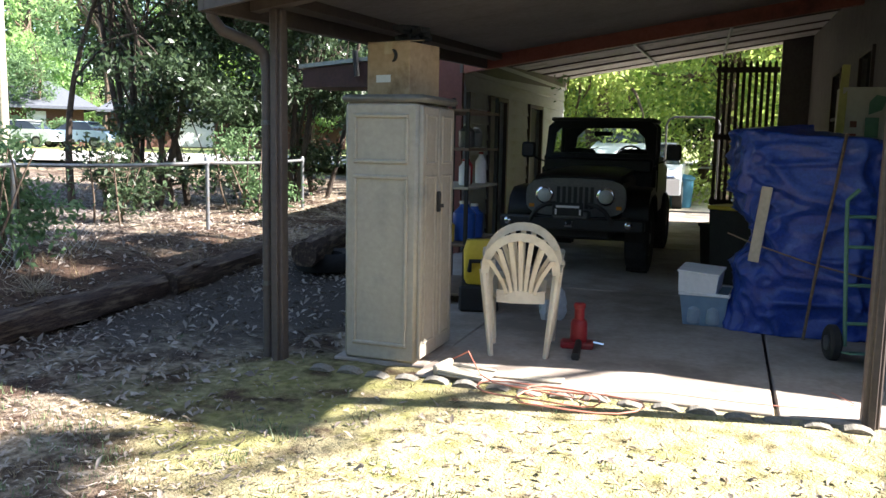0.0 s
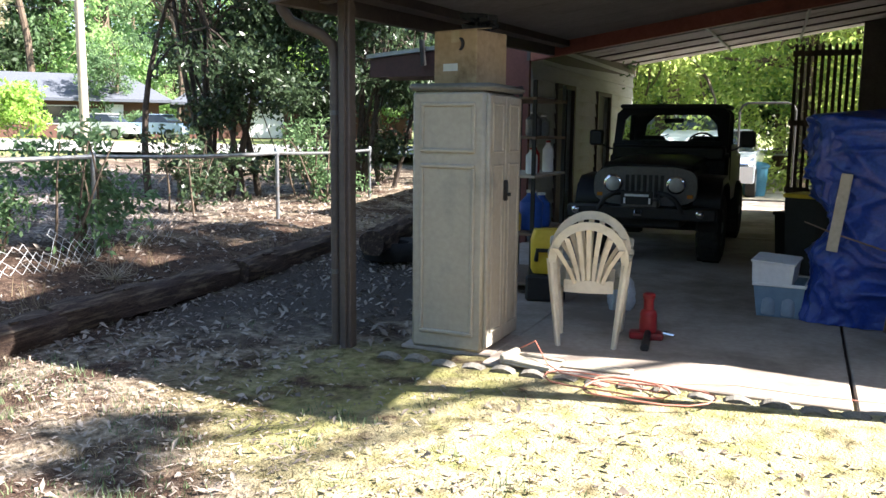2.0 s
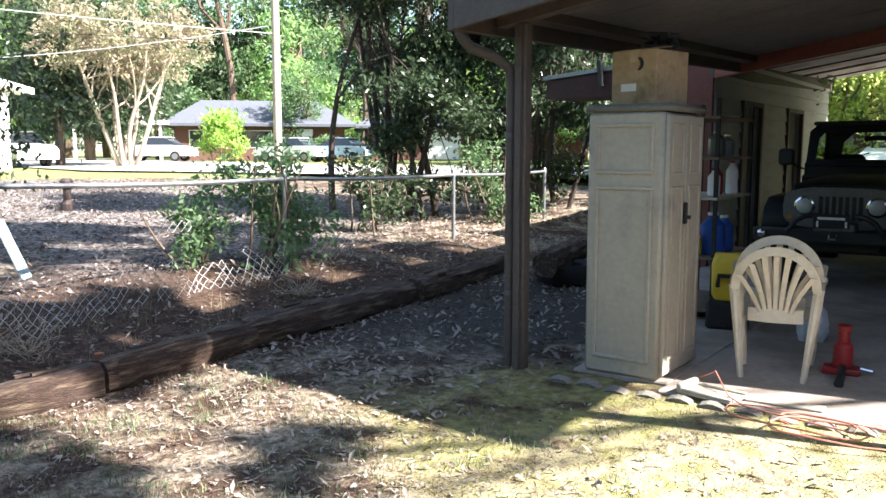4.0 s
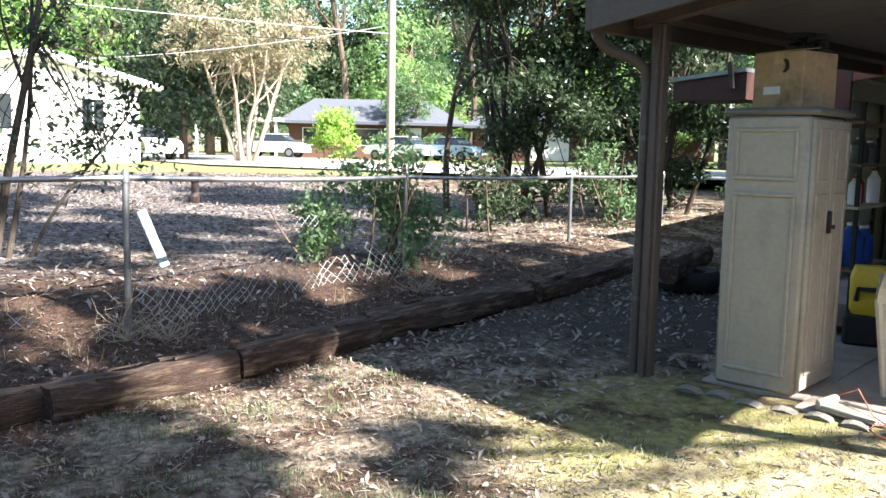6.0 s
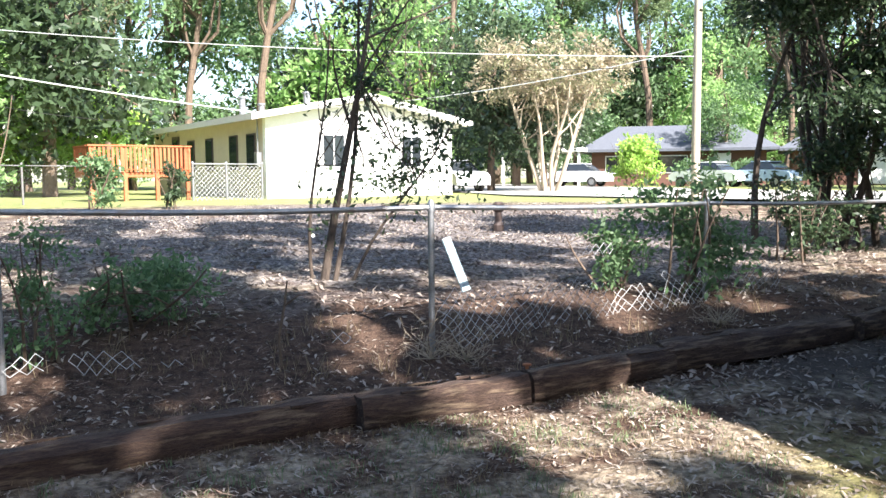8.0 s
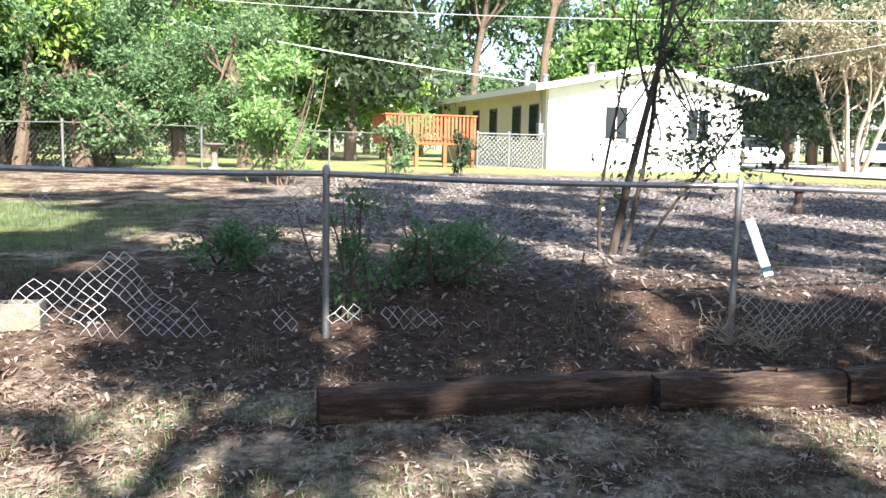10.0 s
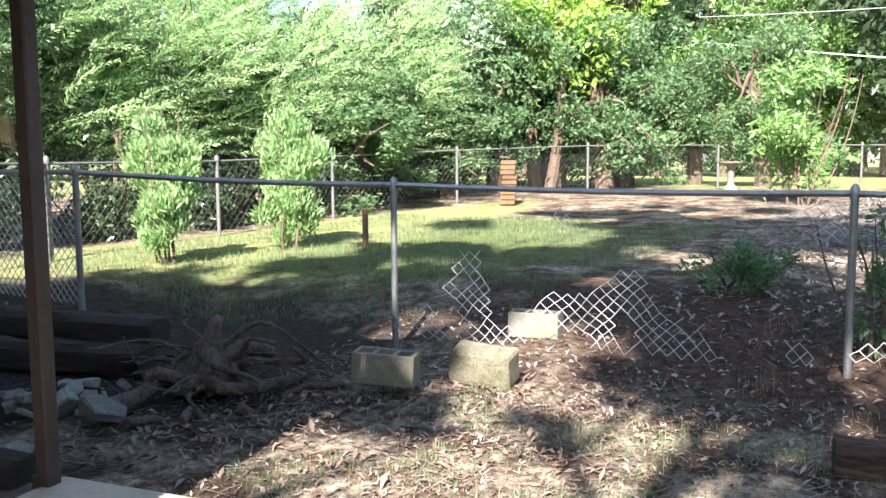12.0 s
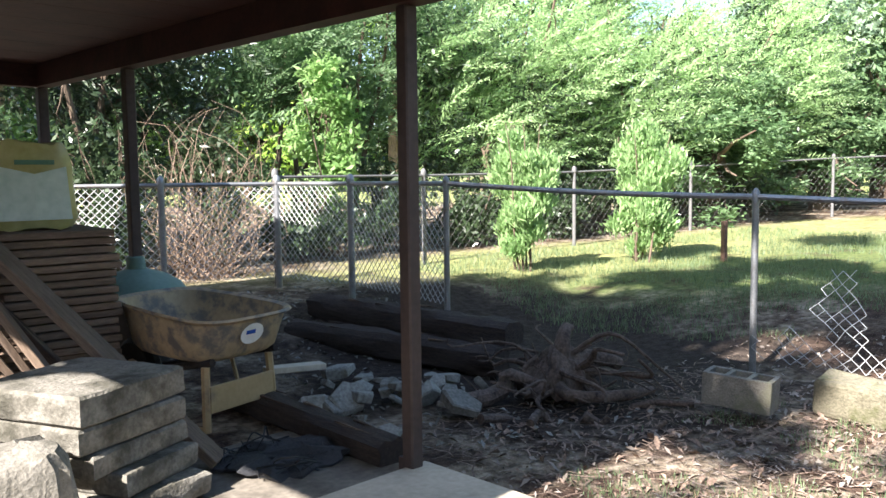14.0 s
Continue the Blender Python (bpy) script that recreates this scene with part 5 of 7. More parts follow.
# crape myrtle across the lawn
tree("flowering_tree", (-34.1, 16.8, 0.8), "vase-shaped tree with pale trunks and russet seed heads", 61,
     [((math.cos(a) * 0.35, math.sin(a) * 0.35, -0.1), (math.cos(a) * 2.0, math.sin(a) * 2.0, 4.6), 0.11) for a in np.linspace(0, 5.4, 8)],
     gather(61, 34, 0, 0, 5.0, 3.0, 3.0, 1.6, 0.9), 9000, 0.24, 0.09, LEAFPINK, bark=PALEBARK, branches=34, gap=0.48)
shrub((-46.0, 33.0, 0.8), "dark green bush before the brick house", 63, 1.6, 1.8, 1300, LEAFMID, 0.3, 0.12, gap=0.25)
shrub((-44.3, 35.8, 0.8), "green bush beside the parked cars", 64, 1.4, 1.6, 1200, LEAFMID, 0.3, 0.12, gap=0.25)
shrub((-42.3, 26.5, 0.8), "round yellow-green garden bush", 62, 2.0, 3.0, 2200, LEAFYELLOW, 0.3, 0.12, gap=0.25)

# woods all round, built from five kinds
KINDS = []


def wood_kind(name, label, seed, h, w, leaf, count, length, width, bare, bark=None, gap=0.45):
    place = (-70, -60 - 9 * len(KINDS), 0.6)
    st = [((0, 0, -0.2), (0.3, 0.2, h * 0.85), 0.28)]
    t = tree(name, place, label, seed, st, gather(seed, 26, 0, 0, h * (0.5 + bare / 2), w, w, h * (0.46 - bare / 2), w * 0.36), count, length, width, leaf, bark, branches=18, group="background woods", gap=gap)
    KINDS.append(t)


wood_kind("woodland_tree", "tall green woodland tree in sun", 70, 15, 4.2, LEAFMID, 6400, 0.4, 0.17, 0.15)
wood_kind("woodland_tree", "tall bright green woodland tree", 71, 13, 4.0, LEAFBRIGHT, 6400, 0.4, 0.17, 0.1)
wood_kind("pine_tree", "tall pine tree with bare trunk", 72, 19, 3.4, LEAFPINE, 6500, 0.42, 0.075, 0.42)
wood_kind("woodland_tree", "yellowing broad woodland tree in sun", 73, 12, 3.6, LEAFYELLOW, 5600, 0.38, 0.16, 0.1)
wood_kind("woodland_tree", "dark broad evergreen woodland tree", 74, 10, 4.2, LEAFDARK, 7000, 0.4, 0.17, -0.1, gap=0.3)
wrng = np.random.default_rng(80)
for ring, (dist, step) in enumerate(((44, 5.2), (56, 4.6), (70, 4.2))):
    a = -14.0
    while a < 178:
        a += step * (0.8 + 0.4 * wrng.random())
        d = dist * (0.93 + 0.14 * wrng.random())
        if 95 < a:
            d *= 0.92
        if a < 16:
            d *= 0.75
        x, y = -math.sin(radians(a)) * d, math.cos(radians(a)) * d
        if 52 < a < 92 and d < 56 or 38 < a <= 70 and d < 66:
            continue
        k = KINDS[int(wrng.choice(5, p=(0.28, 0.3, 0.2, 0.14, 0.08)))]
        if 128 < a < 140 or 114.5 < a < 118.5 or a > 118 and ring:
            continue
        if 80 < a < 94:
            k = KINDS[2]
        if ring and not 18 < a < 146:
            continue
        s = 0.85 + 0.4 * wrng.random()
        copy_thing(k, pose(x, y, 0.5, 0, 0, wrng.random() * 360) @ Matrix.Scale(s, 4))
for k in range(22):
    a = 26 + 2.3 * k
    d = 84 + 8 * wrng.random()
    copy_thing(KINDS[(0, 2, 1, 0, 4)[k % 5]], pose(-math.sin(radians(a)) * d, math.cos(radians(a)) * d, 0.5, 0, 0, k * 77) @ Matrix.Scale(1.5, 4))
for k, a in enumerate((66, 70.5, 74, 77.5, 80.5, 83, 88.5, 91.5, 95, 98.5, 102)):
    d = 60 + 7 * (k % 3)
    copy_thing(KINDS[(4, 0, 2, 1, 4, 2, 0, 2, 4, 0, 1)[k]], pose(-math.sin(radians(a)) * d, math.cos(radians(a)) * d, 0.5, 0, 0, k * 53) @ Matrix.Scale(1.25 + 0.1 * (k % 2), 4))
# low growth that fills the woods to the ground
a = -12.0
while a < 180:
    a += 2.4 * (0.8 + 0.4 * wrng.random())
    d = (80 if 36 < a < 70 else 58 if a < 92 and a >= 70 else 44 if a >= 92 else 34) * (0.95 + 0.12 * wrng.random())
    if 20 < a <= 36:
        d = 66
    x, y = -math.sin(radians(a)) * d, math.cos(radians(a)) * d
    copy_thing(KINDS[int(wrng.choice((0, 1, 1, 4, 3)))], pose(x, y, 0.3, 0, 0, wrng.random() * 360) @ Matrix.Diagonal((0.62, 0.62, 0.45 + 0.2 * wrng.random(), 1)))
for x, y, s in ((-37, 15.2, 0.75), (-40, 19.5, 0.6)):
    copy_thing(KINDS[4], pose(x, y, 0.6, 0, 0, x * 30) @ Matrix.Scale(s, 4))
copy_thing(KINDS[4], pose(-37.0, 35.6, 0.6, 0, 0, 40) @ Matrix.Scale(0.5, 4))
copy_thing(KINDS[0], pose(-47.5, 36.5, 0.6, 0, 0, 140) @ Matrix.Scale(0.5, 4))
# undergrowth behind the boundary fence
for name, seed, leaf in (("young_tree", 77, LEAFMID), ("young_tree", 78, LEAFMID)):
    wood_kind(name, "dense young tree behind the boundary fence", seed, 5.5, 1.9, leaf, 9000, 0.17, 0.07, -0.1, gap=0.3)
for i in range(8, 22):
    f = i / 25
    x = -4.5 - 25 * f + wrng.normal() * 0.5
    y = -11.6 + 7.0 * max(0, f - 0.45) / 0.55 - 3.5 * f * (1 - f) + wrng.normal() * 0.8 - (1.5 if i % 2 else 0)
    copy_thing(KINDS[5 + i % 2], pose(x, y, 0.3, 0, 0, wrng.random() * 360) @ Matrix.Diagonal((0.95, 0.95, (0.5 if i < 14 else 0.8) + 0.2 * wrng.random(), 1)))
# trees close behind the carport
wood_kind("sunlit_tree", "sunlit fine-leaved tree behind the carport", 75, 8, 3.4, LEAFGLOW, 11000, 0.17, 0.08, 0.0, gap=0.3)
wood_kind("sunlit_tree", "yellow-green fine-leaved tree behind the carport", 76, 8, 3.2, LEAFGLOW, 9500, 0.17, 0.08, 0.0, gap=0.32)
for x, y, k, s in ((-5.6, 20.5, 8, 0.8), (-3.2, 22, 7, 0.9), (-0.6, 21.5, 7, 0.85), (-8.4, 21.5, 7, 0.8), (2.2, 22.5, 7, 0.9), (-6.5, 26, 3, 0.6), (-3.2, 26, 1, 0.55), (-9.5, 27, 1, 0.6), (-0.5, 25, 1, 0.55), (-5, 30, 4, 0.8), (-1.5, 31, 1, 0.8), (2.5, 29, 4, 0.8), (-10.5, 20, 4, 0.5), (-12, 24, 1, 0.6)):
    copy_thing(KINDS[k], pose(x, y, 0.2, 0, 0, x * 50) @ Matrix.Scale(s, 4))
# tall trees behind the house that throw the dappled shade
for i, (x, y, cx, cy, cz, r, n, clumps) in enumerate(((6.0, 8.5, 3.6, 8.2, 13.0, 3.8, 4200, 34), (5.4, 0.4, 3.0, 2.0, 9.6, 3.0, 4600, 38), (4.2, -1.2, 4.3, 4.2, 9.2, 2.6, 4200, 36), (9.5, -2.5, 7.2, 1.2, 9.8, 2.8, 420, 5),
                                                       (9.0, -1.0, 6.8, 3.2, 9.6, 2.2, 750, 8), (6.2, -4.0, 3.2, -1.2, 9.6, 2.9, 6500, 56), (7.5, -5.5, 6.1, -2.2, 9.6, 2.0, 5200, 46), (5.0, -2.4, 3.4, 4.0, 13.5, 3.6, 6000, 46), (8.0, 10.5, 6.2, 10.0, 13.0, 2.8, 1900, 18),
                                                       (4.5, 14.5, 6.6, 5.4, 9.0, 1.6, 480, 4),
                                                       (5.0, 15.5, -0.8, 6.0, 13.0, 4.2, 6500, 46), (6.5, -3.0, 1.2, 0.4, 13.0, 3.2, 4200, 32))):
    tree("yard_tree", (x, y, 0), "tall leafy yard tree over the house", 90 + i, [((0, 0, -0.1), (cx - x, cy - y, cz), 0.12)],
         gather(90 + i, clumps if n > 1500 else clumps * 2, cx - x, cy - y, cz, r, r, 0.9, 0.48 if n > 1500 else 0.3), int(n * (1.35 if n > 1500 else 0.8)), 0.28, 0.17, LEAFMID, branches=12 if n > 1500 else 7, gap=0.44, gap_scale=0.95, shell=0.25)

# ---- neighbouring houses, street things ----


def neighbour_house():
    c2, c1 = Vector((-29.7, 3.72, 0)), Vector((-31.97, 11.41, 0))
    g = (c1 - c2)
    m = Matrix.Translation((c2.x, c2.y, 0.55)) @ Matrix.Rotation(math.atan2(g.y, g.x), 4, "Z")
    W, D, H, R = g.length, 13.0, 3.0, 3.75
    t = thing("neighbour_house", m, "white single-storey house with low gabled roof", "house")
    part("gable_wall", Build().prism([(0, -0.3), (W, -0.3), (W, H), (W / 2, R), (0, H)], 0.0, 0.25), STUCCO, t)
    part("side_wall", Build().box(0.0, 0.252, -0.3, 0.25, D, H), SHADECREAM, t, "cream side wall with shade in its colour")
    part("rear_wall", Build().box(0.252, D - 0.25, -0.3, W, D, H).box(W - 0.25, 0.252, -0.3, W, D - 0.252, H), SHADECREAM, t)
    rf = Build()
    for s in (0, 1):
        e, k = (-0.7, W / 2) if s == 0 else (W / 2, W + 0.7)
        z0, z1 = (H - 0.12, R + 0.03) if s == 0 else (R + 0.03, H - 0.12)
        rf.add([(e, -0.5, z0), (k, -0.5, z1), (k, D + 0.4, z1), (e, D + 0.4, z0), (e, -0.5, z0 + 0.22), (k, -0.5, z1 + 0.22), (k, D + 0.4, z1 + 0.22), (e, D + 0.4, z0 + 0.22)],
               [(0, 3, 2, 1), (4, 5, 6, 7), (0, 1, 5, 4), (2, 3, 7, 6), (1, 2, 6, 5), (0, 4, 7, 3)])
    ro = part("roof", rf, ROOFWHITE, t, "pale low-pitched roof")
    for x, y in ((2.6, 2.0), (1.2, 5.0), (3.1, 7.5)):
        part("vent_pipe", Build().lathe([(0.13, R - 0.3), (0.13, R + 0.36), (0.18, R + 0.37), (0.18, R + 0.44)], 10, x, y), GALV, ro)
    for x in (2.2, 5.6):
        wi = part("window", Build().box(x - 0.04, -0.05, 1.25, x + 0.94, 0.0, 2.5), WHITE, t)
        for k in range(2):
            part("pane", Build().box(x + 0.02 + 0.45 * k, -0.07, 1.31, x + 0.42 + 0.45 * k, -0.052, 2.44), DARKGLASS, wi)
    for y in (0.9, 2.6, 5.2, 7.4):
        wi = part("window", Build().box(-0.05, y - 0.05, 1.2, 0.0, y + 0.75, 2.5), BROWN, t)
        part("pane", Build().box(-0.07, y, 1.26, -0.052, y + 0.7, 2.44), DARKGLASS, wi)
    do = part("door", Build().box(-0.06, 9.3, 0.7, 0.0, 10.2, 2.75), BROWN, t, "glazed back door above the deck")
    part("pane", Build().box(-0.08, 9.4, 1.0, -0.062, 10.1, 2.6), DARKGLASS, do)
    part("meter_box", Build().box(-0.2, 0.35, 1.3, 0.0, 0.6, 1.8, 0.02).tube([(-0.1, 0.48, 1.8), (-0.1, 0.48, 3.0)], 0.03, 6), GALV, t)
    return m, H


HOUSE_M, HOUSE_H = neighbour_house()


def deck():
    t = thing("wooden_deck", Matrix.Translation((-29.3, -0.4, 0.55)) @ Matrix.Rotation(radians(108), 4, "Z"), "orange-stained raised wooden deck with slatted rail", "deck")
    x0, x1, y0, y1 = -1.65, 1.65, 0, 1.7
    part("platform", Build().box(x0, y0, 0.95, x1, y1, 1.12, 0.01), DECK, t)
    for x in np.linspace(x0 + 0.1, x1 - 0.1, 4):
        part("post", Build().box(x - 0.06, y0 - 0.06, -0.2, x + 0.06, y0 + 0.06, 1.95), DECK, t)
    for x in np.linspace(x0 + 0.05, x1 - 0.05, 24):
        part("slat", Build().box(x - 0.035, y0 - 0.1, 1.12, x + 0.035, y0 - 0.062, 1.92), DECK, t)
    part("top_rail", Build().box(x0 - 0.03, y0 - 0.12, 1.95, x1 + 0.03, y0 + 0.08, 2.0).box(x0, y0 - 0.125, 1.2, x1, y0 - 0.102, 1.22), DECK, t)
    for sx in (x0, x1):
        for y in np.linspace(y0 + 0.2, y1, 8):
            part("slat", Build().box(sx - 0.02, y - 0.04, 1.12, sx + 0.02, y + 0.04, 1.94), DECK, t)
        part("side_rail", Build().box(sx - 0.05, y0 + 0.1, 1.945, sx + 0.05, y1, 1.99), DECK, t)


deck()
side = thing("side_yard_fence", Matrix(), "white galvanised chain-link fence beside the house", "fence")
SIDE = [(-29.6, 3.55), (-29.0, 2.3), (-28.6, 1.2)]
for x, y in SIDE:
    fence_post(side, x, y, 0.6, 1.95, 0.04)
for i in range(2):
    part("rail", Build().tube([(*SIDE[i], 1.92), (*SIDE[i + 1], 1.92)], 0.025, 6), GALV, side)
    vs, fs = wire_run(SIDE[i], SIDE[i + 1], 0.65, 1.9, lambda s, z: True, cell=0.16, r=0.006)
    part("mesh_wire", Build().add(vs, fs), WIRE, side)


def far_house(place, turn, W, D, H, R, wall, roofm, label, windows):
    t = thing("far_house", Matrix.Translation(place) @ Matrix.Rotation(turn, 4, "Z"), label, "house")
    part("wall", Build().box(0, 0, -0.4, W, D, H), wall, t)
    part("roof", Build().add([(-0.8, -0.8, H), (W + 0.8, -0.8, H), (W + 0.8, D + 0.8, H), (-0.8, D + 0.8, H), (1.6, D / 2, R), (W - 1.6, D / 2, R), (-0.8, -0.8, H - 0.18), (W + 0.8, -0.8, H - 0.18), (W + 0.8, D + 0.8, H - 0.18), (-0.8, D + 0.8, H - 0.18)],
                             [(0, 1, 5, 4), (1, 2, 5), (2, 3, 4, 5), (3, 0, 4), (6, 7, 1, 0), (7, 8, 2, 1), (8, 9, 3, 2), (9, 6, 0, 3), (9, 8, 7, 6)]), roofm, t)
    for x, w, z0, z1, kind in windows:
        fr = part("window" if kind == "window" else "door", Build().box(x - 0.06, -0.06, z0 - 0.06, x + w + 0.06, -0.002, z1 + 0.06), WHITE, t)
        part("pane", Build().box(x, -0.08, z0, x + w, -0.062, z1), DARKGLASS if kind == "window" else WHITE, fr)
    return t


far_house((-52.2, 29.0, 0.75), math.atan2(7.3, 4.9), 11.5, 8, 2.5, 4.3, BRICKRED, ROOFGREY, "red brick house with grey shingle roof", ((1.0, 2.0, 0.9, 2.0, "window"), (4.2, 2.2, 0.9, 2.0, "window"), (8.2, 1.0, 0.1, 2.1, "door")))
far_house((-44.5, 39.5, 0.75), math.atan2(6.5, 5.5), 16, 8, 2.4, 4.0, BRICKRED, ROOFGREY, "brown brick house behind the trees", ((1.0, 1.6, 0.9, 2.0, "window"), (4.0, 2.6, 0.1, 2.1, "door"), (9.2, 2.2, 0.9, 2.0, "window")))
carport2 = thing("far_carport", Matrix.Translation((-54.6, 26.2, 0.75)) @ Matrix.Rotation(math.atan2(7.3, 4.9), 4, "Z"), "flat pale carport roof beside the brick house", "carport")
part("roof", Build().box(-2.5, -3, 2.35, 3.4, 4, 2.6), ROOFWHITE, carport2)
for x in (-2.2, 3.0):
    part("post", Build().box(x - 0.08, -2.8, -0.2, x + 0.08, -2.64, 2.35), WHITE, carport2)


def car(place, turn, paint, label):
    t = thing("parked_car", Matrix.Translation(place) @ Matrix.Rotation(turn, 4, "Z"), label, "car", "parked cars")
    lower = [(-2.2, 0.35), (-2.25, 0.7), (-1.9, 0.92), (-1.0, 1.0), (1.2, 1.0), (2.0, 0.88), (2.2, 0.7), (2.2, 0.35)]
    part("body", Build().prism(lower, -0.88, 0.88), paint, t, smooth=True)
    cab = Build().loft([[(-1.1, -0.8, 0.99), (1.35, -0.8, 0.99), (1.35, 0.8, 0.99), (-1.1, 0.8, 0.99)], [(-0.35, -0.64, 1.45), (0.75, -0.64, 1.45), (0.75, 0.64, 1.45), (-0.35, 0.64, 1.45)]])
    part("window_glass", cab, DARKGLASS, t, smooth=True)
    part("cabin_roof", Build().box(-0.4, -0.66, 1.44, 0.8, 0.66, 1.49, 0.02), paint, t, smooth=True)
    for x in (-1.4, 1.35):
        for y in (-0.8, 0.8):
            w = part("wheel", Build(pose(x, y, 0.32, 90)).lathe([(0.2, -0.1), (0.31, -0.1), (0.32, 0), (0.31, 0.1), (0.2, 0.1)], 18), RUBBER, t, smooth=True)
            part("rim", Build(pose(x, y, 0.32, 90)).lathe([(0.19, -0.105), (0.2, 0), (0.19, 0.105)], 12), GALV, w, smooth=True)
    for y in (-0.65, 0.65):
        part("headlight", Build().box(-2.24, y - 0.15, 0.62, -2.15, y + 0.15, 0.76, 0.02), CHROME, t)
    return t


car((-42.4, 31.5, 0.72), radians(22), CARWHITE, "pale silver car parked across the street")
car((-40.2, 33.6, 0.72), radians(18), CARBLUE, "pale blue car parked across the street")
car((-48.4, 25.8, 0.75), radians(40), CARWHITE, "white car parked beside the far house")
car((-36.8, 13.0, 0.72), radians(10), CARWHITE, "white car parked behind the white house")
car(tuple(CP @ Vector((-2.6, 16.3, 0.03))), radians(98), CARWHITE, "white car parked behind the off-road vehicle")

pole = thing("utility_pole", Matrix.Translation((-20.2, 14.6, 0.5)), "pale wooden utility pole with street lamp", "pole")
part("shaft", Build().tube([(0, 0, -0.5), (0, 0, 5), (0, 0, 10.5)], [0.125, 0.115, 0.1], 12), POLEWOOD, pole, smooth=True)
lamp = part("lamp_arm", Build().tube([(0, 0, 5.8), (0.6, 0.9, 5.95), (0.75, 1.2, 5.85)], 0.035, 6), GALV, pole)
part("lamp_head", Build().box(0.62, 1.1, 5.7, 0.88, 1.6, 5.86, 0.04), WHITE, lamp)
part("cross_arm", Build().box(-0.06, -1.1, 9.2, 0.06, 1.1, 9.32), POLEWOOD, pole)


def cable(name, a, b, sag, r, label):
    a, b = Vector(a), Vector(b)
    pts = [a.lerp(b, k / 24) - Vector((0, 0, sag * 4 * (k / 24) * (1 - k / 24))) for k in range(25)]
    return solid(name, Build().tube(pts, r, 5), WIRE if r > 0.011 else BLACK, label, "cable", "overhead cables")


HM = HOUSE_M @ Vector((0, 0, HOUSE_H))
cable("overhead_cable", (-20.11, 14.67, 4.74), (-32.54, -10.17, 6.88), 0.35, 0.013, "pale overhead utility cable")
cable("overhead_cable", (-20.11, 14.66, 4.48), (-39.24, -8.13, 6.47), 0.35, 0.009, "thin dark overhead cable")
cable("overhead_cable", (-20.2, 14.6, 5.0), tuple(HM + Vector((0.3, 1.4, 0.3))), 0.3, 0.013, "thin pale cable from pole to house")
cable("overhead_cable", (-30.13, 3.40, 3.76), (-24.21, -11.47, 5.54), 0.2, 0.022, "thick pale service cable to the house")
cable("overhead_cable", (-31.03, 0.69, 3.45), (-26.15, -7.07, 4.23), 0.35, 0.01, "thin dark cable sagging over the yard")
cable("overhead_cable", (-20.2, 14.6, 6.8), (-6, 48, 7.6), 0.8, 0.014, "thin dark overhead cable")

bath = thing("bird_bath", Matrix.Translation(at_ground(-21.3, -5.8)), "small grey concrete bird bath", "bird bath")
part("pedestal", Build().lathe([(0.2, -0.05), (0.19, 0.06), (0.09, 0.12), (0.08, 0.5), (0.12, 0.58)], 14), BLOCK, bath, smooth=True)
part("bowl", Build().lathe([(0.12, 0.58), (0.3, 0.66), (0.31, 0.7), (0.26, 0.69), (0.1, 0.64)], 16), BLOCK, bath, smooth=True)
pile = thing("wood_stack", Matrix.Translation(at_ground(-14.9, -8.5)), "stack of orange-brown split boards under the trees", "wood stack")
for k in range(9):
    part("board", Build(pose(0, 0, k * 0.1 + 0.02, 0, 0, 24 + (k * 37) % 17)).box(-0.2, -0.15, 0, 0.2, 0.15, 0.085, 0.01), STACKWOOD, pile)

# ---- small things in the carport ----


def lumpy(rings_at, n, shape, seed, amount, freq=2.0):
    """Rings of points round upright stations, pushed about by noise."""
    rings = []
    for z, sc in rings_at:
        ring = []
        for k in range(n):
            a = 2 * math.pi * k / n
            x, y = shape(a, z)
            g = 1 + amount * noise.noise((math.cos(a) * freq + seed, math.sin(a) * freq, z * freq * 1.3))
            ring.append((x * sc * g, y * sc * g, z + amount * 0.25 * noise.noise((a * 2, z * 3, seed))))
        rings.append(ring)
    return rings


def squarish(rx, ry, p=0.4):
    def shape(a, z):
        c, s = math.cos(a), math.sin(a)
        return rx * abs(c) ** p * (1 if c > 0 else -1), ry * abs(s) ** p * (1 if s > 0 else -1)
    return shape


# scalloped edging and cords before the slab
edging = thing("scalloped_edging", CP, "row of scalloped concrete edging along the slab", "edging")
scallop = mesh_of("scallop", Build().prism([(-0.09, -0.05), (0.09, -0.05), (0.088, 0.02), (0.06, 0.05), (0.02, 0.062), (-0.02, 0.062), (-0.06, 0.05), (-0.088, 0.02)], -0.028, 0.028), BLOCK)
for k in range(17):
    ob = new("scallop", scallop)
    ob.parent = edging
    ob.matrix_local = pose(-3.0 + 0.185 * k, -0.075 + 0.012 * math.sin(k * 2.3), -0.006 + 0.006 * math.sin(k * 1.7), 14 + 6 * math.sin(k), 0, 2 * math.sin(k * 3))


def cord(name, pts, r, material, label, m=CP, category="cord"):
    return solid(name, Build().tube(pts, r, 6), material, label, category, m=m, smooth=True)


loops = []
for k in range(46):
    a = k * 0.36
    loops.append((-1.65 + 0.3 * math.cos(a) * (1 + 0.3 * math.sin(k * 0.21)) + 0.006 * k, -0.22 + 0.16 * math.sin(a) + 0.05 * math.sin(k * 0.17), 0.07 + 0.008 * math.sin(k * 1.1)))
cord("extension_cord", [(-2.3, 0.35, 0.06), (-2.15, 0.2, 0.16), (-2.02, 0.02, 0.08), (-1.9, -0.12, 0.08)] + loops, 0.0045, ORANGECORD, "orange extension cord in loose loops on the ground")
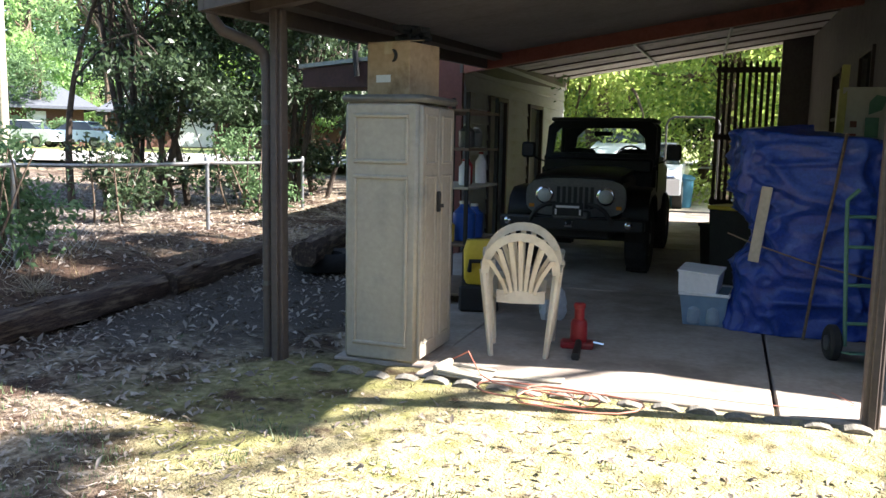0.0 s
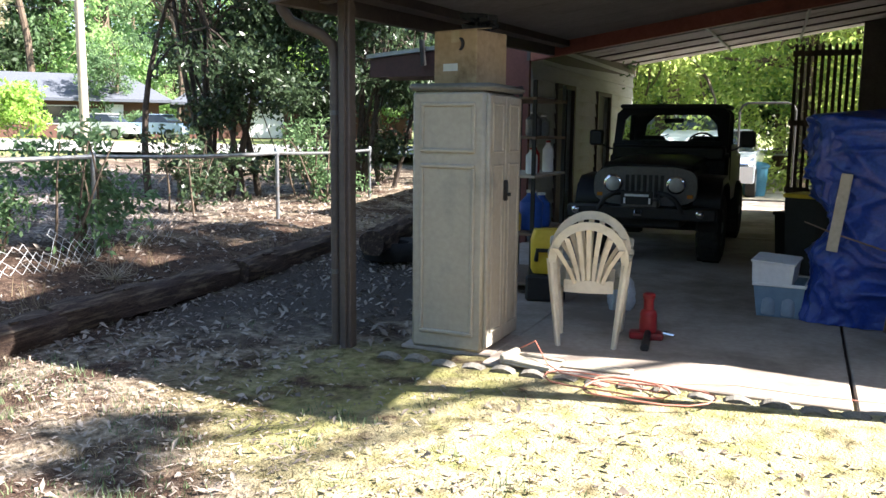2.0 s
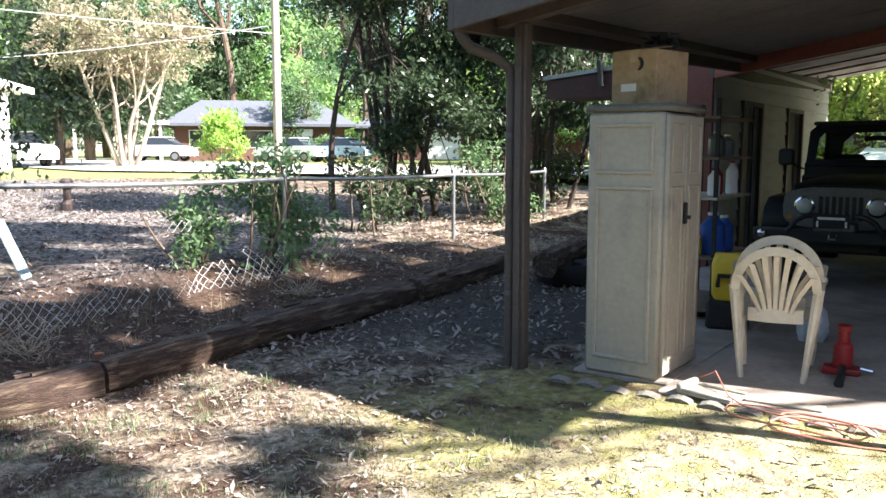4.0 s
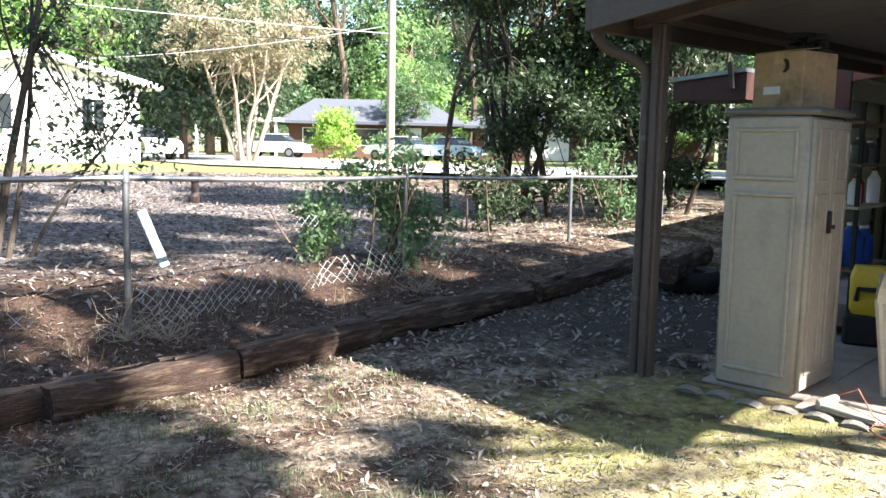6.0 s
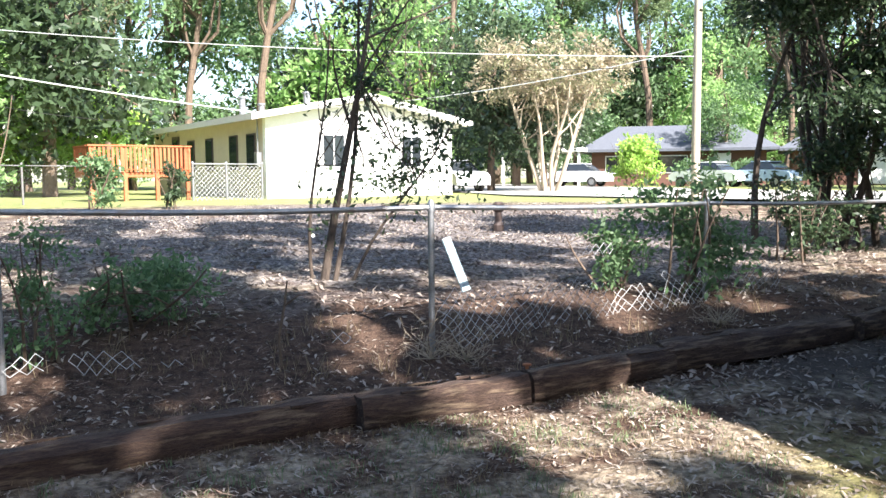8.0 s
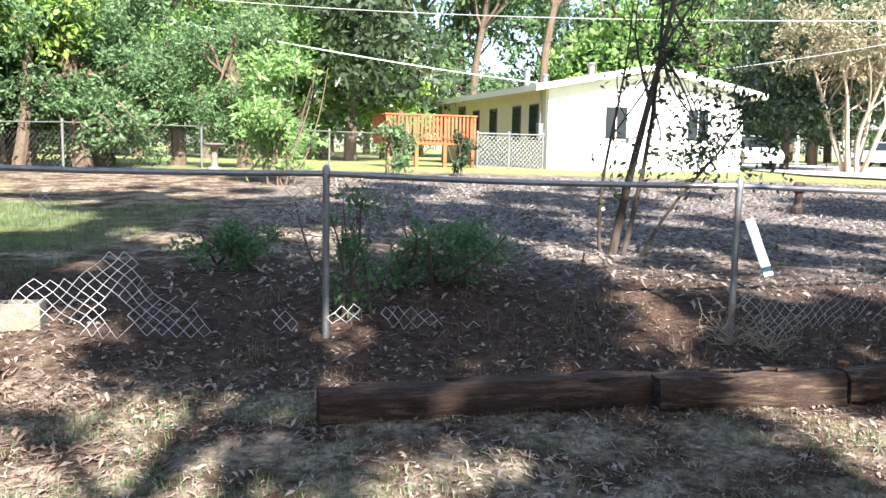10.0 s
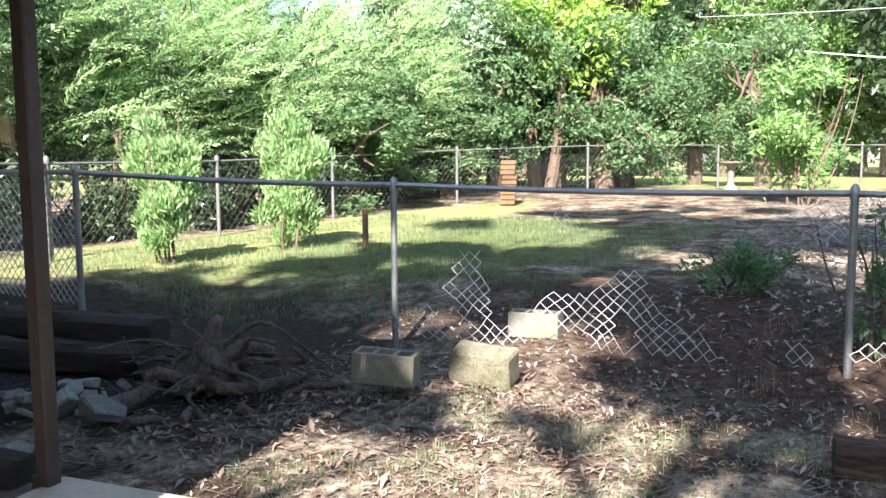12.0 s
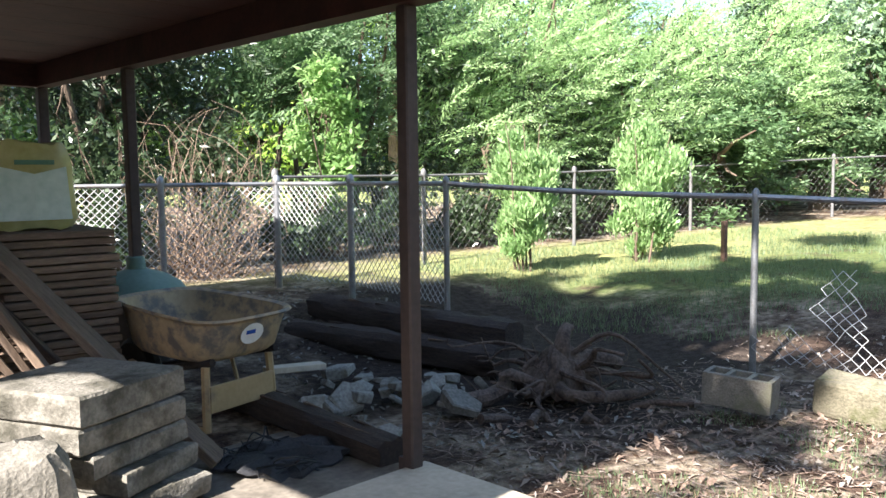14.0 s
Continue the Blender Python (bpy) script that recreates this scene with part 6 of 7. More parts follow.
cord("red_cord", [(-1.3, 0.0, 0.062), (-1.0, 0.12, 0.06), (-0.6, 0.1, 0.06), (-0.2, 0.13, 0.06), (0.0, 0.3, 0.06), (-0.1, 0.5, 0.06)], 0.0026, ORANGECORD, "thin faded red cord along the slab edge")
block = thing("splash_block", CP @ pose(-2.16, 0.06, 0.055, 0, 0, -10), "grey resin splash block beside the cabinet", "splash block")
part("tray", Build().box(-0.1, -0.1, 0, 0.2, 0.1, 0.018, 0.006).box(-0.1, -0.1, 0.015, 0.2, -0.08, 0.034, 0.006).box(-0.1, 0.08, 0.015, 0.2, 0.1, 0.034, 0.006), RESIN, block, smooth=True)
part("back_lip", Build().box(-0.13, -0.1, 0.0, -0.09, 0.1, 0.06, 0.01), RESIN, block, smooth=True)
solid("loose_board", Build().box(-0.2, -0.05, 0, 0.2, 0.05, 0.014, 0.004), PAD, "short pale board lying on the slab", "board", m=CP @ pose(-1.75, 0.13, 0.052, 0, 0, 2))


def jack():
    t = thing("hydraulic_jack", CP @ pose(-1.62, 1.02, 0.05, 0, 0, 10), "red hydraulic jack on the slab", "jack")
    part("base", Build().box(-0.12, -0.07, 0, 0.1, 0.07, 0.045, 0.012), REDPAINT, t, smooth=True)
    part("cylinder", Build().lathe([(0.055, 0.04), (0.058, 0.05), (0.056, 0.17), (0.048, 0.19), (0.034, 0.2), (0.034, 0.27), (0.04, 0.275), (0.042, 0.3), (0.03, 0.31)], 18), REDPAINT, t, smooth=True)
    part("handle_socket", Build().tube([(0.0, -0.06, 0.05), (-0.01, -0.2, 0.03), (-0.02, -0.36, 0.022)], [0.022, 0.025, 0.028], 10), BLACK, t, "black handle sleeve", smooth=True)
    part("valve", Build().tube([(0.1, 0, 0.04), (0.17, -0.01, 0.03)], 0.014, 8), CHROME, t, smooth=True)


jack()


def storage_bin():
    t = thing("storage_bin", CP @ pose(-0.83, 2.3, 0.05, 0, 0, -4), "clear bluish plastic storage bin with clutter inside", "bin")
    rings = [[(-0.15, -0.2, 0), (0.15, -0.2, 0), (0.15, 0.2, 0), (-0.15, 0.2, 0)], [(-0.18, -0.23, 0.25), (0.18, -0.23, 0.25), (0.18, 0.23, 0.25), (-0.18, 0.23, 0.25)],
             [(-0.17, -0.22, 0.25), (0.17, -0.22, 0.25), (0.17, 0.22, 0.25), (-0.17, 0.22, 0.25)], [(-0.14, -0.19, 0.008), (0.14, -0.19, 0.008), (0.14, 0.19, 0.008), (-0.14, 0.19, 0.008)]]
    part("tub", Build().loft(rings), mat("hazy_blue_plastic", (0.16, 0.24, 0.33), (0.2, 0.29, 0.38), 4, 0.3, 0.0), t)
    part("rim", Build().box(-0.19, -0.24, 0.235, 0.19, -0.225, 0.26, 0.004).box(-0.19, 0.225, 0.235, 0.19, 0.24, 0.26, 0.004).box(-0.19, -0.224, 0.235, -0.176, 0.224, 0.26, 0.004).box(0.176, -0.224, 0.235, 0.19, 0.224, 0.26, 0.004), WHITE, t)
    for x in (-0.07, 0.07):
        part("jar", Build().lathe([(0.05, 0.02), (0.055, 0.05), (0.05, 0.13), (0.03, 0.15)], 12, x, -0.19), mat("hazy_jar", (0.26, 0.33, 0.4), (0.32, 0.39, 0.46), 5, 0.3, 0.0), t, smooth=True)
    b = thing("white_tub", CP @ pose(-0.87, 2.22, 0.312, 0, 0, -8), "white plastic tub tipped over the bin", "tub")
    part("shell", Build(pose(0, 0, 0, 4, 3)).loft([[(-0.15, -0.14, 0), (0.13, -0.14, 0), (0.13, 0.14, 0), (-0.15, 0.14, 0)], [(-0.16, -0.15, 0.16), (0.14, -0.15, 0.16), (0.14, 0.15, 0.16), (-0.16, 0.15, 0.16)]]), WHITE, b)
    part("rim", Build(pose(0, 0, 0, 4, 3)).box(-0.17, -0.16, 0.155, 0.15, 0.16, 0.172, 0.004), WHITE, b)


storage_bin()


def tarp():
    t = thing("tarpaulin_heap", CP @ pose(-0.12, 2.35, 0.05), "crumpled blue tarpaulin tied over stacked goods", "tarpaulin")
    sheet = Build()
    nx, nz = 96, 84
    vs = []
    for j in range(nz + 1):
        f = j / nz
        z = 1.5 * f
        for i in range(nx + 1):
            s = i / nx
            a = math.pi * (1.12 - 1.24 * s)
            rx = 0.5 + 0.05 * (1 - f) + (0.07 if 0.7 < f else 0.0) - 0.1 * ease((0.62 - f) / 0.1) * ease((f - 0.35) / 0.1) * ease((0.45 - s) / 0.2)
            ry = 0.42
            c, sn = math.cos(a), -math.sin(a)
            x = rx * abs(c) ** 0.55 * (1 if c > 0 else -1)
            y = ry * abs(sn) ** 0.55 * (1 if sn > 0 else -1)
            ridge = 1 - 2 * abs(noise.noise((s * 4.2 + f * 2.6, f * 3.4 - s * 2.2, 1.0)))
            crease = 1 - 2 * abs(noise.noise((s * 10 - f * 4, f * 8 + s * 5, 4.0)))
            tiny = 1 - 2 * abs(noise.noise((s * 24 + f * 6, f * 20 - s * 9, 7.0)))
            fold = 0.06 * ridge ** 3 + 0.035 * crease ** 3 + 0.012 * tiny ** 3 + 0.04 * noise.noise((s * 3, f * 2, 6.0)) - 0.03
            n = Vector((x / rx, y / ry, 0)).normalized()
            zz = z + (0.05 * noise.noise((s * 5, 0.5, 2)) - 0.1 * s) * f
            vs.append((x + n.x * fold, y + n.y * fold, max(0.005, zz)))
    fs = [(j * (nx + 1) + i, j * (nx + 1) + i + 1, (j + 1) * (nx + 1) + i + 1, (j + 1) * (nx + 1) + i) for j in range(nz) for i in range(nx)]
    top = nz * (nx + 1)
    n0 = len(vs)
    for j in range(1, 6):
        for i in range(nx + 1):
            p = vs[top + i]
            k = 1 - j / 5
            vs.append((p[0] * k, p[1] * k + 0.2 * (1 - k), p[2] + 0.05 * (1 - k) + 0.03 * noise.noise((p[0] * 4 * k, p[1] * 4, j))))
    for j in range(5):
        a0 = top if j == 0 else n0 + (j - 1) * (nx + 1)
        b0 = n0 + j * (nx + 1)
        fs += [(a0 + i, a0 + i + 1, b0 + i + 1, b0 + i) for i in range(nx)]
    ob = part("sheet", sheet.add(vs, fs), TARP, t, "crumpled blue sheet with highlights coloured in as pale patches")
    ob.data.shade_smooth()
    part("strap", Build().tube([(0.16, -0.44, 1.48), (0.12, -0.5, 1.2), (0.05, -0.5, 0.7), (0.0, -0.52, 0.3), (-0.03, -0.53, 0.02)], 0.012, 6), PLANK, t, "tan strap over the tarpaulin")
    part("rope", Build().tube([(-0.58, -0.15, 0.72), (-0.4, -0.46, 0.68), (0.0, -0.5, 0.56), (0.4, -0.45, 0.47)], 0.006, 5), PLANK, t)
    part("board", Build(pose(-0.4, -0.47, 0.55, -3, 7)).box(-0.035, -0.01, 0, 0.04, 0.012, 0.55, 0.004), PAD, t, "pale board under the tarpaulin")
    part("grommet", Build(pose(-0.56, -0.3, 0.98, 90)).lathe([(0.008, 0), (0.014, 0.004), (0.008, 0.008)], 10), CHROME, t)


tarp()


def hand_truck():
    t = thing("hand_truck", CP @ pose(0.2, 1.35, 0.05, -10, 0, 12), "green steel hand truck leaning by the wall", "hand truck")
    for x in (-0.14, 0.14):
        part("rail", Build().tube([(x, 0, 0.1), (x, 0, 0.9), (x * 1.1, -0.05, 1.05), (x * 0.6, -0.06, 1.12)], 0.014, 8), GREENMETAL, t, smooth=True)
    for z in (0.25, 0.5, 0.75, 0.95):
        part("cross_bar", Build().tube([(-0.14, 0, z), (0.14, 0, z)], 0.012, 8), GREENMETAL, t, smooth=True)
    part("toe_plate", Build().box(-0.18, -0.2, 0.06, 0.18, 0.02, 0.07), GREENMETAL, t)
    for x in (-0.2, 0.2):
        w = part("wheel", Build(pose(x, 0.06, 0.12, 0, 90)).lathe([(0.05, -0.03), (0.1, -0.035), (0.12, -0.02), (0.12, 0.02), (0.1, 0.035), (0.05, 0.03)], 18), RUBBER, t, smooth=True)
        part("hub", Build(pose(x, 0.06, 0.12, 0, 90)).lathe([(0.05, -0.04), (0.05, 0.04)], 12), BARE, w)


hand_truck()
boxr = thing("product_box", CP @ pose(0.3, 3.1, 1.4, 0, 0, 2), "pale printed cardboard box on the stacked goods", "box")
part("carton", Build().box(-0.2, -0.15, 0, 0.18, 0.15, 0.52, 0.004), mat("dim_carton", (0.4, 0.38, 0.33), (0.46, 0.44, 0.38), 5, 0.8, 0), boxr)
part("print", Build().add([(0.0, -0.153, 0.3), (0.1, -0.153, 0.34), (0.13, -0.153, 0.44), (0.05, -0.153, 0.46), (0.0, -0.153, 0.4)], [(0, 1, 2, 3, 4)]).box(-0.02, -0.154, 0.12, 0.08, -0.1515, 0.28), GREENMETAL, boxr, "green printed shape")
part("spot", Build().box(-0.13, -0.154, 0.1, -0.08, -0.1515, 0.15).box(-0.13, -0.154, 0.2, -0.08, -0.1515, 0.25), RED, boxr)
stand = solid("stacked_goods", Build().box(-0.3, -0.22, 0, 0.2, 0.22, 1.35, 0.03), CARD, "stacked cartons under the printed box", "cartons", m=CP @ pose(0.25, 3.12, 0.05))
board = solid("leaning_board", Build().box(-0.03, -0.02, 0, 0.03, 0.02, 2.05, 0.004), mat("yellow_green_board", (0.34, 0.33, 0.1), (0.42, 0.4, 0.15), 5, 0.8, 0.1), "yellow-green board leaning on the wall", "board", m=CP @ pose(0.05, 2.9, 0.05, -2, 2, 0))
for u, v, h, w in ((-0.62, 4.4, 0.75, 0.2), (-0.35, 4.1, 0.9, 0.22), (-0.75, 5.2, 0.5, 0.18)):
    t = thing("dark_tote", CP @ pose(u, v, 0.05, 0, 0, u * 40), "stacked black plastic totes against the wall", "tote", "dark totes")
    part("tub", Build().loft([[(-w * 0.9, -w * 0.8, 0), (w * 0.9, -w * 0.8, 0), (w * 0.9, w * 0.8, 0), (-w * 0.9, w * 0.8, 0)], [(-w, -w, h), (w, -w, h), (w, w, h), (-w, w, h)]]), BLACK, t)
    part("lid", Build().box(-w - 0.02, -w - 0.02, h, w + 0.02, w + 0.02, h + 0.04, 0.01), YELLOW if h == 0.75 else BLACK, t, "yellow lid" if h == 0.75 else "")

screen = thing("slatted_screen", CP @ pose(0, 11.3, 0), "dark slatted timber screen at the carport end", "screen")
for k in range(10):
    u = -1.02 + k * 0.103
    part("slat", Build().prism([(u, 0.05), (u + 0.058, 0.05), (u + 0.058, 2.9), (u + 0.029, 2.96), (u, 2.9)], 0, 0.03), DARKBROWN, screen)
for z in (0.4, 1.56, 2.74):
    part("rail", Build().box(-1.05, 0.032, z, 0.01, 0.075, z + 0.1, 0.004), DARKBROWN, screen)
gate = thing("tube_gate", CP @ pose(-1.95, 12.6, 0.05), "dark tubular metal gate standing open", "gate")
part("gate_frame", Build().tube([(0, 0, 0.1), (0, 0, 1.8), (0.05, 0, 1.9), (0.15, 0, 1.95), (0.85, 0, 1.95), (0.95, 0, 1.9), (1.0, 0, 1.8), (1.0, 0, 0.1), (0, 0, 0.1)], 0.022, 8), BARE, gate, smooth=True)
can = thing("trash_can", CP @ pose(-1.75, 15.3, 0.05), "teal-blue plastic trash can on the driveway", "trash can")
part("body", Build().lathe([(0.22, 0), (0.24, 0.05), (0.28, 0.62), (0.3, 0.64)], 20), TEAL, can, smooth=True)
part("lid", Build().lathe([(0.31, 0.64), (0.31, 0.68), (0.2, 0.74), (0.05, 0.76)], 20), TEAL, can, smooth=True)


def shelf_unit():
    t = thing("shelf_unit", CP @ pose(-3.2, 2.1, 0.05), "black metal shelving crowded with garage clutter", "shelf")
    for x in (0, 0.42):
        for y in (0, 0.9):
            part("upright", Build().box(x - 0.015, y - 0.015, 0, x + 0.015, y + 0.015, 1.78), BLACK, t)
    for z in (0.08, 0.5, 0.98, 1.3, 1.62):
        part("board", Build().box(-0.02, -0.02, z, 0.44, 0.92, z + 0.022, 0.003), PAD if z == 0.98 else PLANK, t)
    return t


shelf_unit()


def bottle(u, v, z, r, h, material, label, name="jug"):
    t = thing(name, CP @ pose(u, v, z), label, "bottle", "shelf bottles")
    part("body", Build().lathe([(r * 0.9, 0), (r, 0.02), (r, h * 0.7), (r * 0.45, h * 0.86), (r * 0.4, h * 0.93)], 14), material, t, smooth=True)
    part("cap", Build().lathe([(r * 0.45, h * 0.93), (r * 0.45, h), (r * 0.2, h)], 12), WHITE if material is not WHITE else REDPAINT, t, smooth=True)


bottle(-2.87, 2.35, 0.577, 0.1, 0.34, BLUE, "blue plastic jug on the shelf")
bottle(-2.86, 2.62, 0.577, 0.08, 0.3, BLUE, "blue plastic jug on the shelf")
bottle(-2.97, 2.2, 0.577, 0.06, 0.2, YELLOW, "yellow bottle on the shelf")
bottle(-2.86, 2.3, 1.057, 0.05, 0.22, WHITE, "white bottle on the shelf")
bottle(-2.9, 2.5, 1.057, 0.05, 0.24, REDPAINT, "red can on the shelf", "can")
bottle(-2.85, 2.75, 1.057, 0.05, 0.28, WHITE, "white bottle on the shelf")
bottle(-2.88, 2.4, 1.377, 0.07, 0.2, BARE, "grey can on the shelf", "can")
bottle(-2.9, 2.75, 1.377, 0.06, 0.18, GREYTRIM, "grey can on the shelf", "can")
saw = thing("yellow_power_tool", CP @ pose(-2.62, 2.0, 0.05, 0, 0, 15), "yellow and black power tool case beside the shelf", "tool")
part("case", Build().loft(lumpy([(0.22, 0.85), (0.26, 1), (0.5, 1), (0.58, 0.8)], 20, squarish(0.13, 0.1), 3, 0.05)), YELLOW, saw, smooth=True)
part("handle", Build().tube([(-0.08, -0.1, 0.33), (-0.07, -0.14, 0.42), (0.05, -0.14, 0.42), (0.08, -0.1, 0.33)], 0.018, 8), BLACK, saw, smooth=True)
part("crate", Build().box(-0.16, -0.14, 0, 0.16, 0.2, 0.215, 0.02), BLACK, saw, "black crate below")
bag = thing("plastic_bag", CP @ pose(-1.98, 1.9, 0.05), "crumpled clear plastic bag on the slab", "bag")
part("film", Build().loft(lumpy([(0.0, 0.9), (0.06, 1.1), (0.16, 0.9), (0.24, 0.4)], 22, squarish(0.1, 0.1, 0.8), 9, 0.35, 3)), mat("milky_film", (0.4, 0.42, 0.44), (0.55, 0.57, 0.6), 8, 0.3, 0.2), bag)
solid("wire_tangle", Build().tube([(0.25 * math.sin(k * 0.9) * (0.5 + 0.5 * math.sin(k * 0.23)), 0.2 * math.cos(k * 0.7), 0.07 + 0.055 * math.sin(k * 0.37)) for k in range(60)], 0.02, 6), BLACK, "dark bundle of hose on the box top", "hose", m=CAB @ pose(0.3, 0.35, 1.975, 0, 0, 0) @ Matrix.Diagonal((0.42, 0.42, 0.8, 1)), smooth=True)
old_tyre = thing("old_tyre", Matrix.Translation((-5.05, 7.5, rise(-5.05, 7.5) + 0.02)), "old black tyre lying by the timbers", "tyre")
part("casing", Build().lathe([(0.18, 0.02), (0.3, 0.0), (0.34, 0.06), (0.34, 0.14), (0.3, 0.2), (0.18, 0.18), (0.16, 0.1)], 26), RUBBER, old_tyre, smooth=True)

# ---- patio cover and what stands under it ----
PATIO = pose(-2.03, -3.47, 0, 0, 0, 13)   # -y runs along the posts, +x towards the house
pr = Build().box(-0.35, -4.75, 2.42, 3.25, 0.8, 2.5)
solid("patio_roof", pr, ROOFGREY, "flat patio roof deck", "roof", kind="structure", m=PATIO)
pc = Build()
for k in range(12):
    pc.box(-0.3, -4.7 + k * 0.455, 2.385, 3.25, -4.7 + k * 0.455 + 0.45, 2.415)
solid("ceiling_patio", pc, PATIORED, "red-brown boarded patio ceiling", "ceiling", kind="structure", m=PATIO)
pb = Build().box(-0.06, -4.56, 2.2, 0.06, 0.78, 2.38).box(0.062, -4.56, 2.2, 3.23, -4.44, 2.38)
solid("patio_beam", pb, PATIORED, "red-brown beam round the patio roof", "beam", kind="structure", m=PATIO)
solid("trim_patio", Build().box(-0.4, -4.8, 2.36, -0.36, 0.84, 2.54).box(-0.358, -4.8, 2.36, 3.25, -4.76, 2.54).box(-0.358, 0.802, 2.36, 3.25, 0.84, 2.54), BROWN, "brown edge boards of the patio roof", "trim", kind="structure", m=PATIO)
solid("hanging_wire", Build().tube([(1.7, -1.8, 2.38), (1.71, -1.79, 2.2), (1.69, -1.8, 2.05), (1.7, -1.8, 2.0)], 0.006, 5), PAD, "pale wire hanging from the patio ceiling", "wire", m=PATIO)
for x, y, r in ((0, 0, 0.037), (0, -2.87, 0.037), (0, -4.5, 0.04)):
    t = thing("patio_post", PATIO @ pose(x, y, 0), "slim dark brown metal patio post", "post", "patio posts")
    part("shaft", Build().box(-r, -r, 0.0, r, r, 2.197, 0.008), DARKBROWN, t)
    part("base_plate", Build().box(-r - 0.03, -r - 0.03, 0.0, r + 0.03, r + 0.03, 0.015, 0.003).box(-0.012, -r - 0.05, 0, 0.012, -r - 0.005, 0.09), DARKBROWN, t)
slab, inner = Build(), Build()
for x0, x1, y0, y1 in ((-0.1, 0.85, -0.02, 1.1), (0.865, 2.2, -0.02, 1.1)):
    slab.box(x0, y0, -0.2, x1, y1, 0.06, 0.01)
# inner slabs take the darker colour that stands for the roof's shade
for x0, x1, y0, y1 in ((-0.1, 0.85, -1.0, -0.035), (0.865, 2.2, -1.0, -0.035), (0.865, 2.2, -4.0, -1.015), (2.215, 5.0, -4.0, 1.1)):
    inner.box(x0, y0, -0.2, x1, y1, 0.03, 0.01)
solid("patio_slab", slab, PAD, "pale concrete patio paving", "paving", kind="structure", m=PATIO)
solid("patio_floor", inner, SHADEPAD, "stained paving with the patio roof's shade in its dark colour", "paving", kind="structure", m=PATIO)


# stained concrete, its colour lowered to stand for shade under the patio roof
PAVER = mat("shaded_grimy_paver", (0.11, 0.102, 0.085), (0.24, 0.222, 0.188), 10, 0.95, 0.7, stain=(0.06, 0.056, 0.042), stain_scale=4, stain_at=0.56)


def stone_slab(x, y, z, turn, w=0.3, d=0.3, h=0.1, seed=0, label="rough square concrete paver in a stack"):
    b = Build()
    n = 24
    rings = []
    for z0, k in ((0, 0.96), (0.012, 1.0), (h - 0.012, 1.0), (h, 0.96), (h + 0.002, 0.6)):
        ring = []
        for i in range(n):
            a = 2 * math.pi * i / n
            c, s = math.cos(a), math.sin(a)
            e = 1 / max(abs(c), abs(s))
            g = 1 + 0.04 * noise.noise((c * 3 + seed * 5, s * 3, z0 * 20))
            ring.append((c * e * w * k * g, s * e * d * k * g, z0 + 0.008 * noise.noise((c * 4, s * 4, seed))))
        rings.append(ring)
    b.loft(rings)
    return solid("concrete_paver", b, PAVER, label, "paver", "stacked pavers", m=pose(x, y, z, 0, 0, turn), smooth=True)


for k, (dx, dy, tn, w, d, h) in enumerate(((-0.15, 0.1, 24, 0.24, 0.24, 0.1), (-0.12, 0.05, 38, 0.23, 0.24, 0.1), (-0.02, 0.0, 37, 0.28, 0.28, 0.1), (0.0, -0.01, 33, 0.29, 0.29, 0.11), (0.01, -0.02, 36, 0.3, 0.3, 0.13))):
    stone_slab(-0.67 + dx, -3.92 + dy, (0.05, 0.152, 0.254, 0.356, 0.468)[k], tn, w, d, h - 0.004, k)
chunk = Build().loft(lumpy([(0, 0.95), (0.1, 1.0), (0.25, 1.0), (0.38, 0.95), (0.43, 0.8), (0.45, 0.3)], 30, squarish(0.24, 0.22, 0.5), 4, 0.16, 3.5))
solid("broken_concrete", chunk, PAVER, "rough broken lump of old concrete", "concrete lump", m=pose(-0.3, -3.38, 0.04), smooth=True)


BARROWCLEAN = mat("tan_barrow_paint", (0.36, 0.25, 0.12), (0.44, 0.31, 0.16), 6, 0.5, 0.05, stain=(0.2, 0.15, 0.1), stain_scale=5, stain_at=0.66)


def wheelbarrow():
    t = thing("wheelbarrow", pose(-1.48, -5.0, 0.04, 0, 0, 205), "tan wheelbarrow with muddy tray and paper label", "wheelbarrow")
    def ring(rx, ry, z, p=0.35, dx=0.0):
        out = []
        for i in range(36):
            a = 2 * math.pi * i / 36
            c, s = math.cos(a), math.sin(a)
            out.append((dx + rx * abs(c) ** p * (1 if c > 0 else -1), ry * abs(s) ** p * (1 if s > 0 else -1), z))
        return out
    def tilted(rx, ry, z, p=0.5):
        return [(x * (1.0 - 0.16 * (y / ry + 1) / 2), y, q + 0.07 * (y / 0.46 + 1) / 2 * (z - 0.33) / 0.3) for x, y, q in ring(rx, ry, z, p)]
    tray = Build().loft([tilted(0.22, 0.28, 0.375), tilted(0.29, 0.35, 0.385), tilted(0.32, 0.39, 0.415), tilted(0.365, 0.45, 0.6), tilted(0.39, 0.475, 0.61), tilted(0.4, 0.485, 0.62), tilted(0.39, 0.475, 0.632), tilted(0.36, 0.445, 0.622), tilted(0.31, 0.38, 0.46), tilted(0.22, 0.28, 0.425)])
    tr = part("tray", tray, BARROW, t, "tan steel tray streaked with dried mud", smooth=True)
    lab = []
    for i in range(18):
        a = 2 * math.pi * i / 18
        lab.append((-0.12 + 0.085 * math.cos(a), -0.428, 0.525 + 0.06 * math.sin(a)))
    part("label", Build(Matrix.Translation((0.1, -0.005, 0)) @ pose(0, 0, 0)).add([(x, y - (z - 0.525) * 0.34 - 0.008, z) for x, y, z in lab], [tuple(range(18))]), PAPER, tr, "round white paper label")
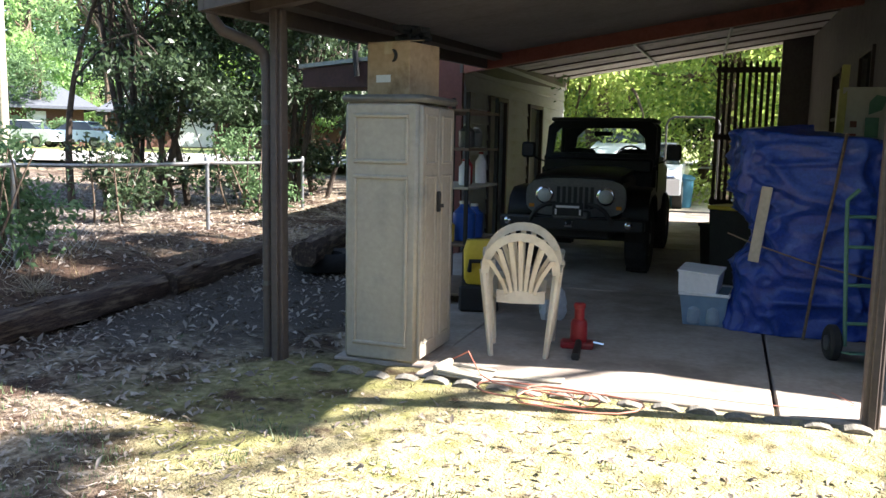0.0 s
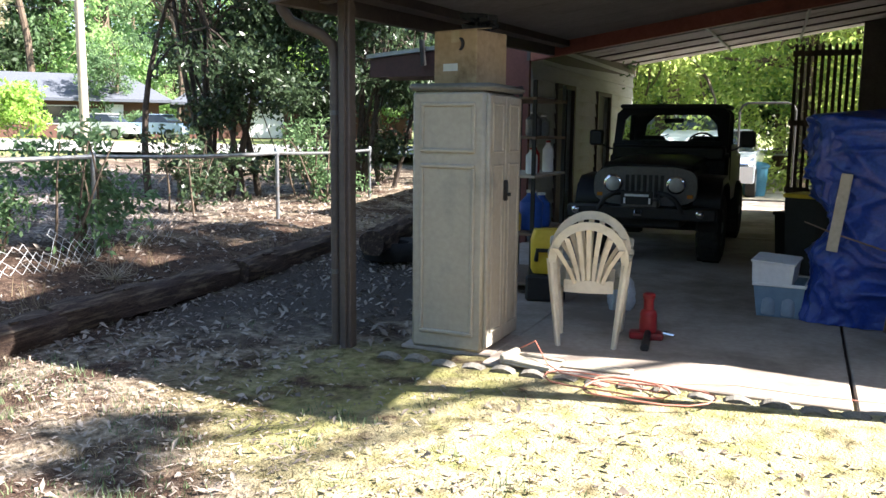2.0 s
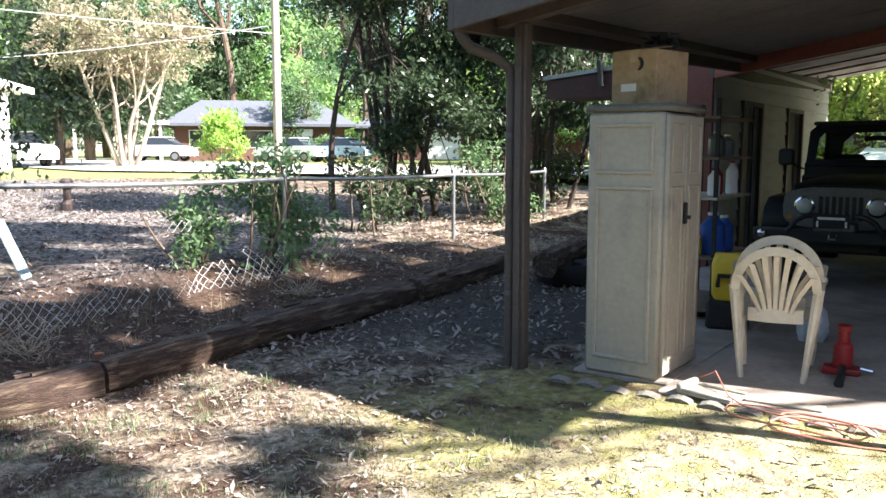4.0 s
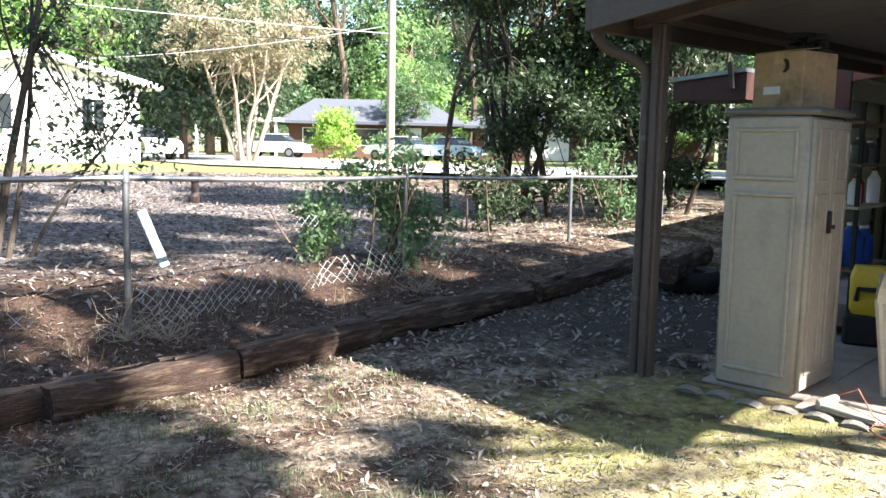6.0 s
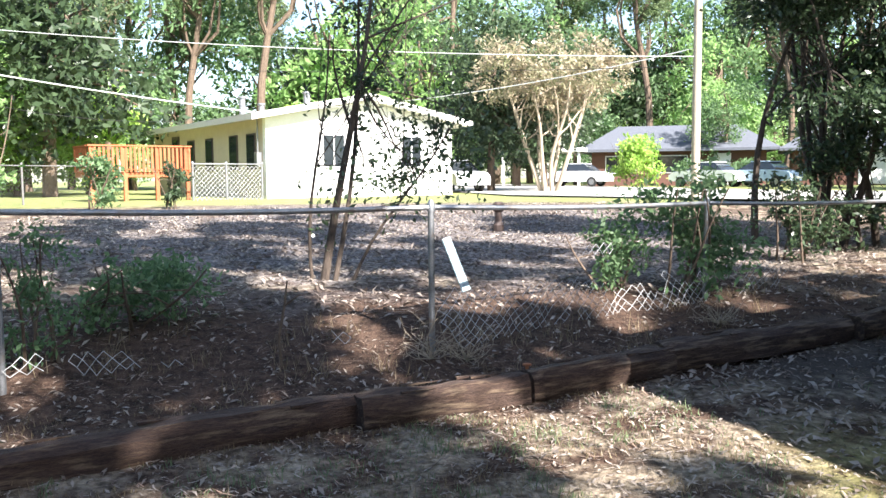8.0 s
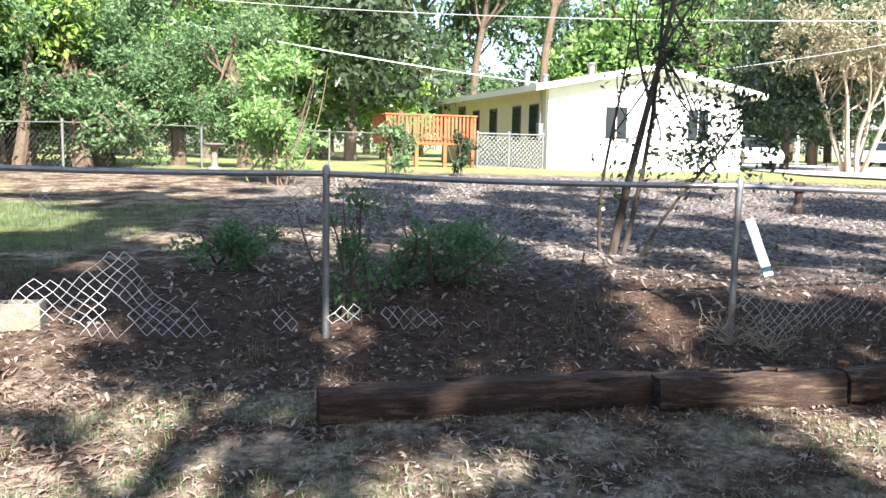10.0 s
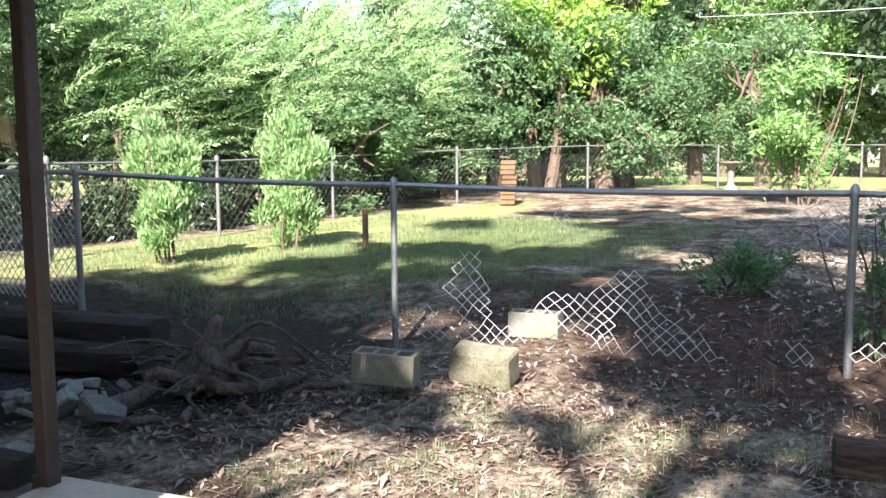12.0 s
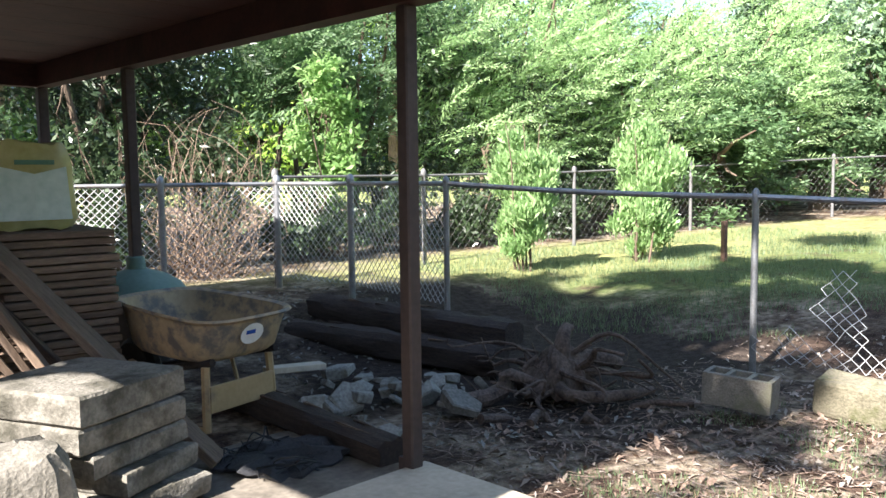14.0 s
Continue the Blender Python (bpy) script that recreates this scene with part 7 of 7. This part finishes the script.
    part("label_bar", Build(Matrix.Translation((0.1, -0.005, 0))).add([(-0.17, -0.439, 0.525), (-0.1, -0.439, 0.525), (-0.1, -0.447, 0.548), (-0.17, -0.447, 0.548)], [(0, 1, 2, 3)]), BLUE, tr)
    for x in (-0.24, 0.24):
        part("handle", Build().tube([(x, -0.36, 0.39), (x, -0.2, 0.36), (x * 0.6, 0.55, 0.2)], 0.022, 8), SHADETIMBER, t, smooth=True)
        part("leg", Build().tube([(x, -0.3, 0.36), (x * 1.08, -0.32, 0.0)], 0.024, 6).tube([(x * 1.08, -0.32, 0.01), (x * 1.1, -0.05, 0.01), (x, 0.02, 0.3)], 0.014, 6), BARROWCLEAN, t, smooth=True)
    part("leg_plate", Build().box(-0.24, -0.335, 0.1, 0.24, -0.312, 0.25, 0.004), BARROWCLEAN, t, "tan cross plate between the legs")
    wh = part("wheel", Build(pose(0, 0.6, 0.2, 0, 90)).lathe([(0.08, -0.04), (0.17, -0.05), (0.2, -0.02), (0.2, 0.02), (0.17, 0.05), (0.08, 0.04)], 22), RUBBER, t, smooth=True)
    part("hub", Build(pose(0, 0.6, 0.2, 0, 90)).lathe([(0.07, -0.045), (0.07, 0.045)], 12), BARROW, wh)


wheelbarrow()
dome = thing("umbrella_base", PATIO @ pose(0.0, -2.87, 0.62), "grey-green dome base round the patio post", "base")
part("dome", Build().lathe([(0.34, 0.0), (0.345, 0.02), (0.3, 0.08), (0.2, 0.14), (0.1, 0.17), (0.07, 0.18), (0.06, 0.26), (0.045, 0.27)], 28), GREENDOME, dome, smooth=True)
part("footing", Build().lathe([(0.2, -0.62), (0.24, -0.02), (0.22, 0.0)], 24), BLACK, dome, smooth=True)


def plank(p, q, w=0.045, h=0.02, material=None, name="plank", label="weathered plank leaning on the pile", group="leaning planks"):
    p, q = Vector(p), Vector(q)
    d = (q - p)
    m = Matrix.Translation(p) @ d.to_track_quat("X", "Z").to_matrix().to_4x4()
    return solid(name, Build().box(0, -w, -h, d.length, w, h, 0.004), material or PLANK, label, "plank", group, m=m)


plank((-1.27, -4.02, 0.07), (-0.3, -4.75, 1.22), 0.07, 0.022)
plank((-0.85, -4.55, 0.07), (-0.2, -4.75, 1.15), 0.045, 0.02)
plank((-0.75, -4.75, 0.07), (-0.2, -4.7, 1.05), 0.04, 0.018)
plank((-1.0, -4.7, 0.07), (-0.3, -4.95, 0.95), 0.04, 0.018, TIMBER)
plank((-0.7, -4.9, 0.07), (-0.15, -4.9, 0.9), 0.035, 0.02)
plank((-1.9, -5.1, 0.22), (-2.3, -5.12, 0.2), 0.05, 0.02, PAD, "short_board", "pale short board across rubble")
lumber = thing("lumber_stack", pose(-0.62, -5.35, 0.04, 0, 0, 8), "stack of brown weathered boards", "lumber")
for k in range(25):
    part("board", Build(pose(0.01 * math.sin(k * 2.1), 0.02 * math.sin(k * 1.3), 0.045 * k, 0, 0, 2 * math.sin(k))).box(-0.36, -0.4, 0, 0.28 - 0.03 * (k % 3), 0.4, 0.036, 0.004), PLANK, lumber)
sack = thing("yellow_sack", pose(-0.62, -5.25, 1.165, 0, 0, 190), "yellow and pale green printed plastic sack on the boards", "sack")
part("film", Build().loft(lumpy([(0.0, 0.9), (0.05, 1.05), (0.2, 1.0), (0.36, 0.97), (0.44, 0.85), (0.47, 0.78)], 30, squarish(0.24, 0.13, 0.7), 12, 0.1, 2.5)), BAG, sack, smooth=True)
part("print_panel", Build().add([(-0.19, -0.137, 0.05), (0.0, -0.152, 0.05), (0.19, -0.137, 0.05), (0.17, -0.13, 0.34), (0.0, -0.148, 0.3), (-0.17, -0.13, 0.34)], [(0, 1, 4, 5), (1, 2, 3, 4)]), BAGWHITE, sack, "pale green printed panel")
part("print_bar", Build().box(-0.1, -0.16, 0.35, 0.1, -0.152, 0.375), GREENMETAL, sack, "unreadable green lettering bar")
mesh_mat = thing("netting_heap", pose(-1.58, -3.98, 0.042, 0, 0, 10), "flat heap of dark netting on the paving", "netting")
part("net", Build().loft(lumpy([(0.0, 1.0), (0.012, 1.02), (0.024, 0.85), (0.03, 0.4)], 40, squarish(0.3, 0.26, 0.8), 5, 0.3, 4)), mat("dark_net", (0.03, 0.032, 0.035), (0.06, 0.06, 0.065), 60, 0.8, 1.0), mesh_mat)

nrng = np.random.default_rng(125)
for k in range(26):
    a, q = nrng.random() * 6.28, 0.12 + 0.22 * nrng.random()
    pts, rs = limb(nrng, (q * math.cos(a), q * 0.8 * math.sin(a), 0.03), (q * math.cos(a + 0.8) * 1.2, q * math.sin(a + 0.8), 0.03 + 0.03 * nrng.random()), 0.005, 0.003, 0.4, 6)
    part("strand", Build().tube(pts, rs, 4), BLACK, mesh_mat)

# ---- blocks, rubble and roots in the yard ----


def hollow_block(x, y, z, turn, tilt=0.0):
    t = thing("concrete_block", pose(x, y, z, 0, tilt, turn), "weathered grey hollow concrete block", "concrete block", "concrete blocks")
    b = Build()
    W, D, H, s = 0.195, 0.095, 0.19, 0.026
    b.box(-W, -D, 0, W, -D + s, H, 0.004).box(-W, D - s, 0, W, D, H, 0.004)
    for x0 in (-W, -0.075, 0.051, W - s):
        b.box(x0, -D + s - 0.001, 0.001, x0 + s, D - s + 0.001, H - 0.001)
    part("shell", b, BLOCK, t)
    return t


hollow_block(-4.08, -3.24, 0.08, 112, 3)
solid_block = thing("concrete_block", pose(-4.62, -2.86, 0.03, 10, 4, 101), "broken mossy solid concrete block", "concrete block", "concrete blocks")
part("shell", Build().loft(lumpy([(0, 0.97), (0.02, 1.0), (0.19, 0.97), (0.21, 0.9), (0.213, 0.5)], 28, squarish(0.21, 0.11, 0.14), 7, 0.06, 4)), MOSSBLOCK, solid_block)
fence_block = hollow_block(-5.72, -3.06, rise(-5.72, -3.06) - 0.01, 102)
tagged(fence_block, "pale concrete block standing against the fence")
rub = np.random.default_rng(120)
for k in range(30):
    s = 0.05 + 0.11 * rub.random() ** 1.4
    x, y = -2.55 + rub.normal() * 0.32, -4.68 + rub.normal() * 0.34
    n = 5
    rings = []
    for z0, kk in ((0, 0.86), (0.12, 0.98), (0.86, 1.0), (1.0, 0.9)):
        rings.append([(s * kk * math.cos(a) * (1 + 0.3 * noise.noise((a, k, z0))), s * 0.75 * kk * math.sin(a) * (1 + 0.3 * noise.noise((a * 2, k + 9, z0))), s * z0 * (0.55 + 0.2 * math.sin(a + k))) for a in np.linspace(0, 2 * math.pi, n + 1)[:-1]])
    solid("rubble_piece", Build().loft(rings), RUBBLE, "broken angular piece of pale concrete rubble", "rubble", "rubble heap", m=pose(x, y, 0.03 + 0.16 * max(0, 0.5 - abs(x + 2.55)) * rub.random(), rub.normal() * 18, rub.normal() * 18, rub.random() * 360))
stump = thing("uprooted_stump", pose(-3.52, -4.22, 0.06, 0, 0, 20) @ Matrix.Scale(1.12, 4), "uprooted dark tree stump with tangled roots", "stump")
part("bole", Build().loft(lumpy([(0, 1.4), (0.05, 1.3), (0.11, 1.0), (0.16, 0.75), (0.2, 0.35)], 30, squarish(0.17, 0.14, 0.9), 2, 0.5, 3.2)), ROOTWOOD, stump, smooth=True)
srng = np.random.default_rng(121)
for k in range(64):
    a = srng.random() * 6.28
    ln = 0.22 + 0.5 * srng.random() ** 1.5
    z0 = 0.02 + 0.2 * srng.random() ** 2
    r0 = 0.006 + 0.024 * srng.random() ** 2
    pts, rs = limb(srng, (0.12 * math.cos(a), 0.1 * math.sin(a), z0), (ln * math.cos(a), ln * math.sin(a), z0 + 0.16 if k % 6 == 0 else max(0.015, z0 * 0.4 + srng.normal() * 0.05)), r0, r0 * 0.35, 0.24, 8)
    part("root", Build().tube(pts, rs, 7), ROOTWOOD, stump, smooth=True)
part("knob", Build().tube([(0.02, 0.03, 0.14), (0.03, 0.06, 0.24), (0.0, 0.05, 0.31), (-0.06, 0.04, 0.345), (-0.1, 0.05, 0.34)], [0.07, 0.05, 0.042, 0.036, 0.02], 10), ROOTWOOD, stump, smooth=True)
part("side_root", Build().tube([(-0.05, 0.0, 0.12), (-0.2, 0.06, 0.15), (-0.33, 0.16, 0.13), (-0.4, 0.2, 0.09)], [0.07, 0.055, 0.045, 0.04], 10), ROOTWOOD, stump, smooth=True)
for p, q, r in (((-2.85, -4.25, 0.06), (-3.36, -4.15, 0.1), 0.06), ((-3.45, -4.1, 0.14), (-4.0, -3.85, 0.05), 0.045), ((-2.75, -3.95, 0.05), (-3.4, -3.6, 0.04), 0.03), ((-3.3, -3.7, 0.04), (-4.0, -3.5, 0.04), 0.035), ((-2.95, -3.75, 0.04), (-3.6, -3.35, 0.04), 0.025)):
    pts, rs = limb(srng, p, q, r, r * 0.6, 0.3, 7)
    solid("broken_root", Build().tube(pts, rs, 9), ROOTWOOD, "thick broken root lying on soil", "root", "broken roots", smooth=True)

# upright odds and ends along the fence
post = thing("wooden_stake", Matrix.Translation(at_ground(-8.45, -6.96)), "short reddish wooden stake in the grass", "stake")
part("shaft", Build().box(-0.032, -0.032, -0.1, 0.032, 0.032, 0.5, 0.01), mat("reddish_stake", (0.1, 0.055, 0.04), (0.17, 0.1, 0.07), 8, 0.85, 0.4), post)
solid("painted_board", Build().box(-0.038, -0.012, 0, 0.042, 0.012, 0.5, 0.006), mat("peeling_paint", (0.24, 0.36, 0.4), (0.42, 0.52, 0.55), 8, 0.7, 0.3, stain=(0.2, 0.16, 0.12), stain_scale=7, stain_at=0.58), "peeling pale board leaning at the fence post", "board", m=pose(-6.75, 2.6, rise(-6.75, 2.6) + 0.14, -8, 0, 82) @ pose(0, 0, 0, 0, -20, 0))
stubm = thing("rusty_stub", Matrix.Translation(at_ground(-13.2, 5.6)), "rusty knobbly iron stub in the ground", "stub")
part("shaft", Build().lathe([(0.1, -0.1), (0.1, 0.1), (0.06, 0.16), (0.06, 0.32), (0.11, 0.36), (0.1, 0.46), (0.06, 0.5)], 10), DARKBROWN, stubm)
twig_rng = np.random.default_rng(130)
for x, y, h in ((-5.62, 1.9, 0.36), (-5.55, 2.15, 0.28), (-5.9, 4.6, 0.25)):
    t = thing("dry_weed", Matrix.Translation(at_ground(x, y)), "dry tangled weed stems by the fence", "weed", "dry weeds")
    for k in range(34):
        a = twig_rng.random() * 6.28
        pts, rs = limb(twig_rng, (0, 0, 0), (math.cos(a) * 0.25, math.sin(a) * 0.22, h * twig_rng.random()), 0.003, 0.0012, 0.4, 5)
        part("stem", Build().tube(pts, rs, 4), PALEBARK, t)

dead_stem = thing("dead_weed", Matrix.Translation(at_ground(-5.75, 0.85)), "thin dead brown stem standing by the fence", "stem")
part("shaft", Build().tube([(0, 0, -0.05), (0.02, -0.02, 0.2), (-0.03, 0.03, 0.42), (0.0, 0.05, 0.6)], [0.014, 0.012, 0.01, 0.005], 7), BARK, dead_stem, smooth=True)
part("side_twig", Build().tube([(-0.03, 0.03, 0.42), (0.05, 0.12, 0.5), (0.1, 0.2, 0.52)], [0.008, 0.006, 0.003], 6), BARK, dead_stem, smooth=True)

# ---- ground cover: fallen leaves, grass, chips ----


def scatter(rng, n, area):
    """Points in the open ground that the paving and walls leave free."""
    x0, x1, y0, y1 = area
    out = []
    while len(out) < n:
        x, y = x0 + (x1 - x0) * rng.random(), y0 + (y1 - y0) * rng.random()
        if x > -2.95 and y > 4.55 + 0.14 * x or x > -2.2 and y < -2.35:
            continue
        out.append((x, y, rise(x, y)))
    return np.array(out)


def litter(name, seed, n, area, size, material, label):
    rng = np.random.default_rng(seed)
    c = scatter(rng, n, area)
    a = rng.random(n) * 2 * math.pi
    s = size * (0.5 + rng.random(n))
    tip = rng.normal(size=n) * 0.35
    d = np.stack([np.cos(a), np.sin(a), tip], 1) * s[:, None]
    w = np.stack([-np.sin(a), np.cos(a), rng.normal(size=n) * 0.4], 1) * (s * 0.42)[:, None]
    lift = np.array([0, 0, 1.0]) * (0.006 + 0.3 * s * np.abs(tip))[:, None]
    curl = np.array([0, 0, 1.0]) * (s * 0.22 * rng.random(n))[:, None]
    v = np.stack([c - d * 0.5 + lift, c - w * 0.5 + lift + curl, c + d * 0.1 - w * 0.35 + lift + curl, c + d * 0.5 + lift, c + d * 0.1 + w * 0.35 + lift + curl, c + w * 0.5 + lift + curl], 1).reshape(-1, 3)
    i = np.arange(n) * 6
    f = np.concatenate([np.stack([i, i + 1, i + 2, i + 3], 1), np.stack([i, i + 3, i + 4, i + 5], 1)])
    return tagged(new(name, quads(name, v, f, material)), label, "leaves", kind="stuff")


def blades(name, seed, n, area, h, material, label, keep=None):
    rng = np.random.default_rng(seed)
    c = scatter(rng, n, area)
    if keep is not None:
        c = c[[keep(p) for p in c]]
    n = len(c)
    a = rng.random(n) * 2 * math.pi
    hh = h * (0.4 + rng.random(n))
    lean = np.stack([np.cos(a), np.sin(a), np.zeros(n)], 1) * (hh * (0.2 + 0.6 * rng.random(n)))[:, None]
    w = np.stack([-np.sin(a), np.cos(a), np.zeros(n)], 1) * 0.003
    up = np.array([0, 0, 1.0]) * hh[:, None]
    v = np.stack([c - w, c + w, c + lean + up], 1).reshape(-1, 3)
    return tagged(new(name, quads(name, v, np.arange(3 * n).reshape(n, 3), material)), label, "grass", kind="stuff")


litter("fallen_leaves", 140, 4300, (-5.5, 0.6, -3.5, 4.0), 0.042, LITTER, "dry fallen leaves over the yard")
litter("fallen_leaves", 146, 900, (-4.4, 0.6, 1.2, 4.6), 0.026, LITTER, "small leaf scraps over the moss")
litter("fallen_leaves", 141, 1500, (-5.6, -3.0, 3.2, 8.5), 0.06, LITTER, "pale fallen leaves beside the carport")
litter("fallen_leaves", 142, 24000, (-20, -6.3, -2.5, 12), 0.06, LITTER, "thick fallen leaves beyond the fence")
litter("fallen_leaves", 143, 2600, (-6.3, -4.6, -4.5, 9), 0.042, LITTER, "dry fallen leaves along the bank")
litter("wood_chips", 144, 1150, (-4.9, -2.4, -3.9, -1.4), 0.045, CHIP, "torn bark and wood chips on the soil")
litter("wood_chips", 147, 90, (-4.7, -2.9, -3.6, -2.0), 0.075, CHIP, "large torn slabs of bark on the soil")
litter("wood_chips", 145, 700, (-4.0, -1.6, -8, -3.6), 0.05, RUBBLE, "small pale chips in the dark soil")


def patchy(scale, cut, seed):
    return lambda p: noise.noise((p[0] * scale, p[1] * scale, seed)) > cut


def beyond(test):
    """Keeps a cover to the far side of the torn fence."""
    return lambda p: test(p) and -0.765 * (p[0] + 5.05) - 0.646 * (p[1] + 3.9) > 0.85 + 0.3 * noise.noise((p[0] * 2, p[1] * 2, 6.0))


def off_sand(test):
    """Thins a cover over the trodden sand and moss before the slab."""
    return lambda p: test(p) and (p[1] < 2.3 + 0.25 * abs(p[0] + 1) or noise.noise((p[0] * 9, p[1] * 9, 2.0)) > 0.28)


blades("yard_grass", 150, 24000, (-4.6, 0.6, -2.2, 4.5), 0.03, GRASS, "thin patchy yard grass", off_sand(patchy(1.6, 0.0, 3.0)))
blades("dry_grass", 151, 26000, (-5.2, 0.6, -2.6, 4.4), 0.036, DRYGRASS, "dry straw-coloured grass", off_sand(patchy(2.2, 0.05, 8.0)))
blades("rough_grass", 152, 34000, (-12.5, -5.0, -9.6, -3.4), 0.07, GRASS, "rough green grass beyond the fence", beyond(patchy(0.9, -0.25, 1.0)))
blades("grass_tufts", 154, 16000, (-4.6, -0.4, -3.4, -0.4), 0.04, GRASS, "short patchy grass in the dirt", patchy(2.4, 0.12, 9.0))
litter("fallen_leaves", 148, 6000, (-5.0, 0.4, -3.4, 3.2), 0.026, LITTER, "small pale leaf scraps over the yard")
blades("green_tufts", 155, 26000, (-4.4, 0.2, -1.6, 3.4), 0.05, GRASS, "short green grass tufts in the yard", patchy(3.2, 0.3, 12.0))
blades("bank_grass", 153, 5000, (-6.6, -5.2, -1.5, 9), 0.12, DRYGRASS, "dry grass tufts along the fence", patchy(2.8, 0.22, 5.0))


def twigs(name, seed, n, area, length, material, label):
    """Thin three-sided sticks lying about."""
    rng = np.random.default_rng(seed)
    c = scatter(rng, n, area)
    a = rng.random(n) * 2 * math.pi
    ln = length * (0.3 + rng.random(n))
    d = np.stack([np.cos(a), np.sin(a), rng.normal(size=n) * 0.12], 1) * ln[:, None]
    side = np.stack([-np.sin(a), np.cos(a), np.zeros(n)], 1) * (0.002 + 0.004 * rng.random(n))[:, None]
    up = np.array([0, 0, 1.0]) * (0.004 + 0.006 * rng.random(n))[:, None]
    lift = np.array([0, 0, 1.0]) * (0.004 + 0.5 * np.abs(d[:, 2]))[:, None]
    c = c + lift
    bend = side * (rng.normal(size=n) * 6)[:, None]
    v = np.stack([c - d / 2 - side, c - d / 2 + side, c + bend + up - side, c + bend + up + side, c + d / 2 + up], 1).reshape(-1, 3)
    i = np.arange(n) * 5
    f = np.concatenate([np.stack([i, i + 1, i + 3], 1), np.stack([i, i + 3, i + 2], 1), np.stack([i + 2, i + 3, i + 4], 1)])
    return tagged(new(name, quads(name, v, f, material)), label, "twigs", kind="stuff")


twigs("fallen_twigs", 160, 2600, (-6.6, -3.4, -4.4, 5), 0.11, CHIP, "dry twigs and bark strips on the bank")
twigs("fallen_twigs", 161, 4200, (-4.6, 0.4, -2.8, 3.0), 0.07, LITTER, "pale straw and twigs over the yard")
twigs("fallen_twigs", 162, 1000, (-4.9, -2.3, -4.2, -1.6), 0.15, CHIP, "torn root and bark strips on the soil")
twigs("fallen_twigs", 163, 2500, (-18, -6.4, -3, 11), 0.25, LITTER, "sticks among the leaves beyond the fence")
